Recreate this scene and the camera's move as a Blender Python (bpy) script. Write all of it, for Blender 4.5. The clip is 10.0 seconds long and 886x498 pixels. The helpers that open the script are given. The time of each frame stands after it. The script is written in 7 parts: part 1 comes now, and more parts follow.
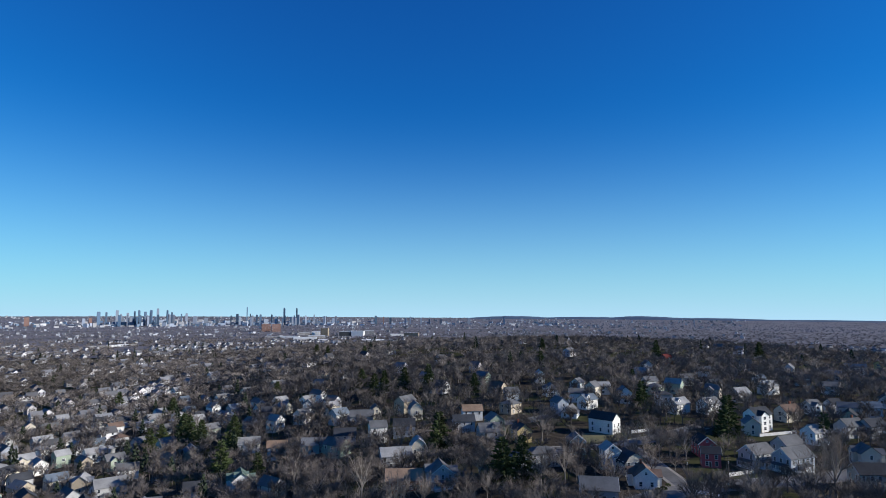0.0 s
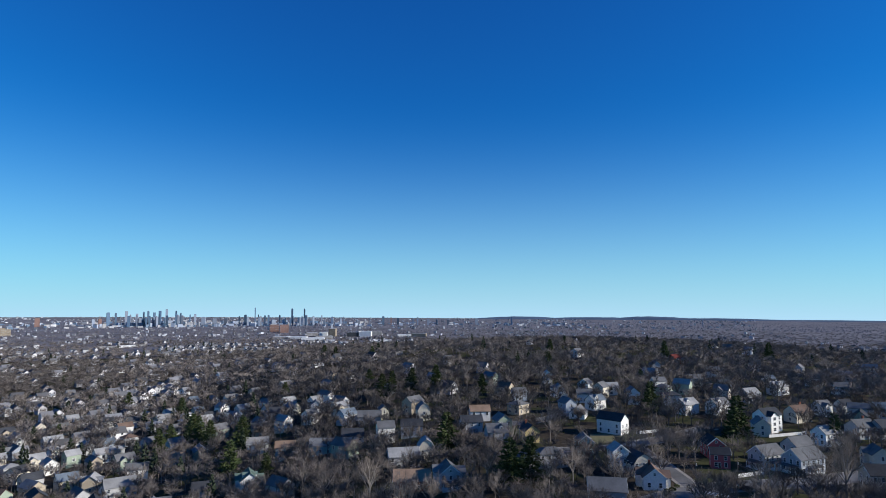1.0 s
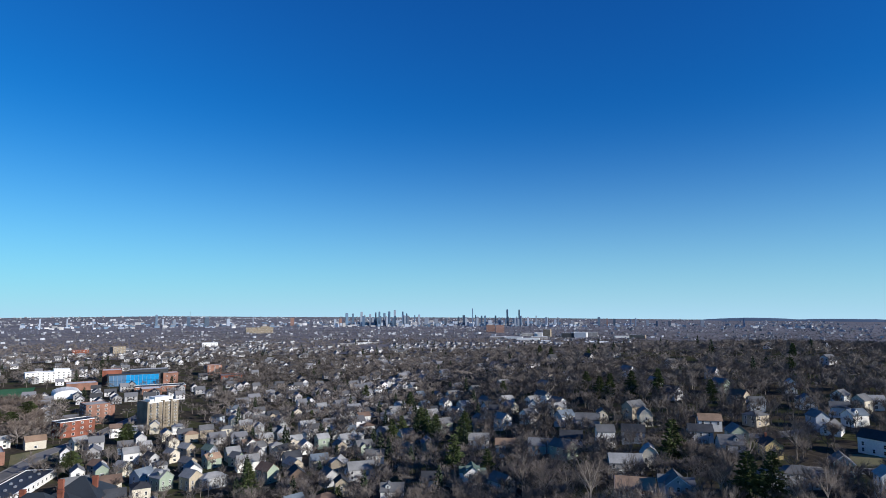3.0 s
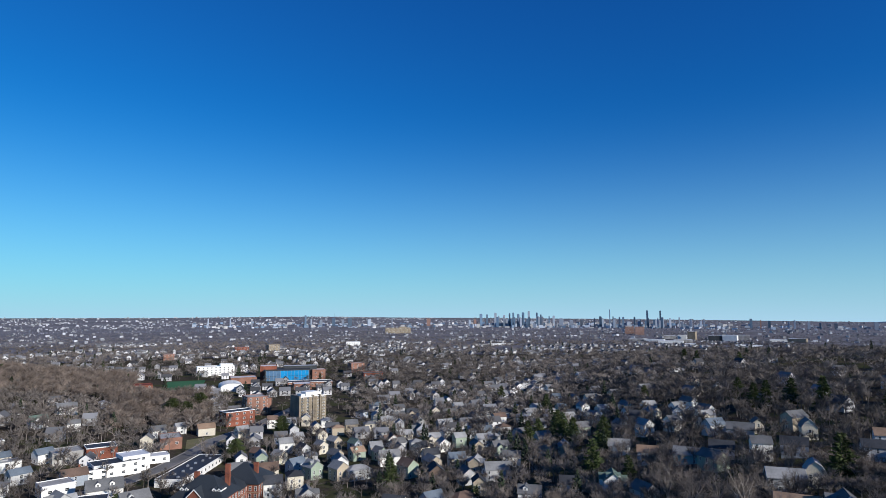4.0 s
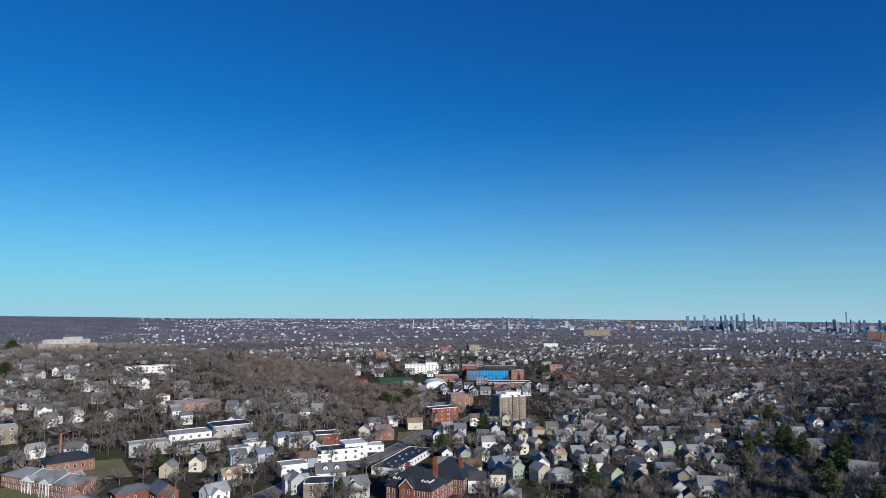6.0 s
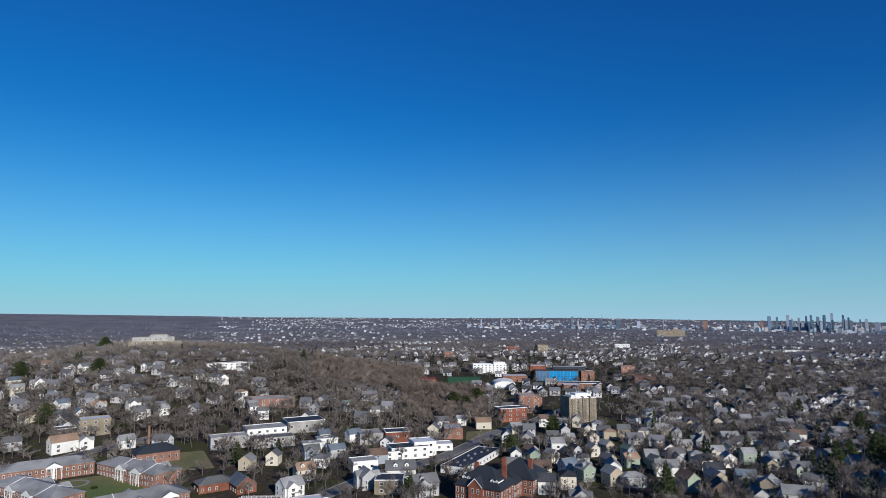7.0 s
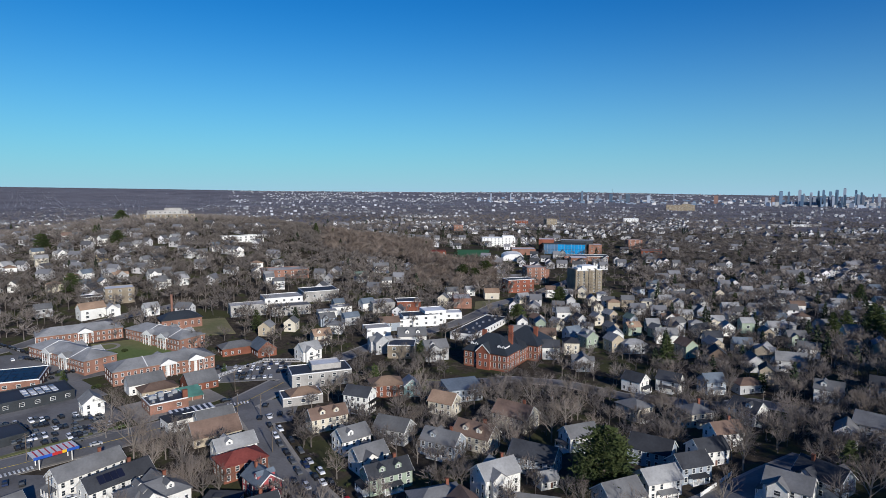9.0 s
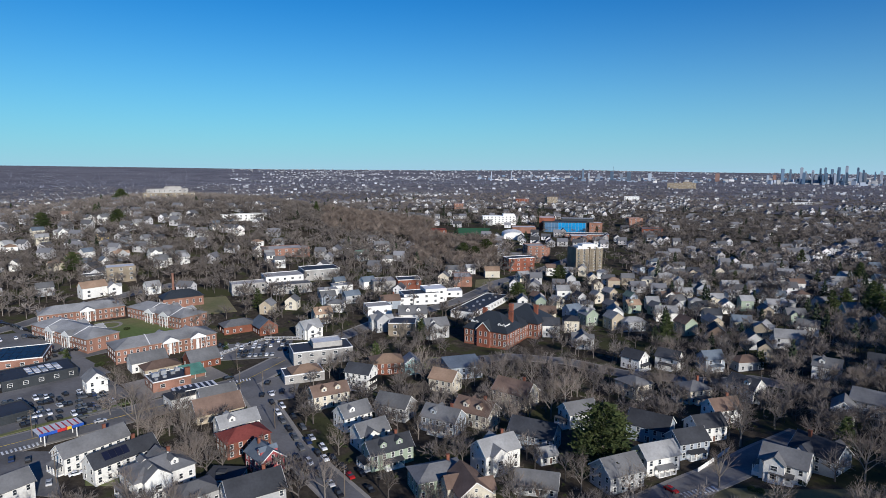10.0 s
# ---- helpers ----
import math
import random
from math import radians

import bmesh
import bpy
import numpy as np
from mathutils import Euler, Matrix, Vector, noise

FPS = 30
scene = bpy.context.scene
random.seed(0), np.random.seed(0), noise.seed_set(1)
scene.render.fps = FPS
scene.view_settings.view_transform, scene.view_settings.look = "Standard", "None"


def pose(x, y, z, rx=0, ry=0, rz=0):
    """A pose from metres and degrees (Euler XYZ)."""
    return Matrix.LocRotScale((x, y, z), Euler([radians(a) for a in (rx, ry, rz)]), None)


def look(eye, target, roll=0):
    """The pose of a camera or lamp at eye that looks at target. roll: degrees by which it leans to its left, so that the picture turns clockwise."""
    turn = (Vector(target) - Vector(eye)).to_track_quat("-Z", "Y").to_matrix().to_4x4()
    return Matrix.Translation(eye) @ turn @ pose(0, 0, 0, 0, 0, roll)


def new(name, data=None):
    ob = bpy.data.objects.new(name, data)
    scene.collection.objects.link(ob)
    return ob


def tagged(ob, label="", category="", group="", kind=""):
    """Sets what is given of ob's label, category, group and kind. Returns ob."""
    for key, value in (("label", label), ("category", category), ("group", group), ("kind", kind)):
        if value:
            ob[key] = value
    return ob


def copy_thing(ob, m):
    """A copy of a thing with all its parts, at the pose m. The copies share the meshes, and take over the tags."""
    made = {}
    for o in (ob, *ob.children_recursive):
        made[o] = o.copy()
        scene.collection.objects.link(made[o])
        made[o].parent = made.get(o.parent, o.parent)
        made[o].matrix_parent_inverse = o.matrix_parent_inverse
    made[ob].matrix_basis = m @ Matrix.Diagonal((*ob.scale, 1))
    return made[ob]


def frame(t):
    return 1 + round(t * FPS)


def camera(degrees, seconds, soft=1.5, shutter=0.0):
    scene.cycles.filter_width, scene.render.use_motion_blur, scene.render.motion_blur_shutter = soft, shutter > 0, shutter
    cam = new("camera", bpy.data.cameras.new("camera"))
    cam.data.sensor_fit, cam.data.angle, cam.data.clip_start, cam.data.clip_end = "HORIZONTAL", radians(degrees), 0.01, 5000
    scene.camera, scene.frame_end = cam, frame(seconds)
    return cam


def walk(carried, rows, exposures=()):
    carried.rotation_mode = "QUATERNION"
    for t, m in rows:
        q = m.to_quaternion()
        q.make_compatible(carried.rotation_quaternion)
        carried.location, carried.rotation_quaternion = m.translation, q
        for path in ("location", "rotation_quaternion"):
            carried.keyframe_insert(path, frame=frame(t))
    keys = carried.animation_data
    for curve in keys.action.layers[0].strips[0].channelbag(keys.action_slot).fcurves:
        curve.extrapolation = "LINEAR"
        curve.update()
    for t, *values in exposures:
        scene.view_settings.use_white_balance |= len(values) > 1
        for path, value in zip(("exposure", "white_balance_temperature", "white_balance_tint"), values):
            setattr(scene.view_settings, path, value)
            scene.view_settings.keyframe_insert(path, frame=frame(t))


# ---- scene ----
cam = camera(70.88, 10.0, soft=0.75)
walk(cam, [
    (0, pose(0, 0, 105, 95.16, 0, -14.10) @ pose(0, 0, 0, 0, 0, 0.13)),
    (0.5, pose(0, 0, 105, 95.22, 0, -13.87) @ pose(0, 0, 0, 0, 0, 0.10)),
    (1, pose(0, 0, 105, 95.20, 0, -13.43) @ pose(0, 0, 0, 0, 0, 0.06)),
    (1.5, pose(0, 0, 105, 95.21, 0, -11.35) @ pose(0, 0, 0, 0, 0, 0.02)),
    (2, pose(0, 0, 105, 95.22, 0, -6.29) @ pose(0, 0, 0, 0, 0, -0.08)),
    (2.5, pose(0, 0, 105, 95.24, 0, -0.16) @ pose(0, 0, 0, 0, 0, -0.10)),
    (4, pose(0, 0, 105, 95.38, 0, 18.17) @ pose(0, 0, 0, 0, 0, -0.11)),
    (4.5, pose(0, 0, 105, 95.43, 0, 23.96) @ pose(0, 0, 0, 0, 0, -0.12)),
    (5, pose(0, 0, 105, 95.47, 0, 27.89) @ pose(0, 0, 0, 0, 0, -0.07)),
    (5.5, pose(0, 0, 105, 95.49, 0, 31.40) @ pose(0, 0, 0, 0, 0, -0.04)),
    (6, pose(0, 0, 105, 95.56, 0, 36.04) @ pose(0, 0, 0, 0, 0, -0.08)),
    (6.2, pose(0, 0, 105, 95.57, 0, 38.14) @ pose(0, 0, 0, 0, 0, 0.01)),
    (7.3, pose(0, 0, 105, 94.84, 0, 42.98) @ pose(0, 0, 0, 0, 0, 0.05)),
    (7.5, pose(0, 0, 105, 93.02, 0, 43.01) @ pose(0, 0, 0, 0, 0, 0.10)),
    (8, pose(0, 0, 105, 88.29, 0, 43.03) @ pose(0, 0, 0, 0, 0, 0.04)),
    (8.5, pose(0, 0, 105, 85.64, 0, 43.07) @ pose(0, 0, 0, 0, 0, 0.06)),
    (9, pose(0, 0, 105, 83.98, 0, 43.12) @ pose(0, 0, 0, 0, 0, 0.07)),
    (9.5, pose(0, 0, 105, 82.29, 0, 43.15) @ pose(0, 0, 0, 0, 0, 0.05)),
    (10, pose(0, 0, 105, 81.99, 0, 43.16) @ pose(0, 0, 0, 0, 0, 0.00)),
], [(0.0, 0.24), (2.0, 0.23), (4.0, 0.06), (6.0, -0.1), (7.3, -0.2), (8.0, -0.22), (9.0, -0.13), (10.0, -0.08)])


def skyline(az):
    """How far the land has risen at the horizon, by the bearing."""
    rise = ((-180, 7), (-14, 7), (21, 27), (30, 38), (43, 35), (58, 45), (67, 61), (79, 80), (180, 80))
    for (a, p), (b, q) in zip(rise, rise[1:]):
        if az <= b:
            return p + (q - p) * (az - a) / (b - a)


def ground_z(x, y):
    """Height of the ground: a plain with a hill on either hand and a slow rise to the horizon."""
    r = math.hypot(x, y)
    fade = math.exp(-max(0.0, (r - 700) / 450) ** 2)
    side = 33 / (1 + math.exp(-max(-30.0, min(30.0, (x - 15 + 0.1 * (y - 200)) / 36)))) * fade
    ridge = 26 * math.exp(-((x - 420) ** 2 + (y - 830) ** 2) / (2 * 310 ** 2))
    west = 54 * math.exp(-((x + 810) ** 2 + (y - 345) ** 2) / (2 * 205 ** 2))
    if r < 2700:
        return side + ridge + west
    s = min(1.0, (r - 2700) / 2100)
    return side + ridge + west + skyline(math.degrees(math.atan2(-x, y))) * s * s * (3 - 2 * s)


# ---- world and light ----
SUN_TURN = -109.5
SUN_HEIGHT = 21.0
world = bpy.data.worlds.new("sky")
scene.world = world
world.use_nodes = True
wn = world.node_tree
sky = wn.nodes.new("ShaderNodeTexSky")
sky.sky_type, sky.sun_disc = "NISHITA", False
sky.sun_elevation, sky.sun_rotation = radians(SUN_HEIGHT), radians(-SUN_TURN)
sky.air_density, sky.dust_density, sky.ozone_density, sky.altitude = 1.0, 0.0, 3.0, 50
split, join = wn.nodes.new("ShaderNodeSeparateColor"), wn.nodes.new("ShaderNodeCombineColor")
wn.links.new(sky.outputs[0], split.inputs[0])
for _i, (_p, _k) in enumerate(((0.86, 0.078), (1.16, 0.665), (0.92, 1.75))):
    deep, tint = wn.nodes.new("ShaderNodeMath"), wn.nodes.new("ShaderNodeMath")
    deep.operation, tint.operation = "POWER", "MULTIPLY"
    deep.inputs[1].default_value, tint.inputs[1].default_value = _p, _k
    wn.links.new(split.outputs[_i], deep.inputs[0])
    wn.links.new(deep.outputs[0], tint.inputs[0])
    wn.links.new(tint.outputs[0], join.inputs[_i])
# Pale haze low over the horizon all round.
way = wn.nodes.new("ShaderNodeTexCoord")
axes = wn.nodes.new("ShaderNodeSeparateXYZ")
wn.links.new(way.outputs["Generated"], axes.inputs[0])
low = wn.nodes.new("ShaderNodeMapRange")
low.inputs[1].default_value, low.inputs[2].default_value = -0.03, 0.34
low.inputs[3].default_value, low.inputs[4].default_value = 1.0, 0.0
wn.links.new(axes.outputs["Z"], low.inputs[0])
thin = wn.nodes.new("ShaderNodeMath")
thin.operation = "POWER"
thin.inputs[1].default_value = 2.6
wn.links.new(low.outputs[0], thin.inputs[0])
haze = wn.nodes.new("ShaderNodeMix")
haze.data_type = "RGBA"
haze.inputs[7].default_value = (5.9, 9.35, 11.9, 1)
wn.links.new(thin.outputs[0], haze.inputs[0])
wn.links.new(join.outputs[0], haze.inputs[6])
wn.links.new(haze.outputs[2], wn.nodes["Background"].inputs[0])
wn.nodes["Background"].inputs[1].default_value = 0.0695
sun = new("sun", bpy.data.lights.new("sun", "SUN"))
sun.data.energy, sun.data.angle, sun.data.color = 5.0, radians(0.5), (1.0, 0.966, 0.925)
_a, _e = radians(SUN_TURN), radians(SUN_HEIGHT)
sun.matrix_world = look((-math.sin(_a) * math.cos(_e) * 900, math.cos(_a) * math.cos(_e) * 900, math.sin(_e) * 900), (0, 0, 0))


# ---- materials ----
def material(name, colour, rough=0.8, vary=0.15, grain=3.0, stain=0.15, bump=0.0, bands=0.0, metal=0.0, second=None, islands=False):
    """A painted or mineral surface: grain and stains at two scales, a little change from thing to thing, and courses where it has them."""
    m = bpy.data.materials.new(name)
    m.use_nodes = True
    t = m.node_tree
    N, Lk = t.nodes.new, t.links.new
    b = t.nodes["Principled BSDF"]
    b.inputs["Roughness"].default_value, b.inputs["Metallic"].default_value = rough, metal
    if rough > 0.79:
        b.inputs["Specular IOR Level"].default_value = 0.04
    co = N("ShaderNodeTexCoord")
    fine, broad = N("ShaderNodeTexNoise"), N("ShaderNodeTexNoise")
    fine.inputs["Scale"].default_value, broad.inputs["Scale"].default_value = grain, grain * 0.06
    fine.inputs["Detail"].default_value = broad.inputs["Detail"].default_value = 4
    Lk(co.outputs["Object"], fine.inputs["Vector"])
    Lk(co.outputs["Object"], broad.inputs["Vector"])
    mix = N("ShaderNodeMix")
    mix.data_type = "RGBA"
    mix.inputs[6].default_value = (*colour, 1)
    mix.inputs[7].default_value = (*(second or tuple(c * (1 - stain * 2.5) for c in colour)), 1)
    ramp = N("ShaderNodeMapRange")
    ramp.inputs[1].default_value, ramp.inputs[2].default_value = 0.42, 0.66
    Lk(broad.outputs["Fac"], ramp.inputs[0])
    Lk(ramp.outputs[0], mix.inputs[0])
    hsv = N("ShaderNodeHueSaturation")
    Lk(mix.outputs[2], hsv.inputs["Color"])
    info = N("ShaderNodeNewGeometry" if islands else "ShaderNodeObjectInfo")
    rnd = info.outputs["Random Per Island" if islands else "Random"]
    add = N("ShaderNodeMath")
    add.operation = "MULTIPLY_ADD"
    add.inputs[1].default_value, add.inputs[2].default_value = 2 * vary, 1 - vary
    Lk(rnd, add.inputs[0])
    g = N("ShaderNodeMath")
    g.operation = "MULTIPLY_ADD"
    g.inputs[1].default_value, g.inputs[2].default_value = 0.5, 0.75
    Lk(fine.outputs["Fac"], g.inputs[0])
    both = N("ShaderNodeMath")
    both.operation = "MULTIPLY"
    Lk(add.outputs[0], both.inputs[0])
    Lk(g.outputs[0], both.inputs[1])
    Lk(both.outputs[0], hsv.inputs["Value"])
    Lk(hsv.outputs[0], b.inputs["Base Color"])
    if bump or bands:
        bp = N("ShaderNodeBump")
        bp.inputs["Strength"].default_value, bp.inputs["Distance"].default_value = max(bump, 0.35), 0.05
        if bands:
            w = N("ShaderNodeTexWave")
            w.bands_direction, w.wave_profile = "Z", "SAW"
            w.inputs["Scale"].default_value = bands
            Lk(co.outputs["Object"], w.inputs["Vector"])
            Lk(w.outputs["Fac"], bp.inputs["Height"])
        else:
            Lk(fine.outputs["Fac"], bp.inputs["Height"])
        Lk(bp.outputs[0], b.inputs["Normal"])
    return m


WALL = {k: material("siding_" + n, c, 0.6, 0.1, 1.5, 0.06, 0.3, 1.6) for k, n, c in (
    ("W", "white", (0.80, 0.78, 0.72)), ("C", "cream", (0.62, 0.56, 0.44)), ("G", "grey", (0.43, 0.43, 0.42)),
    ("B", "blue_grey", (0.34, 0.38, 0.42)), ("S", "sage", (0.30, 0.36, 0.27)), ("T", "tan", (0.42, 0.35, 0.25)),
    ("M", "mint", (0.34, 0.50, 0.47)), ("R", "red", (0.42, 0.085, 0.09)), ("Y", "yellow", (0.68, 0.52, 0.22)),
    ("N", "brown", (0.16, 0.11, 0.08)))}
WALL["K"] = material("brick", (0.24, 0.095, 0.062), 0.85, 0.12, 2.5, 0.12, 0.4, 2.2)
ROOF = {k: material("shingle_" + n, c, 0.85, 0.18, 1.2, 0.16, 0.4, 1.5) for k, n, c in (
    ("g", "grey", (0.165, 0.165, 0.165)), ("d", "dark", (0.06, 0.063, 0.070)), ("b", "brown", (0.19, 0.130, 0.100)),
    ("l", "light_grey", (0.31, 0.308, 0.30)), ("u", "blue_grey", (0.15, 0.18, 0.21)), ("e", "green", (0.14, 0.19, 0.155)),
    ("o", "tan_brown", (0.33, 0.225, 0.155)), ("r", "dark_red", (0.22, 0.06, 0.05)))}
TRIM = material("white_trim", (0.80, 0.785, 0.74), 0.5, 0.05, 2.0, 0.04)
GLASS = material("window_glass", (0.035, 0.042, 0.05), 0.08, 0.3, 0.5, 0.1)
BRICK = WALL["K"]
ORANGE_BRICK = material("orange_brick", (0.31, 0.165, 0.120), 0.85, 0.08, 2.5, 0.12, 0.4, 2.2)
RED_BRICK = material("red_brick", (0.27, 0.100, 0.066), 0.85, 0.06, 2.5, 0.14, 0.4, 2.2)
TAN_BRICK = material("tan_brick", (0.29, 0.24, 0.175), 0.85, 0.05, 2.5, 0.1, 0.3, 2.2)
SLATE = material("slate", (0.030, 0.036, 0.041), 0.6, 0.08, 1.5, 0.14, 0.4, 1.8)
MEMBRANE = material("black_roof_membrane", (0.035, 0.038, 0.046), 0.7, 0.2, 0.8, 0.15)
WHITE_ROOF = material("white_roof_membrane", (0.66, 0.66, 0.66), 0.7, 0.12, 0.6, 0.1)
CONCRETE = material("concrete", (0.42, 0.40, 0.37), 0.85, 0.12, 1.5, 0.14)
ASPHALT = material("asphalt", (0.185, 0.180, 0.175), 0.9, 0.05, 0.9, 0.14, 0.2)
PAVING = material("pavement_concrete", (0.30, 0.275, 0.24), 0.9, 0.08, 0.8, 0.14)
PAINT = material("road_paint", (0.72, 0.72, 0.70), 0.7, 0.05, 2, 0.15)
LAWN = material("lawn", (0.125, 0.165, 0.06), 0.95, 0.05, 0.5, 0.18, 0.4, second=(0.17, 0.165, 0.08))
DRY_GRASS = material("dry_grass", (0.190, 0.165, 0.095), 0.95, 0.05, 0.5, 0.18, 0.4, second=(0.14, 0.14, 0.07))
BARK = material("bark", (0.25, 0.220, 0.190), 0.9, 0.28, 1.2, 0.15)
TWIG = material("bare_twigs", (0.24, 0.198, 0.165), 0.9, 0.30, 0.5, 0.12)
NEEDLE = material("needles", (0.046, 0.064, 0.027), 0.8, 0.25, 0.8, 0.2, second=(0.088, 0.100, 0.036))
SHRUB = material("evergreen_shrub", (0.06, 0.075, 0.03), 0.85, 0.3, 1.0, 0.2)
FAR_TWIG = material("far_bare_crowns", (0.200, 0.173, 0.154), 0.95, 0.30, 0.05, 0.15, islands=True)
BROWN_TWIG = material("red_brown_twigs", (0.20, 0.160, 0.134), 0.9, 0.22, 0.3, 0.12, islands=True)
# Haze is put into these two colours: cooler grey, then bluer, with distance.
HAZED_WOOD = material("hazed_leafless_woods", (0.215, 0.198, 0.200), 0.95, 0.3, 0.1, 0.16, islands=True)
HAZED_TWIG = material("distant_woods", (0.160, 0.164, 0.196), 0.95, 0.3, 0.1, 0.16, islands=True)
# Far brick, its colour dulled to carry the haze before it.
HAZED_BRICK = material("hazed_brown_brick", (0.28, 0.175, 0.145), 0.9, 0.1, 0.5, 0.1)
FAR_NEEDLE = material("far_evergreens", (0.040, 0.052, 0.032), 0.95, 0.3, 0.05, 0.15, islands=True)
# Reflected sky is put into the pane colour as bright blue.
BLUE_GLASS = material("curtain_wall_sky_tint", (0.02, 0.30, 0.62), 0.12, 0.05, 0.4, 0.08)
# Bluish haze is put into the colours of the skyline's glass and stone.
TOWER_GLASS = material("hazed_tower_glass", (0.10, 0.155, 0.225), 0.4, 0.5, 0.02, 0.1)
TOWER_STONE = material("hazed_tower_stone", (0.27, 0.31, 0.37), 0.7, 0.5, 0.02, 0.1)
FAR_WALL = material("far_walls", (0.56, 0.55, 0.54), 0.8, 0.4, 0.05, 0.1, islands=True)
FAR_ROOF = material("far_roofs", (0.15, 0.15, 0.155), 0.85, 0.6, 0.05, 0.1, islands=True)
# Far walls again, darker and bluer: distance is put into their colour.
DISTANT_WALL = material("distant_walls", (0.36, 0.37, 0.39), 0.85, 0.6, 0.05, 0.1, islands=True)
SOLAR = material("solar_panel", (0.012, 0.015, 0.032), 0.35, 0.1, 1, 0.1)
SOLAR.node_tree.nodes["Principled BSDF"].inputs["Specular IOR Level"].default_value = 0.15
RUBBER = material("rubber", (0.02, 0.02, 0.02), 0.8, 0.1)
GALV = material("galvanised_metal", (0.45, 0.46, 0.47), 0.45, 0.15, 2, 0.1, metal=0.6)
POLE = material("weathered_pole", (0.17, 0.135, 0.105), 0.9, 0.15, 2, 0.15)
AWNING = material("green_awning", (0.10, 0.25, 0.19), 0.6, 0.05)
POND = material("pond_water", (0.03, 0.05, 0.09), 0.1, 0.02, 0.02, 0.1)
CAR_PAINT = [material("car_paint_" + n, c, 0.25, 0.1, 1, 0.04, metal=mt) for n, c, mt in (
    ("white", (0.75, 0.75, 0.75), 0), ("black", (0.02, 0.02, 0.022), 0), ("silver", (0.50, 0.50, 0.50), 0.1),
    ("grey", (0.12, 0.125, 0.13), 0.1), ("red", (0.35, 0.02, 0.02), 0), ("blue", (0.02, 0.035, 0.09), 0))]
for _m in CAR_PAINT:
    _m.node_tree.nodes["Principled BSDF"].inputs["Specular IOR Level"].default_value = 0.12


# ---- mesh helpers ----
class Shape:
    """Collects corners and faces of one mesh."""

    def __init__(self):
        self.v, self.f, self.k = [], [], []

    def poly(self, pts, k=0):
        n = len(self.v)
        self.v += [tuple(p) for p in pts]
        self.f.append(tuple(range(n, n + len(pts))))
        self.k.append(k)

    def solid(self, pts, faces, k=0):
        n = len(self.v)
        self.v += [tuple(p) for p in pts]
        for f in faces:
            self.f.append(tuple(n + i for i in f))
            self.k.append(k)

    def box(self, x0, x1, y0, y1, z0, z1, k=0):
        self.solid([(x0, y0, z0), (x1, y0, z0), (x1, y1, z0), (x0, y1, z0), (x0, y0, z1), (x1, y0, z1), (x1, y1, z1), (x0, y1, z1)],
                   [(3, 2, 1, 0), (4, 5, 6, 7), (0, 1, 5, 4), (1, 2, 6, 5), (2, 3, 7, 6), (3, 0, 4, 7)], k)

    def prism(self, a, b, k=0):
        """Joins two outlines of the same number of corners into a closed solid."""
        n = len(a)
        self.solid(list(a) + list(b), [tuple(range(n))[::-1], tuple(range(n, 2 * n))] + [(i, (i + 1) % n, n + (i + 1) % n, n + i) for i in range(n)], k)

    def tube(self, p, q, r0, r1, n=6, k=0):
        p, q = Vector(p), Vector(q)
        d = (q - p).normalized()
        u = d.orthogonal().normalized()
        w = d.cross(u)
        ring = lambda c, r: [c + (u * math.cos(2 * math.pi * i / n) + w * math.sin(2 * math.pi * i / n)) * r for i in range(n)]
        self.prism(ring(p, r0), ring(q, max(r1, 0.004)), k)

    def spike(self, p, q, r, k=0, full=False):
        """A thin three-sided twig that ends in a point."""
        p, q = Vector(p), Vector(q)
        d = (q - p).normalized()
        u = d.orthogonal().normalized()
        w = d.cross(u)
        pts = [p + u * r, p - u * r * 0.5 + w * r * 0.87, p - u * r * 0.5 - w * r * 0.87, q]
        self.solid(pts, [(0, 1, 3), (1, 2, 3), (2, 0, 3)] if full else [(0, 1, 3), (1, 2, 3)], k)

    def mesh(self, name, *mats):
        me = bpy.data.meshes.new(name)
        me.from_pydata(self.v, [], self.f)
        for m in mats:
            me.materials.append(m)
        if len(mats) > 1:
            me.polygons.foreach_set("material_index", self.k)
        me.update()
        return me


def part(name, shape, mats, parent, label="", at=None):
    """Links a shape, or a mesh that is shared, as one part under its thing."""
    me = shape if isinstance(shape, bpy.types.Mesh) else shape.mesh(name, *(mats if isinstance(mats, (list, tuple)) else [mats]))
    ob = new(name, me)
    ob.parent = parent
    if at is not None:
        ob.matrix_basis = at
    return tagged(ob, label) if label else ob


def thing(name, x, y, yaw, label, category, group="", z=None):
    ob = new(name)
    ob.matrix_basis = pose(x, y, ground_z(x, y) if z is None else z, 0, 0, yaw)
    return tagged(ob, label, category, group)


def slab(s, pts, th, k=0):
    """A plate with its upper face on pts and the thickness th below."""
    s.prism([(p[0], p[1], p[2] - th) for p in pts], pts, k)


def gable_roof(s, w, d, h, rise, over=0.45, th=0.22, k=0):
    """One bent plate over both slopes."""
    e = over * rise / (d / 2)
    x, y = w / 2 + over, d / 2 + over
    end = [(-x, -y, h - e), (-x, 0.0, h + rise), (-x, y, h - e), (-x, y, h - e + th), (-x, 0.0, h + rise + th), (-x, -y, h - e + th)]
    s.prism(end, [(x, p[1], p[2]) for p in end], k)


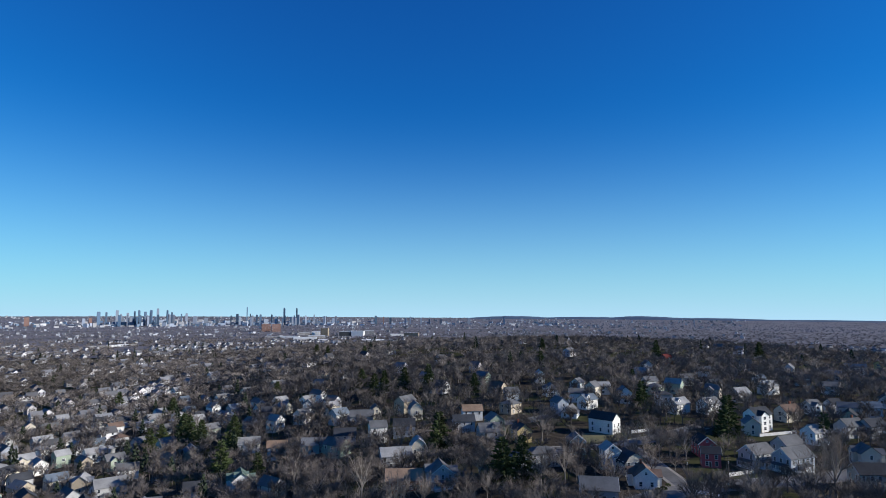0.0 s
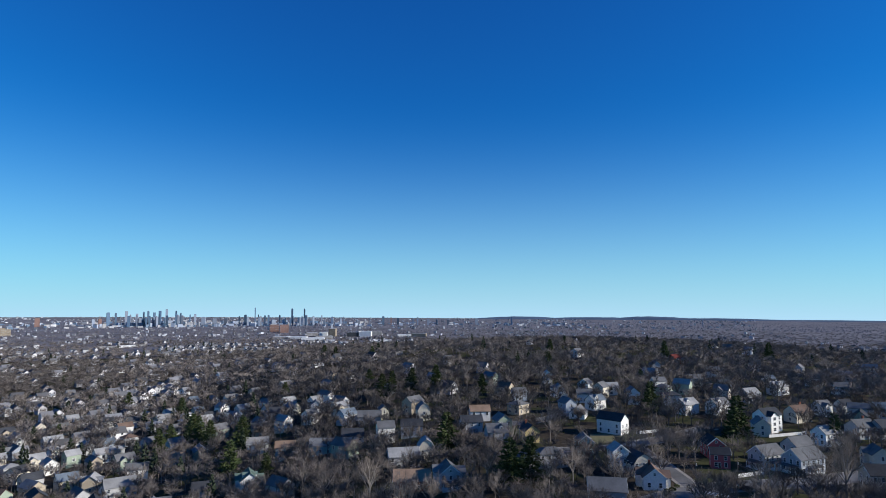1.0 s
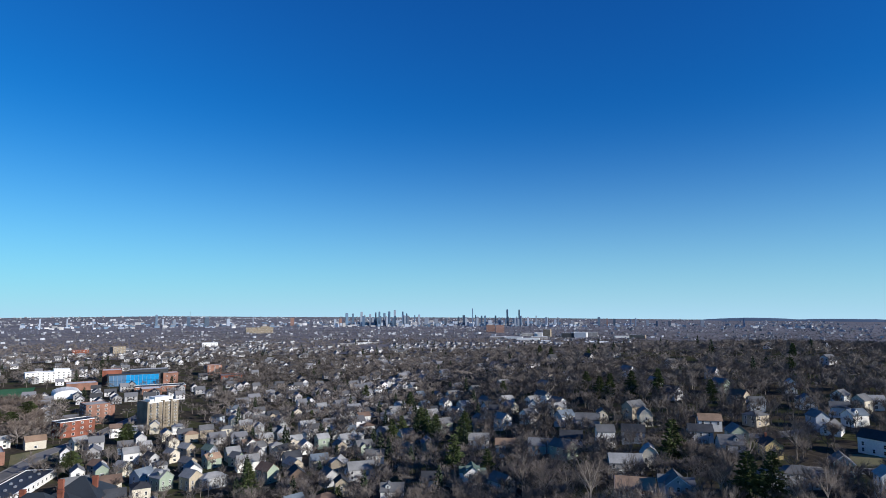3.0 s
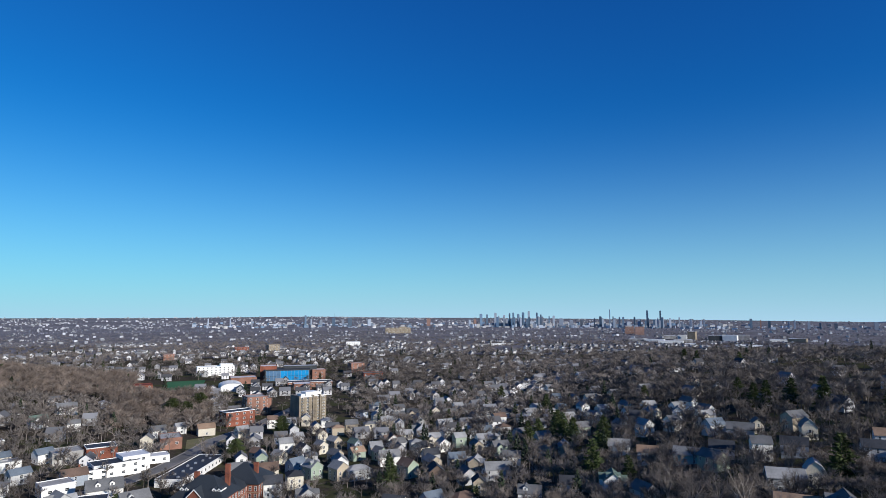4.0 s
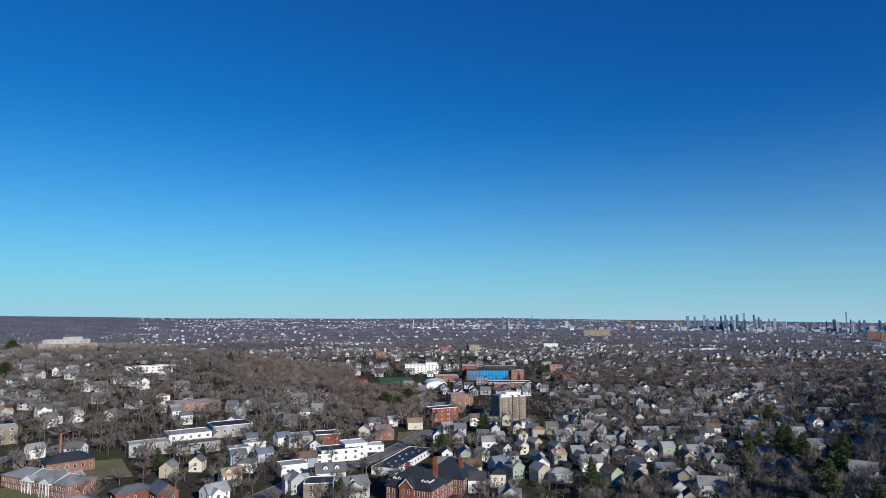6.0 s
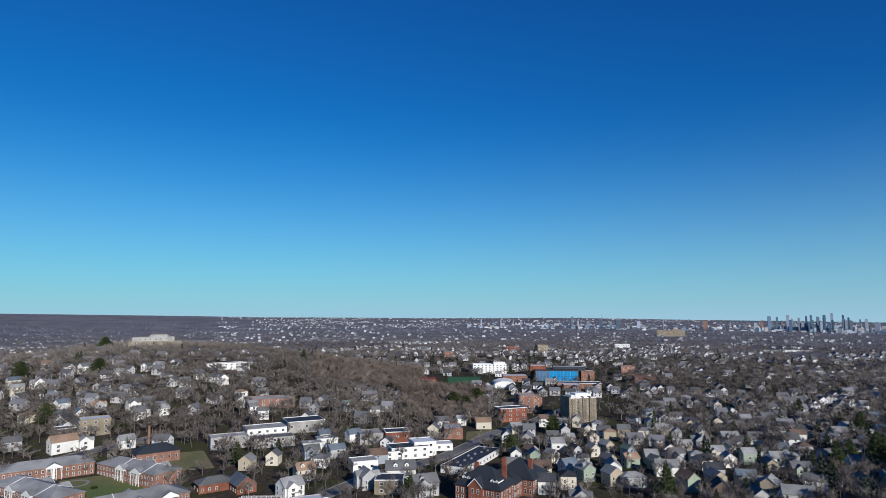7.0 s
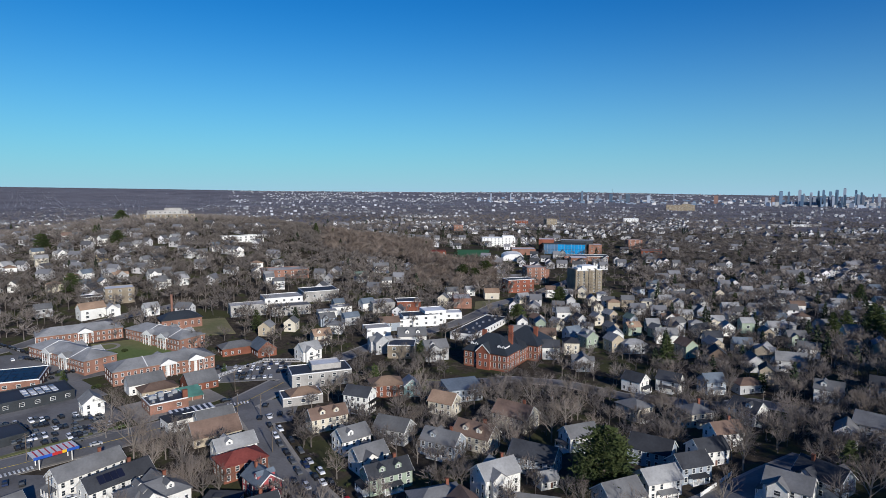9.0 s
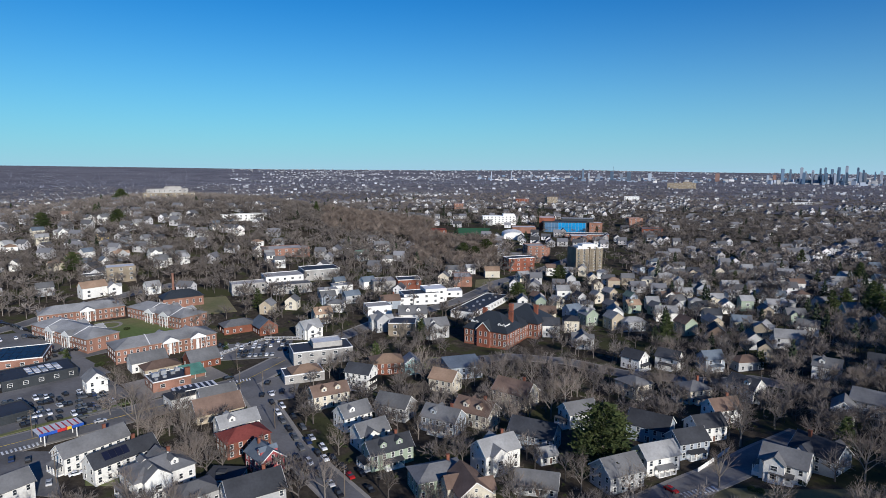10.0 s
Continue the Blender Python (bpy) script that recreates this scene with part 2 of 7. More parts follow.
def hip_roof(s, w, d, h, rise, over=0.5, th=0.2, k=0, flat=0.0):
    x, y = w / 2 + over, d / 2 + over
    c = max(w / 2 - d / 2, 0.0) + flat
    b = [(-x, -y, h), (x, -y, h), (x, y, h), (-x, y, h)]
    t = [(-c, -flat, h + rise), (c, -flat, h + rise), (c, flat, h + rise), (-c, flat, h + rise)]
    s.solid([(p[0], p[1], p[2] - th) for p in b] + b + t,
            [(3, 2, 1, 0), (0, 1, 5, 4), (1, 2, 6, 5), (2, 3, 7, 6), (3, 0, 4, 7), (4, 5, 9, 8), (5, 6, 10, 9), (6, 7, 11, 10), (7, 4, 8, 11), (8, 9, 10, 11)], k)


def window_mesh(name, w, h, mats=(TRIM, GLASS), bar=True):
    """A frame that stands proud of the wall, with a sill and the pane set back. It faces -y."""
    s = Shape()
    f, x, z = 0.13, w / 2, h / 2
    o, i = [(-x - f, -z - f), (x + f, -z - f), (x + f, z + f), (-x - f, z + f)], [(-x, -z), (x, -z), (x, z), (-x, z)]
    s.solid([(a, 0.0, b) for a, b in o] + [(a, -0.09, b) for a, b in o] + [(a, -0.09, b) for a, b in i] + [(a, -0.03, b) for a, b in i],
            [(k + j, k + (j + 1) % 4, k + 4 + (j + 1) % 4, k + 4 + j) for k in (0, 4, 8) for j in range(4)], 0)
    if bar:
        s.poly([(-x, -0.05, -0.05), (x, -0.05, -0.05), (x, -0.05, 0.05), (-x, -0.05, 0.05)], 0)
    s.poly([(-x, -0.03, -z), (x, -0.03, -z), (x, -0.03, z), (-x, -0.03, z)], 1)
    return s.mesh(name, *mats)


SASH = window_mesh("window", 1.05, 1.65)
WIDE = window_mesh("window", 1.8, 1.5)
SMALL = window_mesh("window", 0.8, 0.9)
_d = Shape()
_d.box(-0.6, 0.6, -0.09, 0.02, 0, 2.25, 1)
_d.box(-0.45, 0.45, -0.13, -0.08, 0.05, 2.1, 0)
DOOR = _d.mesh("door", material("door_paint", (0.12, 0.06, 0.04), 0.5, 0.6, 2, 0.1), TRIM)


def facing(x, y, yaw):
    """The walls of a block that look towards the open ground the place is seen from; the others stay plain."""
    to = math.atan2(-y, -x)
    return "".join(s for s, a in zip("abcd", (-90, 0, 90, 180)) if math.cos(radians(yaw + a) - to) > -0.05)


def wall_windows(parent, w, d, rows, step_x=3.0, step_y=3.2, mesh=SASH, sides="abcd", skip=0.0):
    """Windows in rows on the four walls of a block w by d; rows are heights of their middles."""
    for z in rows:
        nx, ny = max(1, int((w - 1.2) / step_x)), max(1, int((d - 1.2) / step_y))
        for sd, n, span, ang, off in (("a", nx, w, 0, d / 2), ("b", ny, d, 90, w / 2), ("c", nx, w, 180, d / 2), ("d", ny, d, 270, w / 2)):
            if sd in sides:
                for i in range(n):
                    if random.random() >= skip:
                        part("window", mesh, None, parent, at=pose(0, 0, 0, 0, 0, ang) @ pose((i + 0.5) * span / n - span / 2, -off, z))


WALL_WORD = {"W": "white", "C": "cream", "G": "grey", "B": "blue-grey", "S": "sage green", "T": "tan", "M": "pale mint", "R": "red", "Y": "yellow", "N": "dark brown", "K": "red brick"}
ROOF_WORD = {"g": "grey", "d": "dark", "b": "brown", "l": "light grey", "u": "blue-grey", "e": "green", "o": "tan-brown", "r": "dark red"}


def chimney(parent, x, y, z0, z1, s=0.5):
    c = Shape()
    c.box(x - s, x + s, y - s * 0.75, y + s * 0.75, z0, z1)
    c.box(x - s - 0.1, x + s + 0.1, y - s * 0.75 - 0.1, y + s * 0.75 + 0.1, z1, z1 + 0.18)
    part("chimney", c, BRICK, parent, "brick chimney")


def dormer(parent, x, side, d, h, rise, wall, roof, wd=2.4):
    """A small gabled dormer on the slope of one side (-1 or 1)."""
    y0, zf = side * d * 0.36, h + rise * 0.28
    top, y1 = zf + 1.5, side * d * 0.04
    s = Shape()
    s.prism([(x - wd / 2, y0, zf - 0.4), (x + wd / 2, y0, zf - 0.4), (x + wd / 2, y0, top), (x, y0, top + 0.9), (x - wd / 2, y0, top)],
            [(x - wd / 2, y1, zf - 0.4), (x + wd / 2, y1, zf - 0.4), (x + wd / 2, y1, top), (x, y1, top + 0.9), (x - wd / 2, y1, top)])
    dm = part("dormer", s, wall, parent)
    r = Shape()
    yo, q = y0 + side * 0.25, wd / 2 + 0.25
    e = [(x - q, yo, top - 0.15), (x, yo, top + 0.95), (x + q, yo, top - 0.15), (x + q, yo, top), (x, yo, top + 1.1), (x - q, yo, top)]
    r.prism(e, [(p[0], y1, p[2]) for p in e])
    part("roof", r, roof, dm)
    part("window", SMALL, None, dm, at=pose(x, y0, zf + 0.85, 0, 0, 0 if side < 0 else 180))


def house(x, y, w, d, storeys, yaw, wall, roof, style="gab", near=True):
    """A timber house: walls, roof, windows, door, and what its style names. The ridge runs along its own x."""
    full = near and math.hypot(x, y) < 320
    if math.hypot(x, y) > 430:
        w, d = w * 0.86, d * 0.9
    shape_word = "hip" if "hip" in style else "flat" if "flat" in style else "gambrel" if "gam" in style else "gable"
    label = f"{WALL_WORD[wall]} {'house' if wall == 'K' else 'clapboard house'} with {ROOF_WORD[roof]} {shape_word} roof"
    extra = [n for k, n in (("porch", "front porch"), ("dorm", "dormers"), ("chim", "brick chimney"), ("cross", "cross gable")) if k in style]
    if extra:
        label += " and " + extra[0]
    th = thing("house", x, y, yaw, label, "house", "houses of the neighbourhood")
    h = 0.5 + 2.75 * storeys
    rise = d / 2 * (0.5 if "hip" in style else 0.78)
    wm, rm = WALL[wall], ROOF[roof]
    s, r = Shape(), Shape()
    if "flat" in style or "hip" in style:
        s.box(-w / 2, w / 2, -d / 2, d / 2, -2, h)
        if "flat" in style:
            r.box(-w / 2 - 0.25, w / 2 + 0.25, -d / 2 - 0.25, d / 2 + 0.25, h, h + 0.35)
            r.box(-w * 0.2, w * 0.05, -d * 0.2, d * 0.1, h + 0.35, h + 1.2)
        else:
            hip_roof(r, w, d, h, rise)
    elif "shed" in style:
        for sg in (-1, 1):
            end = [(-w / 2, -d / 2, -2), (-w / 2, d / 2, -2), (-w / 2, d / 2, h + 1.6), (-w / 2, -d / 2, h)]
        s.prism(end, [(-p[0], p[1], p[2]) for p in end])
        slab(r, [(-w / 2 - 0.5, -d / 2 - 0.5, h), (w / 2 + 0.5, -d / 2 - 0.5, h), (w / 2 + 0.5, d / 2 + 0.5, h + 1.8), (-w / 2 - 0.5, d / 2 + 0.5, h + 1.8)], -0.25)
    elif "gam" in style:
        end = [(-w / 2, -d / 2, -2), (-w / 2, d / 2, -2), (-w / 2, d / 2, h - 1), (-w / 2, d * 0.3, h + 1.6), (-w / 2, 0, h + 3), (-w / 2, -d * 0.3, h + 1.6), (-w / 2, -d / 2, h - 1)]
        s.prism(end, [(-p[0], p[1], p[2]) for p in end])
        for sg in (-1, 1):
            X = w / 2 + 0.4
            slab(r, [(-X * sg, -sg * (d / 2 + 0.35), h - 1.4), (X * sg, -sg * (d / 2 + 0.35), h - 1.4), (X * sg, -sg * d * 0.3, h + 1.6), (-X * sg, -sg * d * 0.3, h + 1.6)], -0.2)
            slab(r, [(-X * sg, -sg * d * 0.3, h + 1.6), (X * sg, -sg * d * 0.3, h + 1.6), (X * sg, 0, h + 3), (-X * sg, 0, h + 3)], -0.2)
    else:
        end = [(-w / 2, -d / 2, -2), (-w / 2, d / 2, -2), (-w / 2, d / 2, h), (-w / 2, 0, h + rise), (-w / 2, -d / 2, h)]
        s.prism(end, [(-p[0], p[1], p[2]) for p in end])
        gable_roof(r, w, d, h, rise)
        if full:
            for sx in (-1, 1):
                q = Shape()
                xx, y0 = sx * (w / 2 + 0.46), d / 2 + 0.45
                e = [(xx, -y0, h - 0.62), (xx, 0, h + rise - 0.26), (xx, y0, h - 0.62), (xx, y0, h - 0.2), (xx, 0, h + rise + 0.16), (xx, -y0, h - 0.2)]
                q.prism(e, [(xx + sx * 0.06, p[1], p[2]) for p in e])
                part("rake_board", q, TRIM, th)
                part("window", SMALL, None, th, at=pose(0, 0, 0, 0, 0, 90 * sx) @ pose(0, -w / 2, h + rise * 0.35))
    if "cross" in style:
        cw, cl = d * 0.62, d / 2 + 1.8
        cr = cw / 2 * 0.78
        for sg in (-1, 1):
            g, gr = Shape(), Shape()
            g.prism([(-cl, -cw / 2, -2), (-cl, cw / 2, -2), (-cl, cw / 2, h), (-cl, 0, h + cr), (-cl, -cw / 2, h)],
                    [(-0.2, -cw / 2, -2), (-0.2, cw / 2, -2), (-0.2, cw / 2, h), (-0.2, 0, h + cr), (-0.2, -cw / 2, h)])
            wing = part("cross_gable", g, wm, th, at=pose(w * 0.16 * sg, 0, 0, 0, 0, 90 if sg < 0 else 270))
            e = [(-cl - 0.4, -cw / 2 - 0.4, h - 0.3), (-cl - 0.4, 0, h + cr), (-cl - 0.4, cw / 2 + 0.4, h - 0.3), (-cl - 0.4, cw / 2 + 0.4, h - 0.1), (-cl - 0.4, 0, h + cr + 0.2), (-cl - 0.4, -cw / 2 - 0.4, h - 0.1)]
            gr.prism(e, [(-0.1, p[1], p[2]) for p in e])
            part("roof", gr, rm, wing)
            for z in [1.75 + 2.75 * i for i in range(int(storeys))]:
                part("window", WIDE, None, wing, at=pose(-cl, 0, z, 0, 0, 270))
    part("wall", s, wm, th)
    part("roof", r, rm, th)
    rows = [1.75 + 2.75 * i for i in range(int(storeys))]
    if full:
        wall_windows(th, w, d, rows, 2.6, 2.6, sides=facing(x, y, yaw), skip=0.08)
        for sg in (-1, 1):
            part("door", DOOR, None, th, at=pose(0.6, sg * d / 2, 0.35, 0, 0, 0 if sg < 0 else 180))
    else:
        wall_windows(th, w, d, rows, *((3.4, 3.6) if math.hypot(x, y) < 400 else (7.0, 8.0)), SASH if math.hypot(x, y) < 430 else WIDE, facing(x, y, yaw), 0.1)
    if "chim" in style:
        chimney(th, w * 0.22, d * 0.08, h, h + rise + 1.3)
    if "dorm" in style:
        for sg in (-1, 1):
            dormer(th, -w * 0.18, sg, d, h, rise, wm, rm)
            if w > 15:
                dormer(th, w * 0.2, sg, d, h, rise, wm, rm)
    if "porch" in style:
        for end in ((0, -1), (-1, 0)) if full else ((0, -1),):
            pr = Shape()
            pw, off = (min(w * 0.7, 7), d / 2) if end[0] == 0 else (d * 0.8, w / 2)
            slab(pr, [(-pw / 2, -off - 2.4, 2.7), (pw / 2, -off - 2.4, 2.7), (pw / 2, -off, 3.25), (-pw / 2, -off, 3.25)], -0.16)
            m = pose(0, 0, 0, 0, 0, 0 if end[0] == 0 else 270)
            porch = part("porch_roof", pr, rm, th, at=m)
            dk = Shape()
            dk.box(-pw / 2, pw / 2, -off - 2.3, -off, -1.5, 0.5)
            part("porch_deck", dk, TRIM, porch)
            for i in range(4):
                c = Shape()
                px = (i / 3 - 0.5) * (pw - 0.4)
                c.box(px - 0.12, px + 0.12, -off - 2.25, -off - 2.0, 0.5, 2.75)
                part("post", c, TRIM, porch)
    if "solar" in style:
        for sg in (-1, 1):
            for i in range(4):
                q = Shape()
                x0 = -w * 0.32 + i * 2.1
                lo, hi = 0.78, 0.22
                slab(q, [(x0, sg * lo * d / 2, h + rise * (1 - lo) + 0.42), (x0 + 2.0, sg * lo * d / 2, h + rise * (1 - lo) + 0.42), (x0 + 2.0, sg * hi * d / 2, h + rise * (1 - hi) + 0.42), (x0, sg * hi * d / 2, h + rise * (1 - hi) + 0.42)], 0.1)
                part("solar_panel", q, SOLAR, th, "dark blue solar panel")
    if "stair" in style:
        for z in (3.2, 6.0):
            st = Shape()
            st.box(w / 2, w / 2 + 2.2, -d / 2, d / 2, z, z + 0.15)
            bl = part("balcony", st, RUBBER, th, "dark steel balcony")
            rl = Shape()
            rl.box(w / 2 + 2.1, w / 2 + 2.18, -d / 2, d / 2, z + 0.9, z + 1.0)
            part("rail", rl, RUBBER, bl)
        for yy in (-d / 2, 0, d / 2 - 0.2):
            st = Shape()
            st.box(w / 2 + 2.0, w / 2 + 2.2, yy, yy + 0.2, -1, 7)
            part("balcony_post", st, RUBBER, th)
    return th


# ---- ground ----
def earth():
    """Leaf litter, bare soil and winter grass in patches, each with its own grain."""
    m = bpy.data.materials.new("winter_ground")
    m.use_nodes = True
    t = m.node_tree
    N, Lk = t.nodes.new, t.links.new
    b = t.nodes["Principled BSDF"]
    b.inputs["Roughness"].default_value = 0.95
    b.inputs["Specular IOR Level"].default_value = 0.0
    co = N("ShaderNodeTexCoord")

    def patches(scale, lo, hi, detail=5):
        n, r = N("ShaderNodeTexNoise"), N("ShaderNodeMapRange")
        n.inputs["Scale"].default_value, n.inputs["Detail"].default_value, n.inputs["Roughness"].default_value = scale, detail, 0.65
        r.inputs[1].default_value, r.inputs[2].default_value = lo, hi
        Lk(co.outputs["Object"], n.inputs["Vector"])
        Lk(n.outputs["Fac"], r.inputs[0])
        return r.outputs[0], n.outputs["Fac"]

    def over(under, colour, fac):
        x = N("ShaderNodeMix")
        x.data_type = "RGBA"
        if isinstance(under, tuple):
            x.inputs[6].default_value = (*under, 1)
        else:
            Lk(under, x.inputs[6])
        x.inputs[7].default_value = (*colour, 1)
        Lk(fac, x.inputs[0])
        return x.outputs[2]

    c = over((0.046, 0.039, 0.031), (0.080, 0.066, 0.051), patches(0.35, 0.38, 0.62)[0])
    c = over(c, (0.062, 0.064, 0.032), patches(0.045, 0.49, 0.57)[0])
    c = over(c, (0.125, 0.107, 0.075), patches(0.11, 0.62, 0.70)[0])
    g, raw = patches(2.2, 0.3, 0.7, 3)
    c = over(c, (0.022, 0.020, 0.015), patches(0.9, 0.60, 0.72)[0])
    Lk(c, b.inputs["Base Color"])
    bp = N("ShaderNodeBump")
    bp.inputs["Strength"].default_value, bp.inputs["Distance"].default_value = 0.6, 0.1
    Lk(raw, bp.inputs["Height"])
    Lk(bp.outputs[0], b.inputs["Normal"])
    return m


def ground_sheet():
    rings = [0.0]
    while rings[-1] < 4890:
        rings.append(min(4900.0, rings[-1] + max(10.0, rings[-1] * 0.035)))
    n = 240
    v, f = [(0, 0, ground_z(0, 0))], []
    for r in rings[1:]:
        for i in range(n):
            a = 2 * math.pi * i / n
            x, y = r * math.cos(a), r * math.sin(a)
            v.append((x, y, ground_z(x, y)))
    for i in range(n):
        f.append((0, 1 + i, 1 + (i + 1) % n))
    for k in range(len(rings) - 2):
        a = 1 + k * n
        for i in range(n):
            j = (i + 1) % n
            f.append((a + i, a + n + i, a + n + j, a + j))
    me = bpy.data.meshes.new("ground")
    me.from_pydata(v, [], f)
    me.polygons.foreach_set("use_smooth", [True] * len(f))
    m = earth()
    me.materials.append(m)
    tagged(new("ground", me), "brown winter ground with leaf litter and dull grass", "ground", kind="structure")


ground_sheet()


def ribbon(name, pts, width, lift, mat, label, category):
    """A strip that follows the ground along a line, as a thin slab."""
    fine = []
    for (x0, y0), (x1, y1) in zip(pts, pts[1:]):
        k = max(1, int(math.hypot(x1 - x0, y1 - y0) / 6))
        fine += [(x0 + (x1 - x0) * i / k, y0 + (y1 - y0) * i / k) for i in range(k)]
    fine.append(pts[-1])
    s = Shape()
    rows = []
    for i, (x, y) in enumerate(fine):
        a, b = fine[max(i - 1, 0)], fine[min(i + 1, len(fine) - 1)]
        L = math.hypot(b[0] - a[0], b[1] - a[1]) or 1
        nx, ny = -(b[1] - a[1]) / L * width / 2, (b[0] - a[0]) / L * width / 2
        rows.append([(x + nx * q, y + ny * q, ground_z(x + nx * q, y + ny * q) + lift) for q in (1, 0.33, -0.33, -1)])
    for p, q in zip(rows, rows[1:]):
        for i in range(3):
            s.poly([p[i], p[i + 1], q[i + 1], q[i]])
        for i in (0, 3):
            s.poly([p[i], q[i], (q[i][0], q[i][1], q[i][2] - lift - 0.3), (p[i][0], p[i][1], p[i][2] - lift - 0.3)])
    return tagged(new(name, s.mesh(name, mat)), label, category, kind="structure")


def patch(name, corners, lift, mat, label, category):
    """A four-cornered area laid on the ground, with an edge that goes into it."""
    s = Shape()
    n = 10
    (ax, ay), (bx, by), (cx, cy), (dx, dy) = corners

    def at(u, w):
        x = (ax * (1 - u) + bx * u) * (1 - w) + (dx * (1 - u) + cx * u) * w
        y = (ay * (1 - u) + by * u) * (1 - w) + (dy * (1 - u) + cy * u) * w
        return (x, y, ground_z(x, y) + lift)
    g = [[at(i / n, j / n) for i in range(n + 1)] for j in range(n + 1)]
    for j in range(n):
        for i in range(n):
            s.poly([g[j][i], g[j][i + 1], g[j + 1][i + 1], g[j + 1][i]])
    edge = [g[0][i] for i in range(n + 1)] + [g[j][n] for j in range(1, n + 1)] + [g[n][i] for i in range(n - 1, -1, -1)] + [g[j][0] for j in range(n - 1, 0, -1)]
    for p, q in zip(edge, edge[1:] + edge[:1]):
        s.poly([p, q, (q[0], q[1], q[2] - lift - 0.3), (p[0], p[1], p[2] - lift - 0.3)])
    return tagged(new(name, s.mesh(name, mat)), label, category, kind="structure")


def street(pts, width):
    ribbon("pavement", pts, width + 3, 0.16, PAVING, "pale concrete pavement along the street", "pavement")
    ribbon("road", pts, width, 0.20, ASPHALT, "grey asphalt street with worn surface", "road")


def centre_line(pts, off=0.15):
    ribbon("road_marking", pts, 0.25, 0.24, material("yellow_road_paint", (0.6, 0.42, 0.06), 0.7, 0.05, 2, 0.15), "faded yellow centre line", "road marking")


# ---- trees ----
def bare_tree_meshes(seed, height, spread, dense=1.0, thick=1.0):
    """Trunk with limbs, and the crown of twigs, of one leafless tree."""
    rnd = random.Random(seed)
    t, c = Shape(), Shape()

    def grow(p, d, length, r, level):
        q = p + d * length
        if level < 3:
            t.tube(p, q, r, r * 0.6, 5 if level == 0 else 4 if level == 1 else 3)
        else:
            c.spike(p, q, r)
        kids = (7, 5, 5, int(round(5 * dense)))[level]
        for i in range(kids):
            f = 1.0 if i == 0 else rnd.uniform(0.35 if level else 0.55, 1.0)
            a = 2 * math.pi * (i / kids + rnd.uniform(-0.15, 0.15))
            lean = 0.15 if i == 0 else rnd.uniform(0.45, 1.15) * spread
            u = d.orthogonal().normalized()
            w = d.cross(u)
            e = (d + (u * math.cos(a) + w * math.sin(a)) * lean + Vector((0, 0, 0.10))).normalized()
            k = (0.88, 0.64, 0.62, 0.75)[level] * rnd.uniform(0.7, 1.15)
            if level == 3:
                c.spike(p + d * length * f, p + d * length * f + e * length * k, 0.026 * thick)
            else:
                grow(p + d * length * f, e, length * k, (r * 0.5, r * 0.5, 0.045 * thick)[level], level + 1)

    grow(Vector((0, 0, -0.4)), Vector((0, 0, 1)), height * 0.33, height * 0.017, 0)
    return t.mesh("trunk", BARK), c.mesh("crown", TWIG)


def pine_meshes(seed, height, width, boughs=64, taper=0.72):
    """Trunk and a crown of drooping boughs set with needle tufts, uneven in outline."""
    rnd = random.Random(seed)
    t, c = Shape(), Shape()
    t.tube((0, 0, -0.4), (0, 0, height * 0.97), height * 0.018, 0.03, 6)
    for i in range(boughs):
        f = (i + rnd.random()) / boughs
        z = height * (0.12 + 0.86 * f)
        reach = width / 2 * min(1.0, (1 - f) * (1.0 if taper > 0.6 else 1.5)) ** taper * rnd.uniform(0.6, 1.12) + 0.5
        a = i * 2.4 + rnd.uniform(-0.4, 0.4)
        d = Vector((math.cos(a), math.sin(a), rnd.uniform(-0.18, 0.2)))
        t.spike((0, 0, z), Vector((0, 0, z)) + d * reach * 0.9, 0.06)
        n = max(5, int(reach * 5.5))
        for j in range(n):
            g = 0.2 + 0.8 * (j + rnd.random()) / n
            p = Vector((0, 0, z)) + d * reach * g + Vector((rnd.uniform(-1, 1), rnd.uniform(-1, 1), rnd.uniform(-0.4, 0.4))) * 0.28 * reach * (1.1 - g * 0.4)
            e = (d + Vector((rnd.uniform(-0.9, 0.9), rnd.uniform(-0.9, 0.9), rnd.uniform(0.05, 0.75)))).normalized()
            L = rnd.uniform(0.7, 1.5)
            c.spike(p, p + e * L, rnd.uniform(0.22, 0.42))
    return t.mesh("trunk", BARK), c.mesh("crown", NEEDLE)


def tree_kind(name, meshes, label, category, group):
    ob = new(name)
    part("trunk", meshes[0], None, ob)
    part("crown", meshes[1], None, ob)
    return tagged(ob, label, category, group)


BARE = [tree_kind("bare_tree", bare_tree_meshes(11 + i, hh, sp), lb, "tree", "leafless trees among the houses") for i, (hh, sp, lb) in enumerate((
    (17, 1.0, "tall leafless tree with grey-brown spreading limbs"), (14, 1.15, "leafless tree with a broad brown crown"),
    (19, 0.85, "tall narrow leafless tree with upright branches"), (12, 1.1, "small leafless tree with fine brown twigs"),
    (15, 1.0, "leafless grey-barked tree with dense twigs"), (16, 1.25, "leafless oak with a wide crown")))]
PINE = [tree_kind("pine_tree", pine_meshes(31 + i, hh, wd, nb, 0.5 if i == 2 else 0.72), lb, "tree", "evergreens among the houses") for i, (hh, wd, nb, lb) in enumerate((
    (19, 11, 84, "tall dark green pine with a ragged crown"), (15, 7.5, 64, "dark green conical spruce tree"),
    (21, 20, 120, "broad dark green white pine"), (10, 5, 48, "small dark evergreen tree")))]
_used = set()


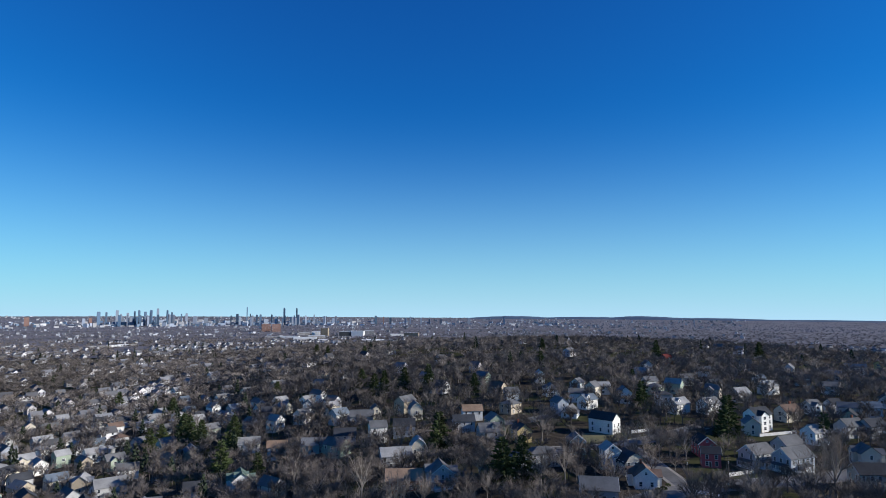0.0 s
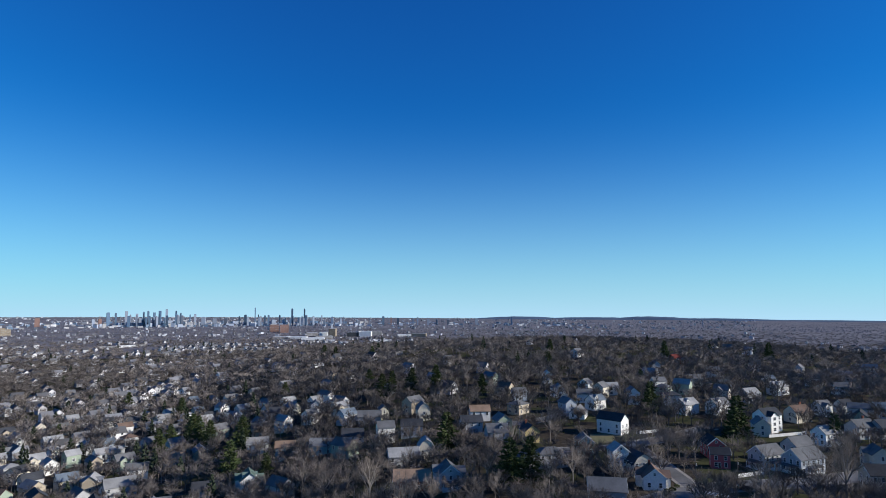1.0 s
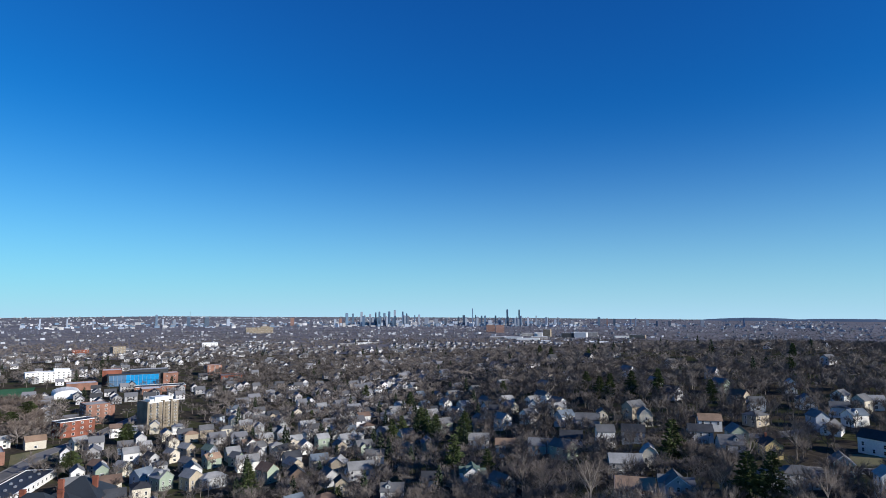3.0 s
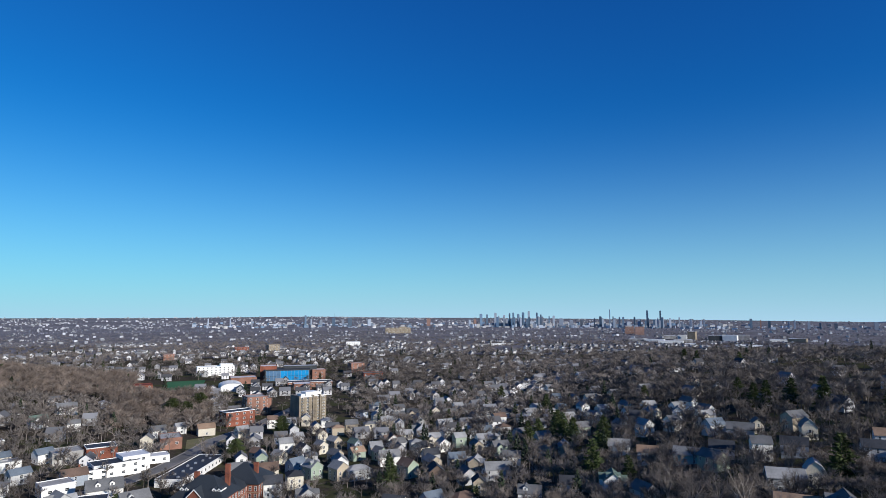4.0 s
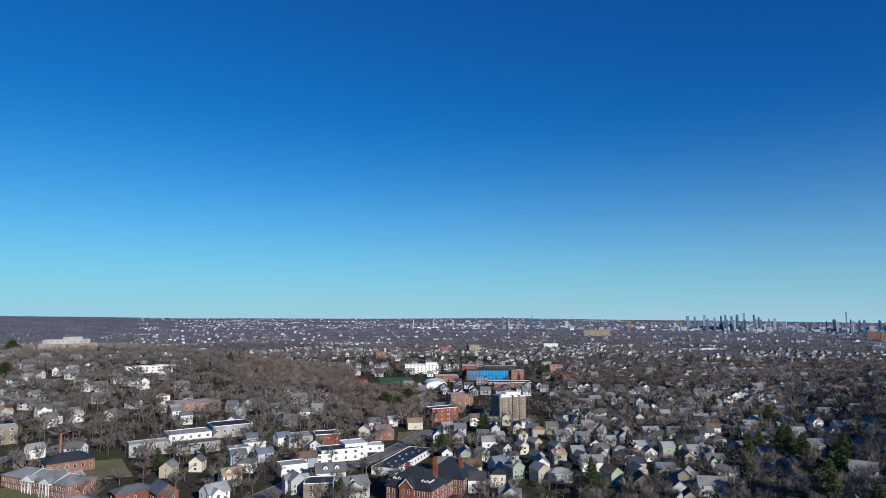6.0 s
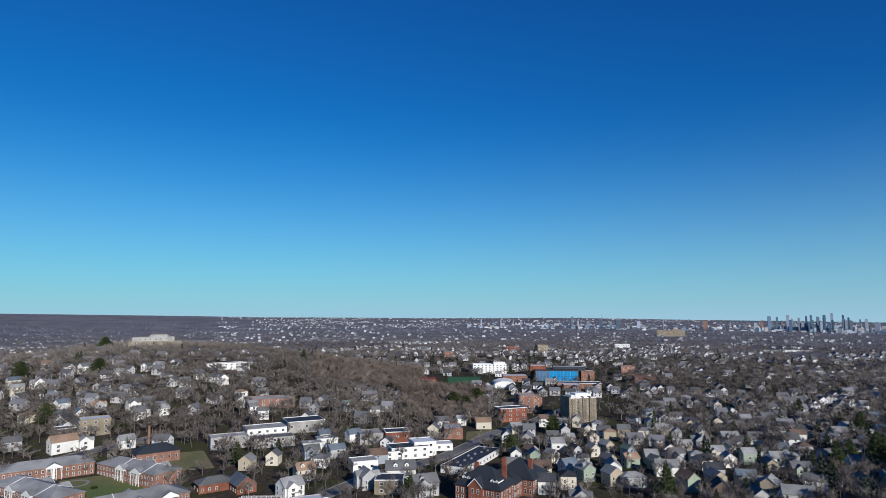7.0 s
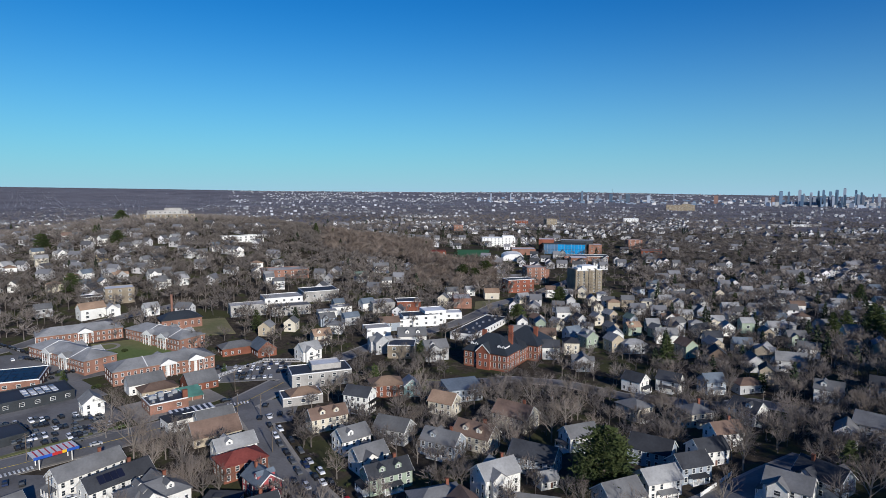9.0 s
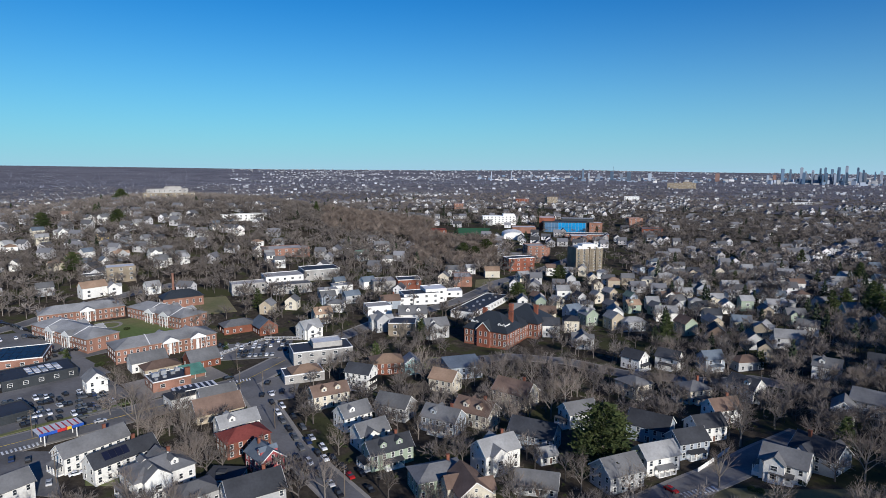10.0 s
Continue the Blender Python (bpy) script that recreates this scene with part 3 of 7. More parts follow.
def tree(kind, x, y, scale=1.0, turn=0.0):
    """The first of a kind takes the kind's own object; the others are copies."""
    m = pose(x, y, ground_z(x, y), 0, 0, turn)
    if kind.name in _used:
        ob = copy_thing(kind, m)
    else:
        _used.add(kind.name)
        ob = kind
        ob.matrix_basis = m
    ob.scale = (scale, scale, scale * random.uniform(0.9, 1.1))
    return ob


# ---- large buildings ----
def block(parent, name, w, d, h, mat, roof, at, rows=(), step=3.0, mesh=SASH, parapet=0.5, label="", sides="abcd", z0=-2.0):
    """A flat-roofed block: walls with a parapet, a roof deck inside it, and windows."""
    s = Shape()
    s.box(-w / 2, w / 2, -d / 2, d / 2, z0, h)
    b = part(name, s, mat, parent, label, at)
    q = Shape()
    for x0, x1, y0, y1 in ((-w / 2, w / 2, -d / 2, -d / 2 + 0.35), (-w / 2, w / 2, d / 2 - 0.35, d / 2), (-w / 2, -w / 2 + 0.35, -d / 2 + 0.35, d / 2 - 0.35), (w / 2 - 0.35, w / 2, -d / 2 + 0.35, d / 2 - 0.35)):
        q.box(x0 * 1.003, x1 * 1.003, y0 * 1.003, y1 * 1.003, h, h + parapet)
    part("parapet", q, TRIM if roof is MEMBRANE and mat is not SLATE else mat, b)
    r = Shape()
    r.box(-w / 2 + 0.35, w / 2 - 0.35, -d / 2 + 0.35, d / 2 - 0.35, h, h + 0.12)
    part("roof_deck", r, roof, b)
    wall_windows(b, w, d, rows, step, step, mesh, sides)
    return b


def roof_unit(parent, x, y, z, w=2.4, d=1.8, h=1.3):
    s = Shape()
    s.box(x - w / 2, x + w / 2, y - d / 2, y + d / 2, z, z + h)
    s.box(x - w / 2 - 0.06, x + w / 2 + 0.06, y - d / 2 - 0.06, y + d / 2 + 0.06, z + h, z + h + 0.1)
    s.tube((x, y, z + h), (x, y, z + h + 0.35), w * 0.25, w * 0.25, 10)
    part("roof_unit", s, GALV, parent, "grey metal rooftop unit")


def roof_panel(parent, name, x, y, z, w, d, mat):
    s = Shape()
    s.box(x - w / 2, x + w / 2, y - d / 2, y + d / 2, z, z + 0.22)
    part(name, s, mat, parent)


def awning_shop(x, y, yaw):
    """A small brick shop under one slope of ribbed green metal."""
    th = thing("shop", x, y, yaw, "small brick shop with sloping green metal awning", "shop")
    s = Shape()
    s.box(-5, 5, -3, 4, -1, 3.2)
    part("wall", s, ORANGE_BRICK, th)
    r = Shape()
    slab(r, [(-5.3, -5.2, 2.6), (5.3, -5.2, 2.6), (5.3, 4.2, 5.2), (-5.3, 4.2, 5.2)], 0.2)
    top = part("roof", r, AWNING, th)
    for i in range(8):
        q = Shape()
        X = -5.0 + i * 1.43
        q.prism([(X - 0.06, -5.2, 2.6), (X + 0.06, -5.2, 2.6), (X + 0.06, -5.2, 2.72), (X - 0.06, -5.2, 2.72)], [(X - 0.06, 4.2, 5.2), (X + 0.06, 4.2, 5.2), (X + 0.06, 4.2, 5.32), (X - 0.06, 4.2, 5.32)])
        part("rib", q, AWNING, top)
    for X in (-4.9, 0, 4.9):
        q = Shape()
        q.box(X - 0.08, X + 0.08, -5.0, -4.84, -0.5, 2.45)
        part("post", q, TRIM, th)


def guard_rail(x0, y0, x1, y1):
    """A pale railing of posts and three bars along the edge of a raised car park."""
    L = math.hypot(x1 - x0, y1 - y0)
    th = thing("guard_rail", x0, y0, math.degrees(math.atan2(y1 - y0, x1 - x0)), "pale grey guard rail along the car park", "railing")
    n = int(L / 2.5)
    w = Shape()
    w.box(0, L, -0.2, 0.2, -1, 0.6)
    part("kerb_wall", w, CONCRETE, th)
    for i in range(n + 1):
        q = Shape()
        q.box(i * L / n - 0.07, i * L / n + 0.07, -0.07, 0.07, 0.6, 1.9)
        part("post", q, WHITE_ROOF, th)
    for z in (1.0, 1.4, 1.8):
        q = Shape()
        q.box(0, L, -0.05, 0.05, z, z + 0.12)
        part("bar", q, WHITE_ROOF, th)


def brick_wing(x, y, w, d, yaw, porticoes, lines):
    """One wing of the garden apartments: brick walls, grey gable roof, white pediments on columns, pale party walls."""
    th = thing("apartment_wing", x, y, yaw, "long red brick apartment wing with white porticoes and grey roof", "apartment building", "garden apartments round the courtyard")
    h, rise = 7.2, 3.4
    s, r = Shape(), Shape()
    end = [(-w / 2, -d / 2, -2), (-w / 2, d / 2, -2), (-w / 2, d / 2, h), (-w / 2, -d / 2, h)]
    s.prism(end, [(-p[0], p[1], p[2]) for p in end])
    part("wall", s, ORANGE_BRICK, th)
    hip_roof(r, w, d, h, rise, 0.5, 0.25)
    part("roof", r, ROOF["l"], th)
    for f in lines:
        q = Shape()
        X = f * w
        q.prism([(X - 0.22, -d / 2 - 0.5, h + 0.1), (X - 0.22, 0, h + rise + 0.25), (X - 0.22, d / 2 + 0.5, h + 0.1), (X - 0.22, 0, h + rise - 0.4)],
                [(X + 0.22, -d / 2 - 0.5, h + 0.1), (X + 0.22, 0, h + rise + 0.25), (X + 0.22, d / 2 + 0.5, h + 0.1), (X + 0.22, 0, h + rise - 0.4)])
        part("party_wall", q, TRIM, th, "white coping across the roof")
    wall_windows(th, w, d, (1.6, 4.9), 2.9, 3.4, SASH, facing(x, y, yaw))
    for f in porticoes:
        for sg in (-1, 1):
            X, Y, pw = f * w, sg * d / 2, 8.5
            p = Shape()
            tri = [(X - pw / 2, Y - sg * 3, h - 0.2), (X + pw / 2, Y - sg * 3, h - 0.2), (X, Y - sg * 3, h + 2.1)]
            p.prism([(a, Y + sg * 1.45, c) for a, b, c in tri], [(a, Y + sg * 1.7, c) for a, b, c in tri])
            pr = Shape()
            pr.prism([(a, b, c + 0.1) for a, b, c in tri], [(a, Y + sg * 1.44, c + 0.1) for a, b, c in tri])
            p.box(X - pw / 2, X + pw / 2, min(Y, Y + sg * 1.7), max(Y, Y + sg * 1.7), h - 0.9, h - 0.2)
            port = part("portico", p, TRIM, th, "white pediment on columns")
            part("portico_roof", pr, ROOF["l"], port)
            for i in range(4):
                c = Shape()
                c.tube((X + (i / 3 - 0.5) * (pw - 0.7), Y + sg * 1.4, -0.5), (X + (i / 3 - 0.5) * (pw - 0.7), Y + sg * 1.4, h - 0.9), 0.19, 0.16, 8)
                part("column", c, TRIM, port)
            g = Shape()
            g.box(X - 0.65, X + 0.65, min(Y, Y + sg * 0.1), max(Y, Y + sg * 0.1), 0, 6.8)
            part("door_surround", g, TRIM, port)
    return th


def mansion(x, y, yaw):
    """The old brick school: a broad front block, a lower link and a second block behind it, all under steep slate hips."""
    th = thing("brick_school", x, y, yaw, "large old red brick school with steep dark slate hip roofs", "school")
    for bx, by, w, d, h, rise in ((0, 0, 27, 20, 9.4, 9.0), (4.5, 14, 18, 12, 8.6, 5.5), (8, 29, 24, 22, 9.4, 8.6)):
        at = pose(bx, by, 0)
        s = Shape()
        s.box(-w / 2, w / 2, -d / 2, d / 2, -2, h)
        b = part("wall", s, RED_BRICK, th, at=at)
        for z in (0.9, 4.7, h - 0.5):
            band = Shape()
            band.box(-w / 2 - 0.08, w / 2 + 0.08, -d / 2 - 0.08, d / 2 + 0.08, z, z + 0.3)
            part("stone_band", band, TAN_BRICK, b, "pale stone course")
        r = Shape()
        hip_roof(r, w, d, h, rise, 0.7, 0.3)
        part("roof", r, SLATE, b)
        wall_windows(b, w, d, (2.9, 6.9), 2.7, 2.7, TALL, "ab" if by else "abd")
    for cx, cy in ((-8, 5), (9.5, 3.5), (1, 22), (15, 27)):
        c = Shape()
        c.box(cx - 1.2, cx + 1.2, cy - 0.8, cy + 0.8, 9, 18.2)
        c.box(cx - 1.4, cx + 1.4, cy - 1.0, cy + 1.0, 17.0, 17.5)
        c.box(cx - 1.3, cx + 1.3, cy - 0.9, cy + 0.9, 18.2, 18.5)
        part("chimney", c, RED_BRICK, th, "tall red brick chimney")
    g = Shape()
    tri = [(-4.6, -11.6, -1), (3.4, -11.6, -1), (3.4, -11.6, 10.0), (-0.6, -11.6, 14.0), (-4.6, -11.6, 10.0)]
    g.prism(tri, [(a, -4.0, c) for a, b, c in tri])
    gp = part("front_gable", g, RED_BRICK, th)
    gr = Shape()
    for sx in (-1, 1):
        slab(gr, [(-0.6, -12.1, 14.3), (-0.6 + sx * 4.6, -12.1, 9.7), (-0.6 + sx * 4.6, -3, 9.7), (-0.6, -3, 14.3)], -0.25)
    part("roof", gr, SLATE, gp)
    rk = Shape()
    for sx in (-1, 1):
        rk.prism([(-0.6, -12.2, 13.9), (-0.6 + sx * 4.4, -12.2, 9.5), (-0.6 + sx * 4.4, -12.2, 10.1), (-0.6, -12.2, 14.5)], [(-0.6, -12.05, 13.9), (-0.6 + sx * 4.4, -12.05, 9.5), (-0.6 + sx * 4.4, -12.05, 10.1), (-0.6, -12.05, 14.5)])
    part("rake_board", rk, TRIM, gp, "white gable boards")
    for z in (3.2, 7.6):
        for X in (-2.3, 1.1):
            part("window", TALL, None, gp, at=pose(X, -11.6, z))
    for X in (-9.5, 7.5):
        dormer(th, X, -1, 20, 9.4, 8.0, TRIM, SLATE, 2.4)
        dormer(th, X + 2.6, -1, 20, 9.4, 8.0, TRIM, SLATE, 1.8)
    return th


TALL = window_mesh("window", 1.1, 2.3)


def tan_tower(x, y, yaw):
    """The tan apartment house: a slab with balconies and a white penthouse."""
    th = thing("apartment_tower", x, y, yaw, "tan brick apartment tower with balconies and white penthouse", "apartment building")
    w, d, h = 27, 16, 21.6
    b = block(th, "wall", w, d, h, TAN_BRICK, MEMBRANE, None, [1.6 + 2.7 * i for i in range(8)], 5.0, WIDE, 0.9)
    for zf in range(1, 8):
        for X in (-10, -3.4, 3.4, 10):
            s = Shape()
            s.box(X - 1.7, X + 1.7, -d / 2 - 1.5, -d / 2, 0.4 + 2.7 * zf, 0.6 + 2.7 * zf)
            s.box(X - 1.7, X + 1.7, -d / 2 - 1.5, -d / 2 - 1.42, 0.6 + 2.7 * zf, 1.6 + 2.7 * zf)
            part("balcony", s, TAN_BRICK, b)
    for X in (-13.8, 0.0, 6.8):
        s = Shape()
        s.box(X - 0.6, X + 0.6, -d / 2 - 1.2, d / 2 + 0.5, -2, h + 1.4)
        part("pier", s, TAN_BRICK, b)
    p = Shape()
    p.box(-6, 7, -5, 5, h, h + 4)
    p.box(-10, -6.1, -4, 4, h, h + 2.4)
    p.box(7.1, 11, -3, 4, h, h + 2.8)
    part("penthouse", p, TRIM, b, "white rooftop penthouse")


def big_block(name, x, y, yaw, parts, label, category, z=None):
    """A building made of several flat-roofed blocks: rows of (dx, dy, w, d, h, wall, roof, storeys)."""
    th = thing(name, x, y, yaw, label, category, z=z)
    for dx, dy, w, d, h, mat, roof, st in parts:
        block(th, "wing", w, d, h, mat, roof, pose(dx, dy, 0), [h / st * (i + 0.55) for i in range(st)] if st else (), 5.5, WIDE, sides=facing(x, y, yaw))
    return th


def glass_school(x, y, yaw, w, d, h):
    """The school by the sports field: a long blue curtain wall between brick wings."""
    th = thing("glass_school", x, y, yaw, "school with bright blue glass front between brick wings", "school")
    block(th, "main_block", w, d, h, SLATE, MEMBRANE, None, ())
    for dx, dy, ww, dd, hh, m in ((-w * 0.42, d * 0.3, w * 0.36, d * 0.8, h * 1.3, RED_BRICK), (w * 0.3, d * 0.55, w * 0.75, d * 0.6, h * 1.2, SLATE), (w * 0.72, d * 0.3, w * 0.3, d * 0.6, h * 0.85, ORANGE_BRICK)):
        block(th, "wing", ww, dd, hh, m, WHITE_ROOF, pose(dx, dy, 0), (hh * 0.3, hh * 0.7) if m is not SLATE else (), 8.0, WIDE)
    n = 12
    for i in range(n):
        for j in range(2):
            q = Shape()
            x0, x1 = -w * 0.47 + w * 0.94 * i / n + 0.12, -w * 0.47 + w * 0.94 * (i + 1) / n - 0.12
            z1 = h * (0.93 - (0.18 * max(0, i - 8) / 3 if j == 0 else 0))
            q.box(x0, x1, -d / 2 - 0.3, -d / 2 - 0.02, 0.8 if j == 0 else h * 0.48, h * 0.46 if j == 0 else z1)
            part("pane", q, BLUE_GLASS if i > 3 else DIM_GLASS, th)
    for i in range(n + 1):
        q = Shape()
        X = -w * 0.47 + w * 0.94 * i / n
        q.box(X - 0.12, X + 0.12, -d / 2 - 0.4, -d / 2 - 0.02, 0.2, h * 0.95)
        part("mullion", q, GALV, th)


# The same glass with less of the reflected sky in its colour.
DIM_GLASS = material("curtain_wall_dim_sky_tint", (0.10, 0.19, 0.30), 0.15, 0.15, 0.4, 0.1)


def canopy(x, y, w, d, h, yaw, label, stripes):
    """A filling-station roof on posts with a coloured edge."""
    th = thing("station_canopy", x, y, yaw, label, "canopy")
    s = Shape()
    s.box(-w / 2, w / 2, -d / 2, d / 2, h, h + 0.3)
    top = part("roof", s, WHITE_ROOF, th)
    for i in range(7):
        q = Shape()
        X = (i - 3) * w / 7.5
        half = w * (0.016 if stripes is FASCIA[1] else 0.035)
        q.box(X - half, X + half, -d * 0.42, d * 0.42, h + 0.3, h + 0.42)
        part("roof_panel", q, stripes, top)
    for k, (c0, c1, m) in enumerate(((-0.5, -0.1, FASCIA[0]), (-0.1, 0.12, FASCIA[1]), (0.12, 0.22, FASCIA[2]), (0.22, 0.5, FASCIA[0]))):
        q = Shape()
        q.box(c0 * w, c1 * w, -d / 2 - 0.12, -d / 2 - 0.01, h - 0.5, h + 0.6)
        part("fascia", q, m if stripes is FASCIA[1] else TRIM, th)
    for sx in (-1, 1):
        for sy in (-1, 1):
            q = Shape()
            q.tube((sx * w * 0.36, sy * d * 0.3, -0.5), (sx * w * 0.36, sy * d * 0.3, h), 0.2, 0.2, 8)
            part("post", q, TRIM, th)


FASCIA = [material("fascia_blue", (0.02, 0.09, 0.42), 0.5, 0.02), material("fascia_red", (0.5, 0.03, 0.03), 0.5, 0.02), material("fascia_yellow", (0.75, 0.45, 0.03), 0.5, 0.02)]


# ---- cars, poles ----
def car_kind(paint, word, tall=0.0):
    """A saloon, or with tall a high-built estate: rounded body, sloping glass cabin, painted roof, wheels and lamps."""
    s = Shape()
    low = [(-2.2, 0.30), (2.2, 0.30), (2.32, 0.45), (2.30, 0.72), (2.05, 0.86), (1.05, 0.98), (-1.75, 1.02), (-2.22, 0.98 + tall * 0.2), (-2.32, 0.6)]
    s.prism([(px, -0.90, pz) for px, pz in low], [(px, 0.90, pz) for px, pz in low])
    top = 1.44 + tall
    back = -1.55 if not tall else -2.0
    r0, r1 = -1.25 - tall * 1.8, 0.25
    s.solid([(r0, -0.66, top - 0.05), (r1, -0.66, top - 0.05), (r1, 0.66, top - 0.05), (r0, 0.66, top - 0.05), (r0 + 0.1, -0.58, top + 0.04), (r1 - 0.15, -0.58, top + 0.04), (r1 - 0.15, 0.58, top + 0.04), (r0 + 0.1, 0.58, top + 0.04)],
            [(3, 2, 1, 0), (4, 5, 6, 7), (0, 1, 5, 4), (1, 2, 6, 5), (2, 3, 7, 6), (3, 0, 4, 7)])
    ob = new("car", s.mesh("car", paint))
    g = Shape()
    g.solid([(back, -0.82, 0.98), (1.05, -0.82, 0.96), (1.05, 0.82, 0.96), (back, 0.82, 0.98), (r0, -0.65, top - 0.05), (r1, -0.65, top - 0.05), (r1, 0.65, top - 0.05), (r0, 0.65, top - 0.05)],
            [(3, 2, 1, 0), (4, 5, 6, 7), (0, 1, 5, 4), (1, 2, 6, 5), (2, 3, 7, 6), (3, 0, 4, 7)])
    part("cabin_glass", g, GLASS, ob)
    for wx in (-1.4, 1.4):
        for wy in (-0.82, 0.82):
            w = Shape()
            w.tube((wx, wy - 0.11, 0.33), (wx, wy + 0.11, 0.33), 0.33, 0.33, 10)
            part("wheel", w, RUBBER, ob)
    return tagged(ob, f"{word} parked car on asphalt", "car", "parked cars")


CARS = [car_kind(CAR_PAINT[i], n, tl) for i, n, tl in ((0, "white", 0.0), (1, "black", 0.25), (2, "silver", 0.0), (3, "dark grey", 0.3), (4, "red", 0.0), (5, "dark blue", 0.2), (0, "white", 0.3), (1, "black", 0.0))]


def car(x, y, yaw, kind=None, lift=0.2):
    k = CARS[kind if kind is not None else random.choice((0, 1, 1, 2, 3, 3, 5, 6, 7, 7))]
    m = pose(x, y, ground_z(x, y) + lift, 0, 0, yaw)
    if k.name in _used:
        return copy_thing(k, m)
    _used.add(k.name)
    k.matrix_basis = m
    return k


def car_rows(corners, rows, per, fill=0.7, lift=0.2):
    """Parked cars in rows across a four-cornered lot."""
    (ax, ay), (bx, by), (cx, cy), (dx, dy) = corners
    yaw = math.degrees(math.atan2(dy - ay + cy - by, dx - ax + cx - bx))
    for j in range(rows):
        w = (j + 0.5) / rows
        for i in range(per):
            if random.random() < fill:
                u = (i + 0.5) / per
                car((ax * (1 - u) + bx * u) * (1 - w) + (dx * (1 - u) + cx * u) * w, (ay * (1 - u) + by * u) * (1 - w) + (dy * (1 - u) + cy * u) * w,
                    yaw + (180 if random.random() < 0.4 else 0) + random.uniform(-3, 3), lift=lift)


def pole_kind():
    ob = new("utility_pole")
    s = Shape()
    s.tube((0, 0, -0.5), (0, 0, 11), 0.17, 0.11, 8)
    part("pole", s, POLE, ob)
    for z in (10.2, 9.2):
        c = Shape()
        c.box(-1.2, 1.2, -0.06, 0.06, z, z + 0.14)
        part("crossarm", c, POLE, ob)
    t = Shape()
    t.tube((0.3, 0.2, 7.6), (0.3, 0.2, 8.6), 0.25, 0.25, 8)
    part("transformer", t, GALV, ob, "grey transformer can")
    return tagged(ob, "weathered wooden utility pole with crossarms beside the street", "utility pole", "utility poles")


POLE_KIND = pole_kind()


def utility_pole(x, y, yaw):
    m = pose(x, y, ground_z(x, y), 0, 0, yaw)
    if POLE_KIND.name in _used:
        return copy_thing(POLE_KIND, m)
    _used.add(POLE_KIND.name)
    POLE_KIND.matrix_basis = m
    return POLE_KIND


FIELD = material("sports_field", (0.055, 0.15, 0.07), 0.9, 0.02, 0.3, 0.08)


def zebra(x0, y0, x1, y1):
    """White bars of a crossing between two points."""
    n = max(4, int(math.hypot(x1 - x0, y1 - y0) / 1.3))
    yaw = math.degrees(math.atan2(y1 - y0, x1 - x0))
    s = Shape()
    for i in range(n):
        u = (i + 0.5) / n
        x, y = x0 + (x1 - x0) * u, y0 + (y1 - y0) * u
        m = pose(x, y, 0, 0, 0, yaw)
        c = [m @ Vector((a, b, 0)) for a, b in ((-0.33, -1.5), (0.33, -1.5), (0.33, 1.5), (-0.33, 1.5))]
        slab(s, [(p.x, p.y, ground_z(p.x, p.y) + 0.25) for p in c], 0.2)
    tagged(new("crosswalk", s.mesh("crosswalk", PAINT)), "white zebra crossing on the asphalt", "crosswalk", kind="structure")


def powerhouse(x, y, yaw):
    """The brick boiler house with its dark hip roof and tall stack."""
    th = thing("boiler_house", x, y, yaw, "low red brick boiler house with dark hip roof and chimney", "building")
    s, r, c = Shape(), Shape(), Shape()
    s.box(-13, 13, -7, 7, -2, 6.5)
    w = part("wall", s, ORANGE_BRICK, th)
    wall_windows(w, 26, 14, (3.2,), 4.0, 4.0, TALL)
    hip_roof(r, 26, 14, 6.5, 4.5, 0.6, 0.25)
    part("roof", r, SLATE, th)
    c.tube((-3, 9, 0), (-3, 9, 21), 1.0, 0.7, 12)
    c.tube((-3, 9, 20), (-3, 9, 21.2), 0.85, 0.85, 12)
    part("smokestack", c, ORANGE_BRICK, th, "tall round brick chimney")


def sports_hall(x, y, yaw, w, d):
    """A white hall with a shallow barrel roof."""
    th = thing("sports_hall", x, y, yaw, "white sports hall with curved roof beside the field", "hall")
    arc = [(-w / 2, -2), (w / 2, -2)] + [(w / 2 * math.cos(math.pi * i / 10), 4.5 + 5.0 * math.sin(math.pi * i / 10)) for i in range(11)]
    s = Shape()
    s.prism([(a, -d / 2, b) for a, b in arc], [(a, d / 2, b) for a, b in arc])
    part("hall_wall", s, TRIM, th)
    for k in range(5):
        q = Shape()
        Y = -d / 2 + d * k / 4
        up = [(w / 2 * math.cos(math.pi * i / 10) * 1.01, 4.55 + 5.05 * math.sin(math.pi * i / 10)) for i in range(11)]
        for (a, b), (c, e) in zip(up, up[1:]):
            q.prism([(a, Y - 0.3, b), (c, Y - 0.3, e), (c, Y - 0.3, e + 0.25), (a, Y - 0.3, b + 0.25)], [(a, Y + 0.3, b), (c, Y + 0.3, e), (c, Y + 0.3, e + 0.25), (a, Y + 0.3, b + 0.25)])
        part("roof_rib", q, GALV, th)


def ring_path(x, y):
    """The round walk on the courtyard lawn with a bed in its middle and a straight path beside it."""
    s = Shape()
    n = 28
    for i in range(n):
        a0, a1 = 2 * math.pi * i / n, 2 * math.pi * (i + 1) / n
        q = [(x + math.cos(a) * r, y + math.sin(a) * r) for a, r in ((a0, 5.2), (a0, 7.2), (a1, 7.2), (a1, 5.2))]
        slab(s, [(u, v, ground_z(u, v) + 0.22) for u, v in q], 0.15)
    tagged(new("garden_path", s.mesh("garden_path", PAVING)), "round pale path on the courtyard lawn", "path", kind="structure")


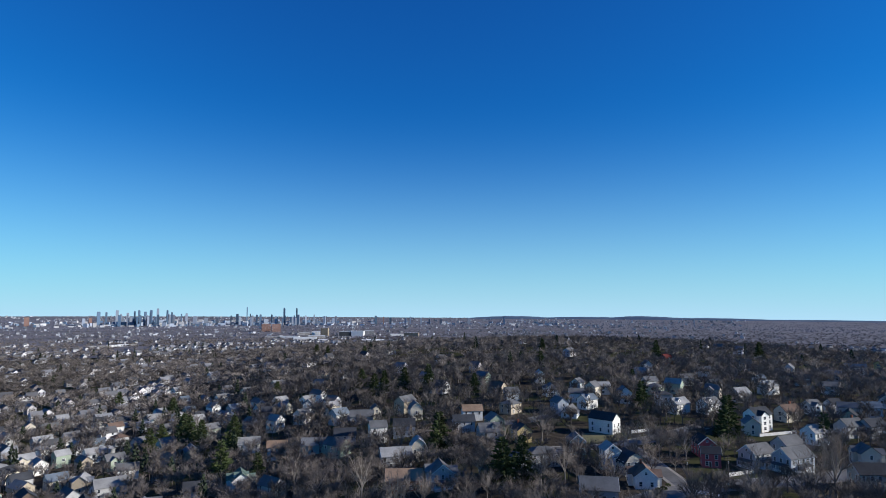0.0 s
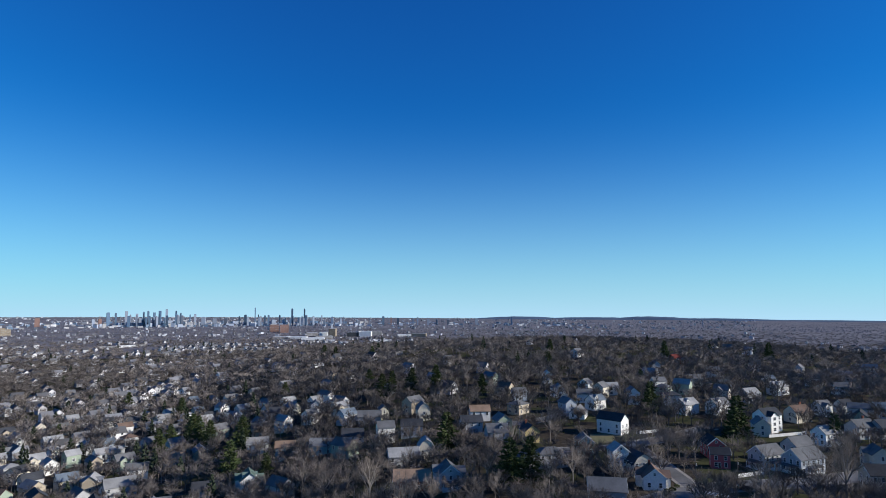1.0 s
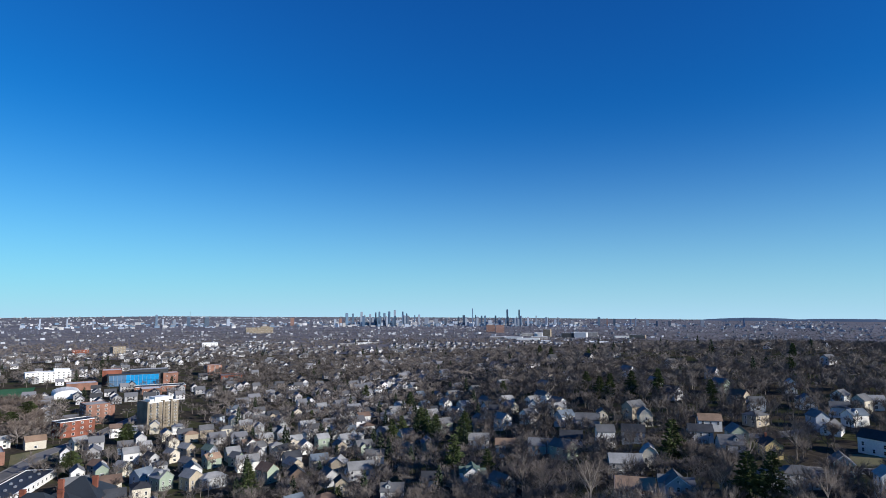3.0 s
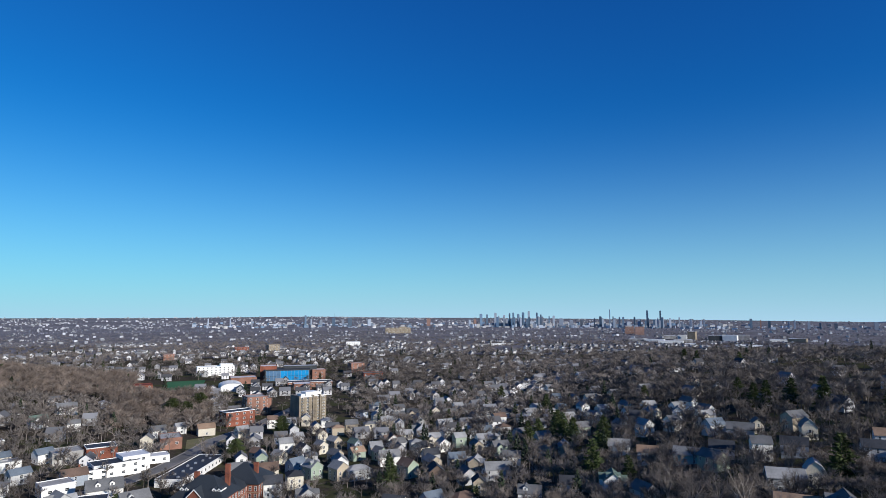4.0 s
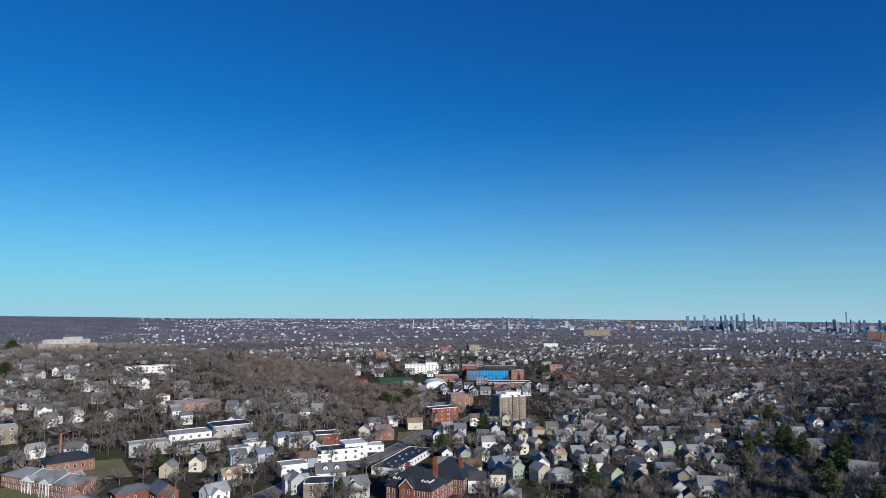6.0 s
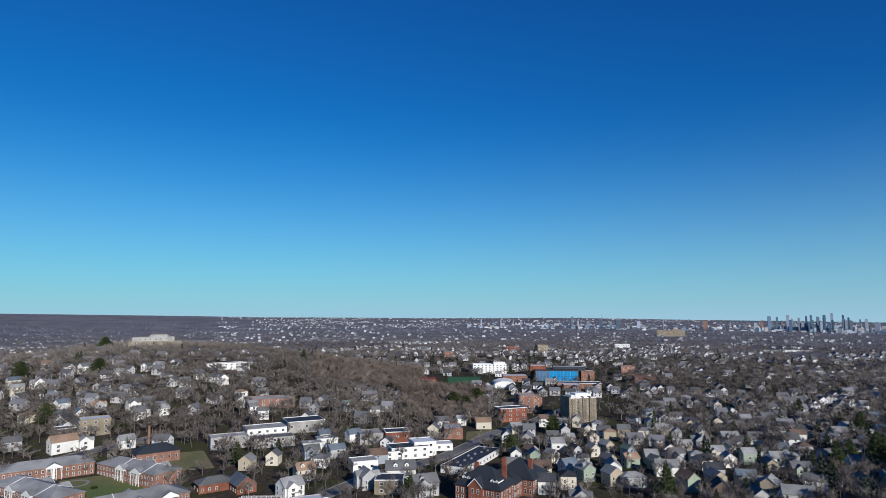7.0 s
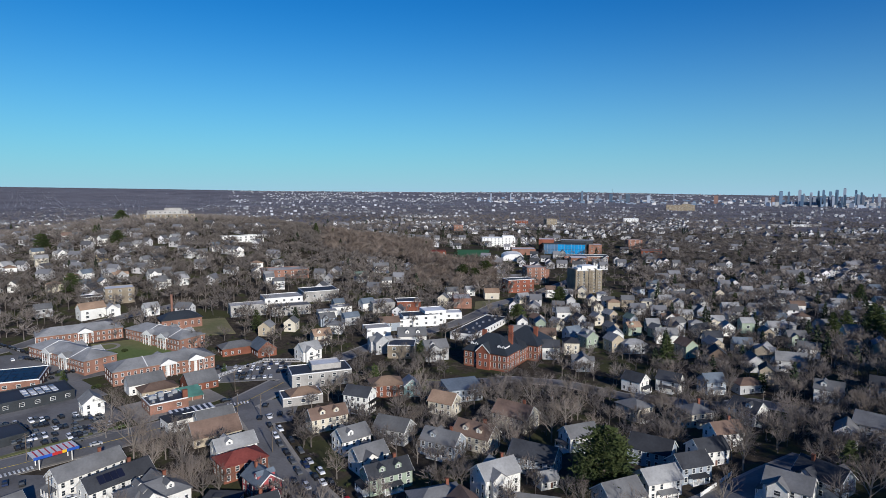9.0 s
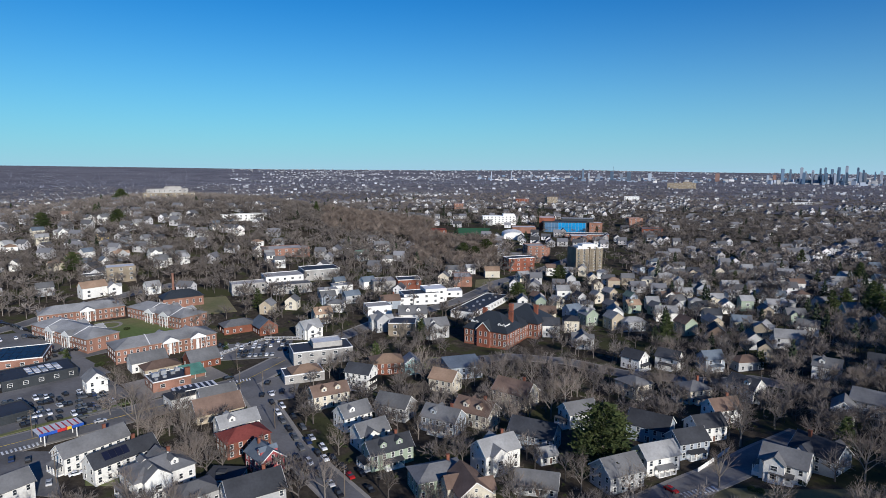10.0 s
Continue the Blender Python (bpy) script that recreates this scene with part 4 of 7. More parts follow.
def bush_mesh(seed):
    rnd = random.Random(seed)
    s = Shape()
    for i in range(12):
        a = i * 2.4
        s.spike((0, 0, -0.1), (math.cos(a) * 0.3, math.sin(a) * 0.3, 0.45), 0.02)
    for i in range(420):
        a, e = rnd.uniform(0, 6.28), math.asin(rnd.uniform(-0.5, 1))
        d = Vector((math.cos(a) * math.cos(e), math.sin(a) * math.cos(e), math.sin(e)))
        q = rnd.uniform(0.28, 0.45)
        o = Vector((d.x * q, d.y * q, 0.4 + d.z * q * 0.85))
        g = (d + Vector((rnd.uniform(-0.8, 0.8), rnd.uniform(-0.8, 0.8), rnd.uniform(-0.4, 0.8)))).normalized()
        s.spike(o, o + g * rnd.uniform(0.06, 0.14), 0.035, full=True)
    return s.mesh("bush", SHRUB)


BUSHES = [bush_mesh(k) for k in range(3)]


def bush(x, y, w, k):
    ob = new("bush", BUSHES[k % 3])
    ob.matrix_basis = pose(x, y, ground_z(x, y) + 0.1, 0, 0, k * 77)
    ob.scale = (w, w, w * (0.75, 0.9, 0.65)[k % 3])
    tagged(ob, "rounded dull green evergreen bush in a garden", "bush", "garden bushes")


def board_fence(x0, y0, x1, y1):
    """A white board fence: posts and panels from one point to another."""
    n = max(2, int(math.hypot(x1 - x0, y1 - y0) / 2.4))
    yaw = math.degrees(math.atan2(y1 - y0, x1 - x0))
    th = thing("fence", x0, y0, yaw, "white board fence along a garden", "fence", "garden fences")
    step = math.hypot(x1 - x0, y1 - y0) / n
    for i in range(n + 1):
        px, py = x0 + (x1 - x0) * i / n, y0 + (y1 - y0) * i / n
        z = ground_z(px, py) - ground_z(x0, y0)
        s = Shape()
        s.box(i * step - 0.08, i * step + 0.08, -0.08, 0.08, z - 0.5, z + 1.75)
        part("post", s, TRIM, th)
        if i < n:
            q = Shape()
            z1 = ground_z(px + (x1 - x0) / n, py + (y1 - y0) / n) - ground_z(x0, y0)
            a, b = i * step + 0.09, (i + 1) * step - 0.09
            q.prism([(a, -0.03, z + 0.1), (b, -0.03, z1 + 0.1), (b, -0.03, z1 + 1.6), (a, -0.03, z + 1.6)], [(a, 0.03, z + 0.1), (b, 0.03, z1 + 0.1), (b, 0.03, z1 + 1.6), (a, 0.03, z + 1.6)])
            part("panel", q, TRIM, th)


# ---- distance ----
def scatter(name, template, spots, mats, label, category):
    """Many alike small forms joined into one mesh: spots are rows of x, y, z, turn, width, height."""
    v = np.array(template.v, dtype=np.float64)
    nf = [len(f) for f in template.f]
    loops = np.array([i for f in template.f for i in f])
    sp = np.array(spots)
    c, s = np.cos(sp[:, 3]), np.sin(sp[:, 3])
    X = (v[None, :, 0] * c[:, None] - v[None, :, 1] * s[:, None]) * sp[:, 4:5] + sp[:, 0:1]
    Y = (v[None, :, 0] * s[:, None] + v[None, :, 1] * c[:, None]) * sp[:, 4:5] + sp[:, 1:2]
    Z = v[None, :, 2] * sp[:, 5:6] + sp[:, 2:3]
    co = np.stack([X, Y, Z], -1).reshape(-1, 3)
    n, m = len(sp), len(v)
    idx = (loops[None, :] + (np.arange(n) * m)[:, None]).ravel()
    me = bpy.data.meshes.new(name)
    me.vertices.add(n * m)
    me.vertices.foreach_set("co", co.ravel())
    me.loops.add(len(idx))
    me.loops.foreach_set("vertex_index", idx)
    counts = np.tile(nf, n)
    me.polygons.add(len(counts))
    me.polygons.foreach_set("loop_start", np.concatenate([[0], np.cumsum(counts)[:-1]]))
    for q in mats:
        me.materials.append(q)
    if len(mats) > 1:
        me.polygons.foreach_set("material_index", np.tile(template.k, n))
    me.update(calc_edges=True)
    me.validate()
    me.shade_flat()
    return tagged(new(name, me), label, category, kind="stuff")


def low_tree(seed, twigs, thick, core=0):
    """A bare crown in unit size (1 wide, 1 high) for the middle distance."""
    rnd = random.Random(seed)
    s = Shape()
    s.spike((0, 0, -0.05), (0, 0, 0.75), 0.022)
    for i in range(core):
        a, e = i * 2.4, rnd.uniform(0.3, 1.2)
        s.spike((0, 0, 0.3), (math.cos(a) * 0.38 * math.cos(e), math.sin(a) * 0.38 * math.cos(e), 0.35 + 0.5 * math.sin(e)), 0.012)
    for i in range(twigs):
        a, e = i * 2.4 + rnd.uniform(-0.3, 0.3), math.asin(rnd.uniform(-0.25, 1))
        d = Vector((math.cos(a) * math.cos(e), math.sin(a) * math.cos(e), math.sin(e)))
        q = rnd.uniform(0.06, 0.33)
        o = Vector((d.x * q, d.y * q, 0.58 + d.z * q * 0.8))
        g = (d + Vector((rnd.uniform(-0.7, 0.7), rnd.uniform(-0.7, 0.7), rnd.uniform(-0.1, 0.8)))).normalized()
        s.spike(o, o + Vector((g.x, g.y, g.z * 0.9)) * rnd.uniform(0.10, 0.22), thick * rnd.uniform(0.7, 1.3))
    return s


def round_crown(seed, twigs, thick):
    """A leafless crown in unit size with a rounded outline: short trunk, and fine twigs that fan out from the middle to the edge."""
    rnd = random.Random(seed)
    s = Shape()
    s.spike((0, 0, -0.05), (0, 0, 0.7), 0.022)
    for i in range(twigs):
        a, e = i * 2.4 + rnd.uniform(-0.4, 0.4), math.asin(rnd.uniform(-0.35, 1))
        d = Vector((math.cos(a) * math.cos(e), math.sin(a) * math.cos(e), math.sin(e)))
        lump = 1 + 0.22 * math.sin(3 * a + seed) * math.cos(e)
        p, q = d * rnd.uniform(0.10, 0.30), (d + Vector((rnd.uniform(-0.35, 0.35), rnd.uniform(-0.35, 0.35), rnd.uniform(-0.1, 0.4)))).normalized() * rnd.uniform(0.36, 0.54) * lump
        s.spike((p.x, p.y, 0.52 + p.z * 0.9), (q.x, q.y, 0.52 + q.z * 0.9), thick * rnd.uniform(0.7, 1.4))
    return s


def crown_dome(seed, rings=((0.5, 0.15),), n=5):
    """A far crown in unit size: an uneven dome of one or two rings and a peak."""
    rnd = random.Random(seed)
    v = []
    for r, z in rings:
        v += [(math.cos(2 * math.pi * (i + rnd.uniform(-0.25, 0.25)) / n) * r * rnd.uniform(0.75, 1.2), math.sin(2 * math.pi * i / n) * r * rnd.uniform(0.75, 1.2), z + rnd.uniform(-0.1, 0.1)) for i in range(n)]
    v.append((rnd.uniform(-0.15, 0.15), rnd.uniform(-0.15, 0.15), rnd.uniform(0.9, 1.05)))
    s = Shape()
    f, m = [], n * (len(rings) - 1)
    for i in range(n):
        j = (i + 1) % n
        if m:
            f += [(i, j, n + j), (i, n + j, n + i)]
        f.append((m + i, m + j, len(v) - 1))
    s.solid(v, f)
    return s


def low_branching(seed, fork, thick):
    """A forked leafless tree in unit size: trunk, limbs, branches and twigs that all reach up and out."""
    rnd = random.Random(seed)
    s = Shape()
    s.spike((0, 0, -0.05), (0, 0, 0.62), 0.026)

    def grow(p, d, length, level):
        q = p + d * length
        s.spike(p, q + d * length * 0.15, thick * (2.0, 1.35, 1.0)[level])
        if level == 2:
            return
        n = fork[level + 1]
        for i in range(n):
            a = 2 * math.pi * (i + rnd.random()) / n
            u = d.orthogonal().normalized()
            e = (d + (u * math.cos(a) + d.cross(u) * math.sin(a)) * rnd.uniform(0.35, 0.85) + Vector((0, 0, 0.15))).normalized()
            grow(p + d * length * rnd.uniform(0.45, 1.0), e, length * rnd.uniform(0.6, 0.9), level + 1)

    for i in range(fork[0]):
        a = 2 * math.pi * (i + rnd.uniform(-0.3, 0.3)) / fork[0]
        lean = rnd.uniform(0.35, 1.25)
        grow(Vector((0, 0, rnd.uniform(0.2, 0.5))), Vector((math.cos(a) * lean, math.sin(a) * lean, 1)).normalized(), rnd.uniform(0.19, 0.29), 0)
    return s


def low_pine(seed, n=40):
    rnd = random.Random(seed)
    s = Shape()
    s.spike((0, 0, -0.05), (0, 0, 0.98), 0.02)
    for i in range(n):
        f = (i + rnd.random()) / n
        a = i * 2.4
        R = 0.5 * (1 - f) ** 0.75 * rnd.uniform(0.6, 1.1) + 0.04
        p = Vector((math.cos(a) * R * 0.3, math.sin(a) * R * 0.3, 0.12 + 0.84 * f))
        s.spike(p, p + Vector((math.cos(a) * R * 0.8, math.sin(a) * R * 0.8, rnd.uniform(-0.03, 0.06))), 0.075)
    return s


def tiny_house(panes=True):
    """A whole house in unit size: walls with gable ends, overhanging roof and dark windows."""
    s = Shape()
    end = [(-0.5, -0.38, -0.2), (-0.5, 0.38, -0.2), (-0.5, 0.38, 0.56), (-0.5, 0, 0.88), (-0.5, -0.38, 0.56)]
    s.prism(end, [(-p[0], p[1], p[2]) for p in end], 0)
    e = [(-0.54, -0.43, 0.52), (-0.54, 0, 0.89), (-0.54, 0.43, 0.52), (-0.54, 0.43, 0.55), (-0.54, 0, 0.93), (-0.54, -0.43, 0.55)]
    s.prism(e, [(0.54, p[1], p[2]) for p in e], 1)
    for z in (0.12, 0.38) if panes else ():
        for a in (-0.25, 0.2):
            for sg in (-1, 1):
                s.poly([(a - 0.06, sg * 0.385, z), (a + 0.06, sg * 0.385, z), (a + 0.06, sg * 0.385, z + 0.14), (a - 0.06, sg * 0.385, z + 0.14)], 2)
        for a in (-0.2, 0.18):
            for sg in (-1, 1):
                s.poly([(sg * 0.505, a - 0.05, z), (sg * 0.505, a + 0.05, z), (sg * 0.505, a + 0.05, z + 0.14), (sg * 0.505, a - 0.05, z + 0.14)], 2)
    return s


def tiny_block():
    s = Shape()
    s.box(-0.5, 0.5, -0.3, 0.3, -0.1, 0.95, 0)
    s.box(-0.48, 0.48, -0.28, 0.28, 0.95, 1.0, 1)
    return s


def polar(az, r):
    a = radians(az)
    return -math.sin(a) * r, math.cos(a) * r


def tower(az, base, top, width, kind=0, depth=None, r=3350.0):
    """A building of the far city, by its bearing and the angles of its foot and top in degrees."""
    x, y = polar(az, r)
    w = 0.9 * r * math.tan(radians(width) / 2)
    z0 = ground_z(x, y) - 2
    h = 105 + r * math.tan(radians(top)) - z0
    th = thing("city_tower", x, y, az + (az * 37) % 21 - 10, ("dark blue glass office tower on the skyline", "pale stone office tower on the skyline", "red brick high-rise on the skyline")[kind], "tower", "city skyline", z0)
    s = Shape()
    s.box(-w / 2, w / 2, -w * 0.4, w * 0.4, 0, h * 0.96)
    part("shaft", s, (TOWER_GLASS, TOWER_STONE, HAZED_BRICK)[kind], th)
    c = Shape()
    c.box(-w * 0.44, w * 0.40, -w * 0.33, w * 0.36, h * 0.96, h)
    part("crown", c, (TOWER_GLASS, TOWER_STONE, HAZED_BRICK)[kind], th)
    if kind != 2 and width < 0.4:
        m = Shape()
        m.box(-w * 0.12, w * 0.1, -w * 0.1, w * 0.1, h, h * 1.03)
        part("plant_room", m, TOWER_STONE, th)


# ---- streets and lots ----
street([(-267.8, 27.1), (-267.5, 46.6), (-265.9, 66.5), (-263.9, 86.6), (-261.9, 114.0), (-262.5, 139.0), (-276.4, 173.6)], 16)
street([(-276.4, 173.6), (-284.6, 199.1), (-290.1, 224.2), (-299.3, 263.0), (-297.3, 300.3), (-299.0, 332.5), (-309.0, 371.7), (-321.0, 411.0), (-325.0, 469.9), (-345.0, 564.8)], 9)
centre_line([(-267.8, 27.1), (-267.5, 46.6), (-265.9, 66.5), (-263.9, 86.6), (-261.9, 114.0), (-262.5, 139.0), (-276.4, 173.6)])
street([(-256.9, 141.3), (-223.8, 131.6), (-192.9, 121.1), (-167.4, 115.7), (-143.5, 111.2), (-117.3, 104.0)], 10)
street([(-436.9, 65.6), (-444.5, 95.2), (-460.3, 124.7), (-470.7, 168.4), (-473.3, 211.6)], 9)
street([(-74.9, 164.1), (-69.5, 183.9), (-62.9, 204.2), (-57.3, 226.3), (-50.2, 248.0)], 11)
street([(-168.6, 273.2), (-137.4, 274.8), (-113.1, 284.1), (-97.0, 290.2), (-86.3, 303.5), (-64.2, 299.6)], 8)
street([(-220.6, 224.9), (-205.6, 239.1), (-195.0, 259.3), (-168.6, 273.2)], 8)
street([(116.7, 205.0), (146.9, 215.6), (164.6, 215.9), (196.2, 213.1), (245.7, 215.0), (288.1, 216.2)], 10)
street([(151.5, 217.0), (159.5, 254.6), (164.7, 285.1), (147.0, 283.7), (122.3, 288.2)], 6)
street([(164.7, 285.1), (190.2, 292.5), (225.1, 307.8)], 8)
street([(111.6, 348.8), (137.8, 349.2), (169.9, 364.1)], 7)
patch("parking_lot", [(-278.2, 56.2), (-273.4, 91.1), (-304.0, 92.2), (-317.9, 57.1)], 0.18, ASPHALT, "grey asphalt car park beside the main road", "parking lot")
patch("parking_lot", [(-302.2, 146.1), (-281.2, 176.7), (-305.3, 198.0), (-324.7, 160.8)], 0.18, ASPHALT, "dark asphalt car park full of cars", "parking lot")
patch("parking_lot", [(-355.1, 94.2), (-355.5, 116.3), (-419.0, 94.8), (-479.1, 84.7)], 0.18, ASPHALT, "asphalt car park before the brick apartments", "parking lot")
patch("parking_lot", [(-334.9, 60.6), (-357.2, 92.1), (-425.1, 99.3), (-436.9, 65.6)], 0.18, ASPHALT, "asphalt yard by the shops", "parking lot")
patch("parking_lot", [(-206.5, 214.5), (-194.1, 243.7), (-205.0, 252.5), (-221.0, 229.6)], 0.18, ASPHALT, "asphalt yard before the brick school", "parking lot")
patch("parking_lot", [(-236.2, 34.1), (-211.9, 51.4), (-249.9, 58.4), (-266.2, 42.9)], 0.18, ASPHALT, "grey asphalt side street and parking", "parking lot")
patch("parking_lot", [(-236.3, 132.3), (-229.3, 147.7), (-256.7, 172.4), (-259.0, 151.5)], 0.18, ASPHALT, "asphalt forecourt at the road junction", "parking lot")
patch("parking_lot", [(-279.0, 40.0), (-284.0, 100.0), (-322.0, 100.0), (-330.0, 55.0)], 0.13, ASPHALT, "worn grey asphalt forecourt by the main road", "parking lot")
patch("parking_lot", [(-322.5, 60.0), (-322.5, 104.0), (-385.0, 100.0), (-440.0, 70.0)], 0.13, ASPHALT, "grey asphalt yard between the shops", "parking lot")
patch("parking_lot", [(-273.0, 100.0), (-277.0, 142.0), (-300.0, 142.0), (-302.0, 101.0)], 0.13, PAVING, "pale paved ground round the restaurant", "pavement")
patch("verge", [(-277.6, 44.0), (-276.0, 96.0), (-278.2, 96.0), (-280.0, 44.0)], 0.24, LAWN, "thin green verge beside the main road", "verge")
patch("lawn", [(-375.1, 120.1), (-364.6, 161.3), (-410.2, 156.1), (-418.4, 126.7)], 0.18, LAWN, "green lawn of the courtyard", "lawn")
patch("lawn", [(-395.6, 171.8), (-380.6, 203.5), (-420.1, 216.4), (-428.8, 199.3)], 0.18, DRY_GRASS, "dull yellow-green grass field", "lawn")
patch("lawn", [(-533.4, 585.8), (-525.6, 647.2), (-587.9, 731.8), (-599.1, 672.5)], 0.3, FIELD, "green sports field beside the school", "field")
patch("lawn", [(-215.6, 211.6), (-208.1, 224.5), (-217.3, 234.4), (-226.9, 229.2)], 0.18, LAWN, "small green lawn by the street", "lawn")
patch("lawn", [(-214.9, 58.8), (-199.4, 72.3), (-213.9, 72.4), (-223.0, 61.2)], 0.12, LAWN, "patchy green front lawn", "lawn")
patch("lawn", [(-82.6, 168.6), (-21.3, 207.4), (-25.6, 211.0), (-57.6, 193.3)], 0.12, DRY_GRASS, "worn winter lawn", "lawn")
patch("lawn", [(144.9, 291.4), (165.0, 291.0), (175.9, 310.0), (154.7, 311.0)], 0.12, DRY_GRASS, "dry grass bank below the apartment house", "lawn")
patch("bare_yard", [(-317.2, 375.4), (-302.5, 404.7), (-326.6, 432.6), (-338.9, 402.6)], 0.15, DRY_GRASS, "bare tan earth yard beside houses", "ground patch")
patch("water", [(-369.4, 1486.9), (-293.1, 1468.8), (-318.7, 1638.1), (-406.2, 1657.4)], 0.6, POND, "small dark blue pond among woods", "water")
zebra(-68.6, 179.4, -61.9, 190.3)
zebra(151.3, 214.2, 157.6, 205.4)
zebra(-260.7, 45.2, -260.1, 57.4)
zebra(-267.6, 137.1, -263.9, 146.8)

# ---- houses ----
house(-232.9, 66.9, 22.6, 8.9, 2, 99, "W", "g", "porch,chim")
house(-217.1, 71.1, 21.6, 8.9, 2, 97, "W", "d", "chim,solar")
house(-196.4, 74.8, 18.8, 13.2, 2.5, 89, "W", "g", "hip,porch,dorm,chim,cross")
house(-213.6, 111.8, 15, 8.5, 2, 82, "W", "l", "dorm")
house(-201.3, 107.7, 16, 11.3, 2, 82, "K", "r", "hip")
house(-181.4, 104.6, 12.2, 8.5, 2, 175, "R", "u", "dorm,chim")
house(-183.1, 91.0, 11.3, 8.5, 1, 39, "W", "d", "flat")
house(-179.0, 78.5, 13.2, 10.3, 1.5, 86, "G", "g", "hip")
house(-164.2, 90.2, 16.9, 11.3, 2, 76, "G", "d", "chim")
house(-221.1, 39.5, 11.3, 8.5, 2, 100, "W", "g", "gab")
house(-236.8, 115.5, 18.8, 12.2, 1.2, 79, "T", "b", "gab")
house(-258.6, 111.2, 13.2, 9.4, 1.5, 87, "W", "d", "flat")
house(-248.0, 121.3, 15, 9.4, 1.5, 79, "G", "g", "gab")
house(-303.1, 90.6, 10.3, 8.5, 2, 173, "W", "l", "gab")
house(-301.1, 140.2, 15, 11.3, 1.3, 85, "K", "g", "gab")
house(-316.5, 119.2, 16.9, 9.4, 1.6, 84, "W", "g", "gab")
house(-305.9, 121.3, 16.9, 10.3, 1.2, 83, "T", "b", "hip")
house(-216.5, 175.7, 12.2, 8.5, 3, 21, "W", "d", "gab,stair")
house(-212.7, 154.3, 16, 8.5, 2, 74, "C", "b", "gab,dorm")
house(-247.0, 165.7, 14.1, 10.3, 1.5, 71, "T", "o", "hip")
house(-226.0, 200.0, 16, 12.2, 2, 58, "K", "o", "hip")
house(-216.0, 207.3, 8.5, 7.5, 2, 146, "M", "l", "gab")
house(-194.3, 221.1, 16.9, 12.2, 2, 61, "B", "u", "shed")
house(-187.5, 201.5, 12.2, 9.4, 2, 13, "C", "o", "gab")
house(-153.1, 182.9, 16, 10.3, 2, 10, "C", "b", "dorm,chim")
house(-154.1, 210.3, 16.9, 11.3, 2, 6, "C", "b", "gab,chim")
house(-158.4, 169.2, 15, 9.4, 2, 13, "B", "g", "dorm,porch,chim")
house(-154.8, 136.7, 16, 8.5, 2, 74, "S", "d", "porch,dorm,chim")
house(-124.7, 159.1, 14.1, 9.4, 2.5, 73, "W", "l", "cross,chim")
house(-129.6, 135.8, 16.9, 11.3, 2, 64, "S", "g", "hip,chim")
house(-116.8, 135.8, 14.1, 10.3, 2, 151, "C", "b", "cross")
house(-104.9, 155.5, 13.2, 8.5, 1, 29, "G", "g", "gab")
house(-124.0, 181.4, 16.9, 10.3, 2, 14, "B", "d", "gab")
house(-113.8, 173.5, 6.6, 5.6, 1, 63, "W", "l", "gab")
house(-122.5, 209.3, 13.2, 8.5, 2, 65, "W", "g", "porch")
house(-187.7, 147.7, 12.2, 9.4, 2, 82, "W", "g", "dorm")
house(-170.2, 141.7, 12.2, 8.5, 2, 80, "W", "g", "cross")
house(-182.0, 165.4, 14.1, 9.4, 2, 18, "G", "g", "gab")
house(-97.7, 262.4, 11.3, 10.3, 2, 60, "C", "g", "hip,porch,chim")
house(-120.6, 253.0, 12.2, 10.3, 2, 165, "C", "g", "hip,porch")
house(-136.9, 287.2, 10.3, 8.5, 2, 175, "W", "d", "gab,porch")
house(-123.7, 298.1, 11.3, 8.5, 2, 3, "W", "d", "gab,porch")
house(-107.3, 308.5, 10.3, 8.5, 2, 54, "B", "u", "gab,porch")
house(-93.9, 318.4, 13.2, 9.4, 1.5, 51, "G", "b", "hip")
house(-90.5, 336.9, 8.5, 6.6, 2.5, 110, "T", "d", "gab")
house(-80.7, 276.4, 12.2, 9.4, 2, 166, "W", "d", "dorm,porch")
house(-80.2, 246.0, 12.2, 8.5, 2, 58, "W", "b", "chim")
house(-79.0, 226.0, 12.2, 8.5, 2, 59, "W", "d", "gab")
house(-79.2, 209.7, 12.2, 8.5, 2, 61, "B", "d", "gab,porch")
house(-82.8, 192.3, 13.2, 8.5, 2, 63, "W", "l", "gab,porch")
house(-94.6, 214.2, 15, 10.3, 2, 9, "B", "d", "gab")
house(-87.5, 174.6, 13.2, 10.3, 2, 67, "G", "g", "gab")
house(-47.7, 209.3, 13.2, 9.4, 2, 3, "W", "g", "cross,porch")
house(-40.9, 221.0, 14.1, 10.3, 2, 165, "B", "d", "cross,chim")
house(-34.8, 275.7, 14.1, 9.4, 2, 177, "G", "g", "gab")
house(-59.4, 320.1, 11.3, 8.5, 2, 6, "W", "g", "dorm")
house(-43.1, 266.8, 10.3, 7.5, 2, 99, "W", "g", "gab")
house(-40.2, 331.2, 11.3, 8.5, 2, 7, "W", "d", "gab")
house(-87.1, 367.5, 15, 9.4, 2, 23, "G", "l", "porch")
house(-85.3, 398.0, 11.4, 7.9, 2, 12, "W", "g", "porch")
house(-94.6, 377.7, 7.9, 6.2, 1, 44, "W", "g", "gab")
house(-104.7, 384.1, 10.6, 7.9, 2, 95, "T", "l", "cross")
house(-120.0, 392.7, 10.6, 7.9, 2, 32, "C", "u", "gab")
house(-121.7, 355.7, 11.3, 9.4, 2.5, 119, "N", "d", "gab")
house(-142.6, 364.8, 10.6, 8.8, 2.5, 151, "S", "b", "porch")
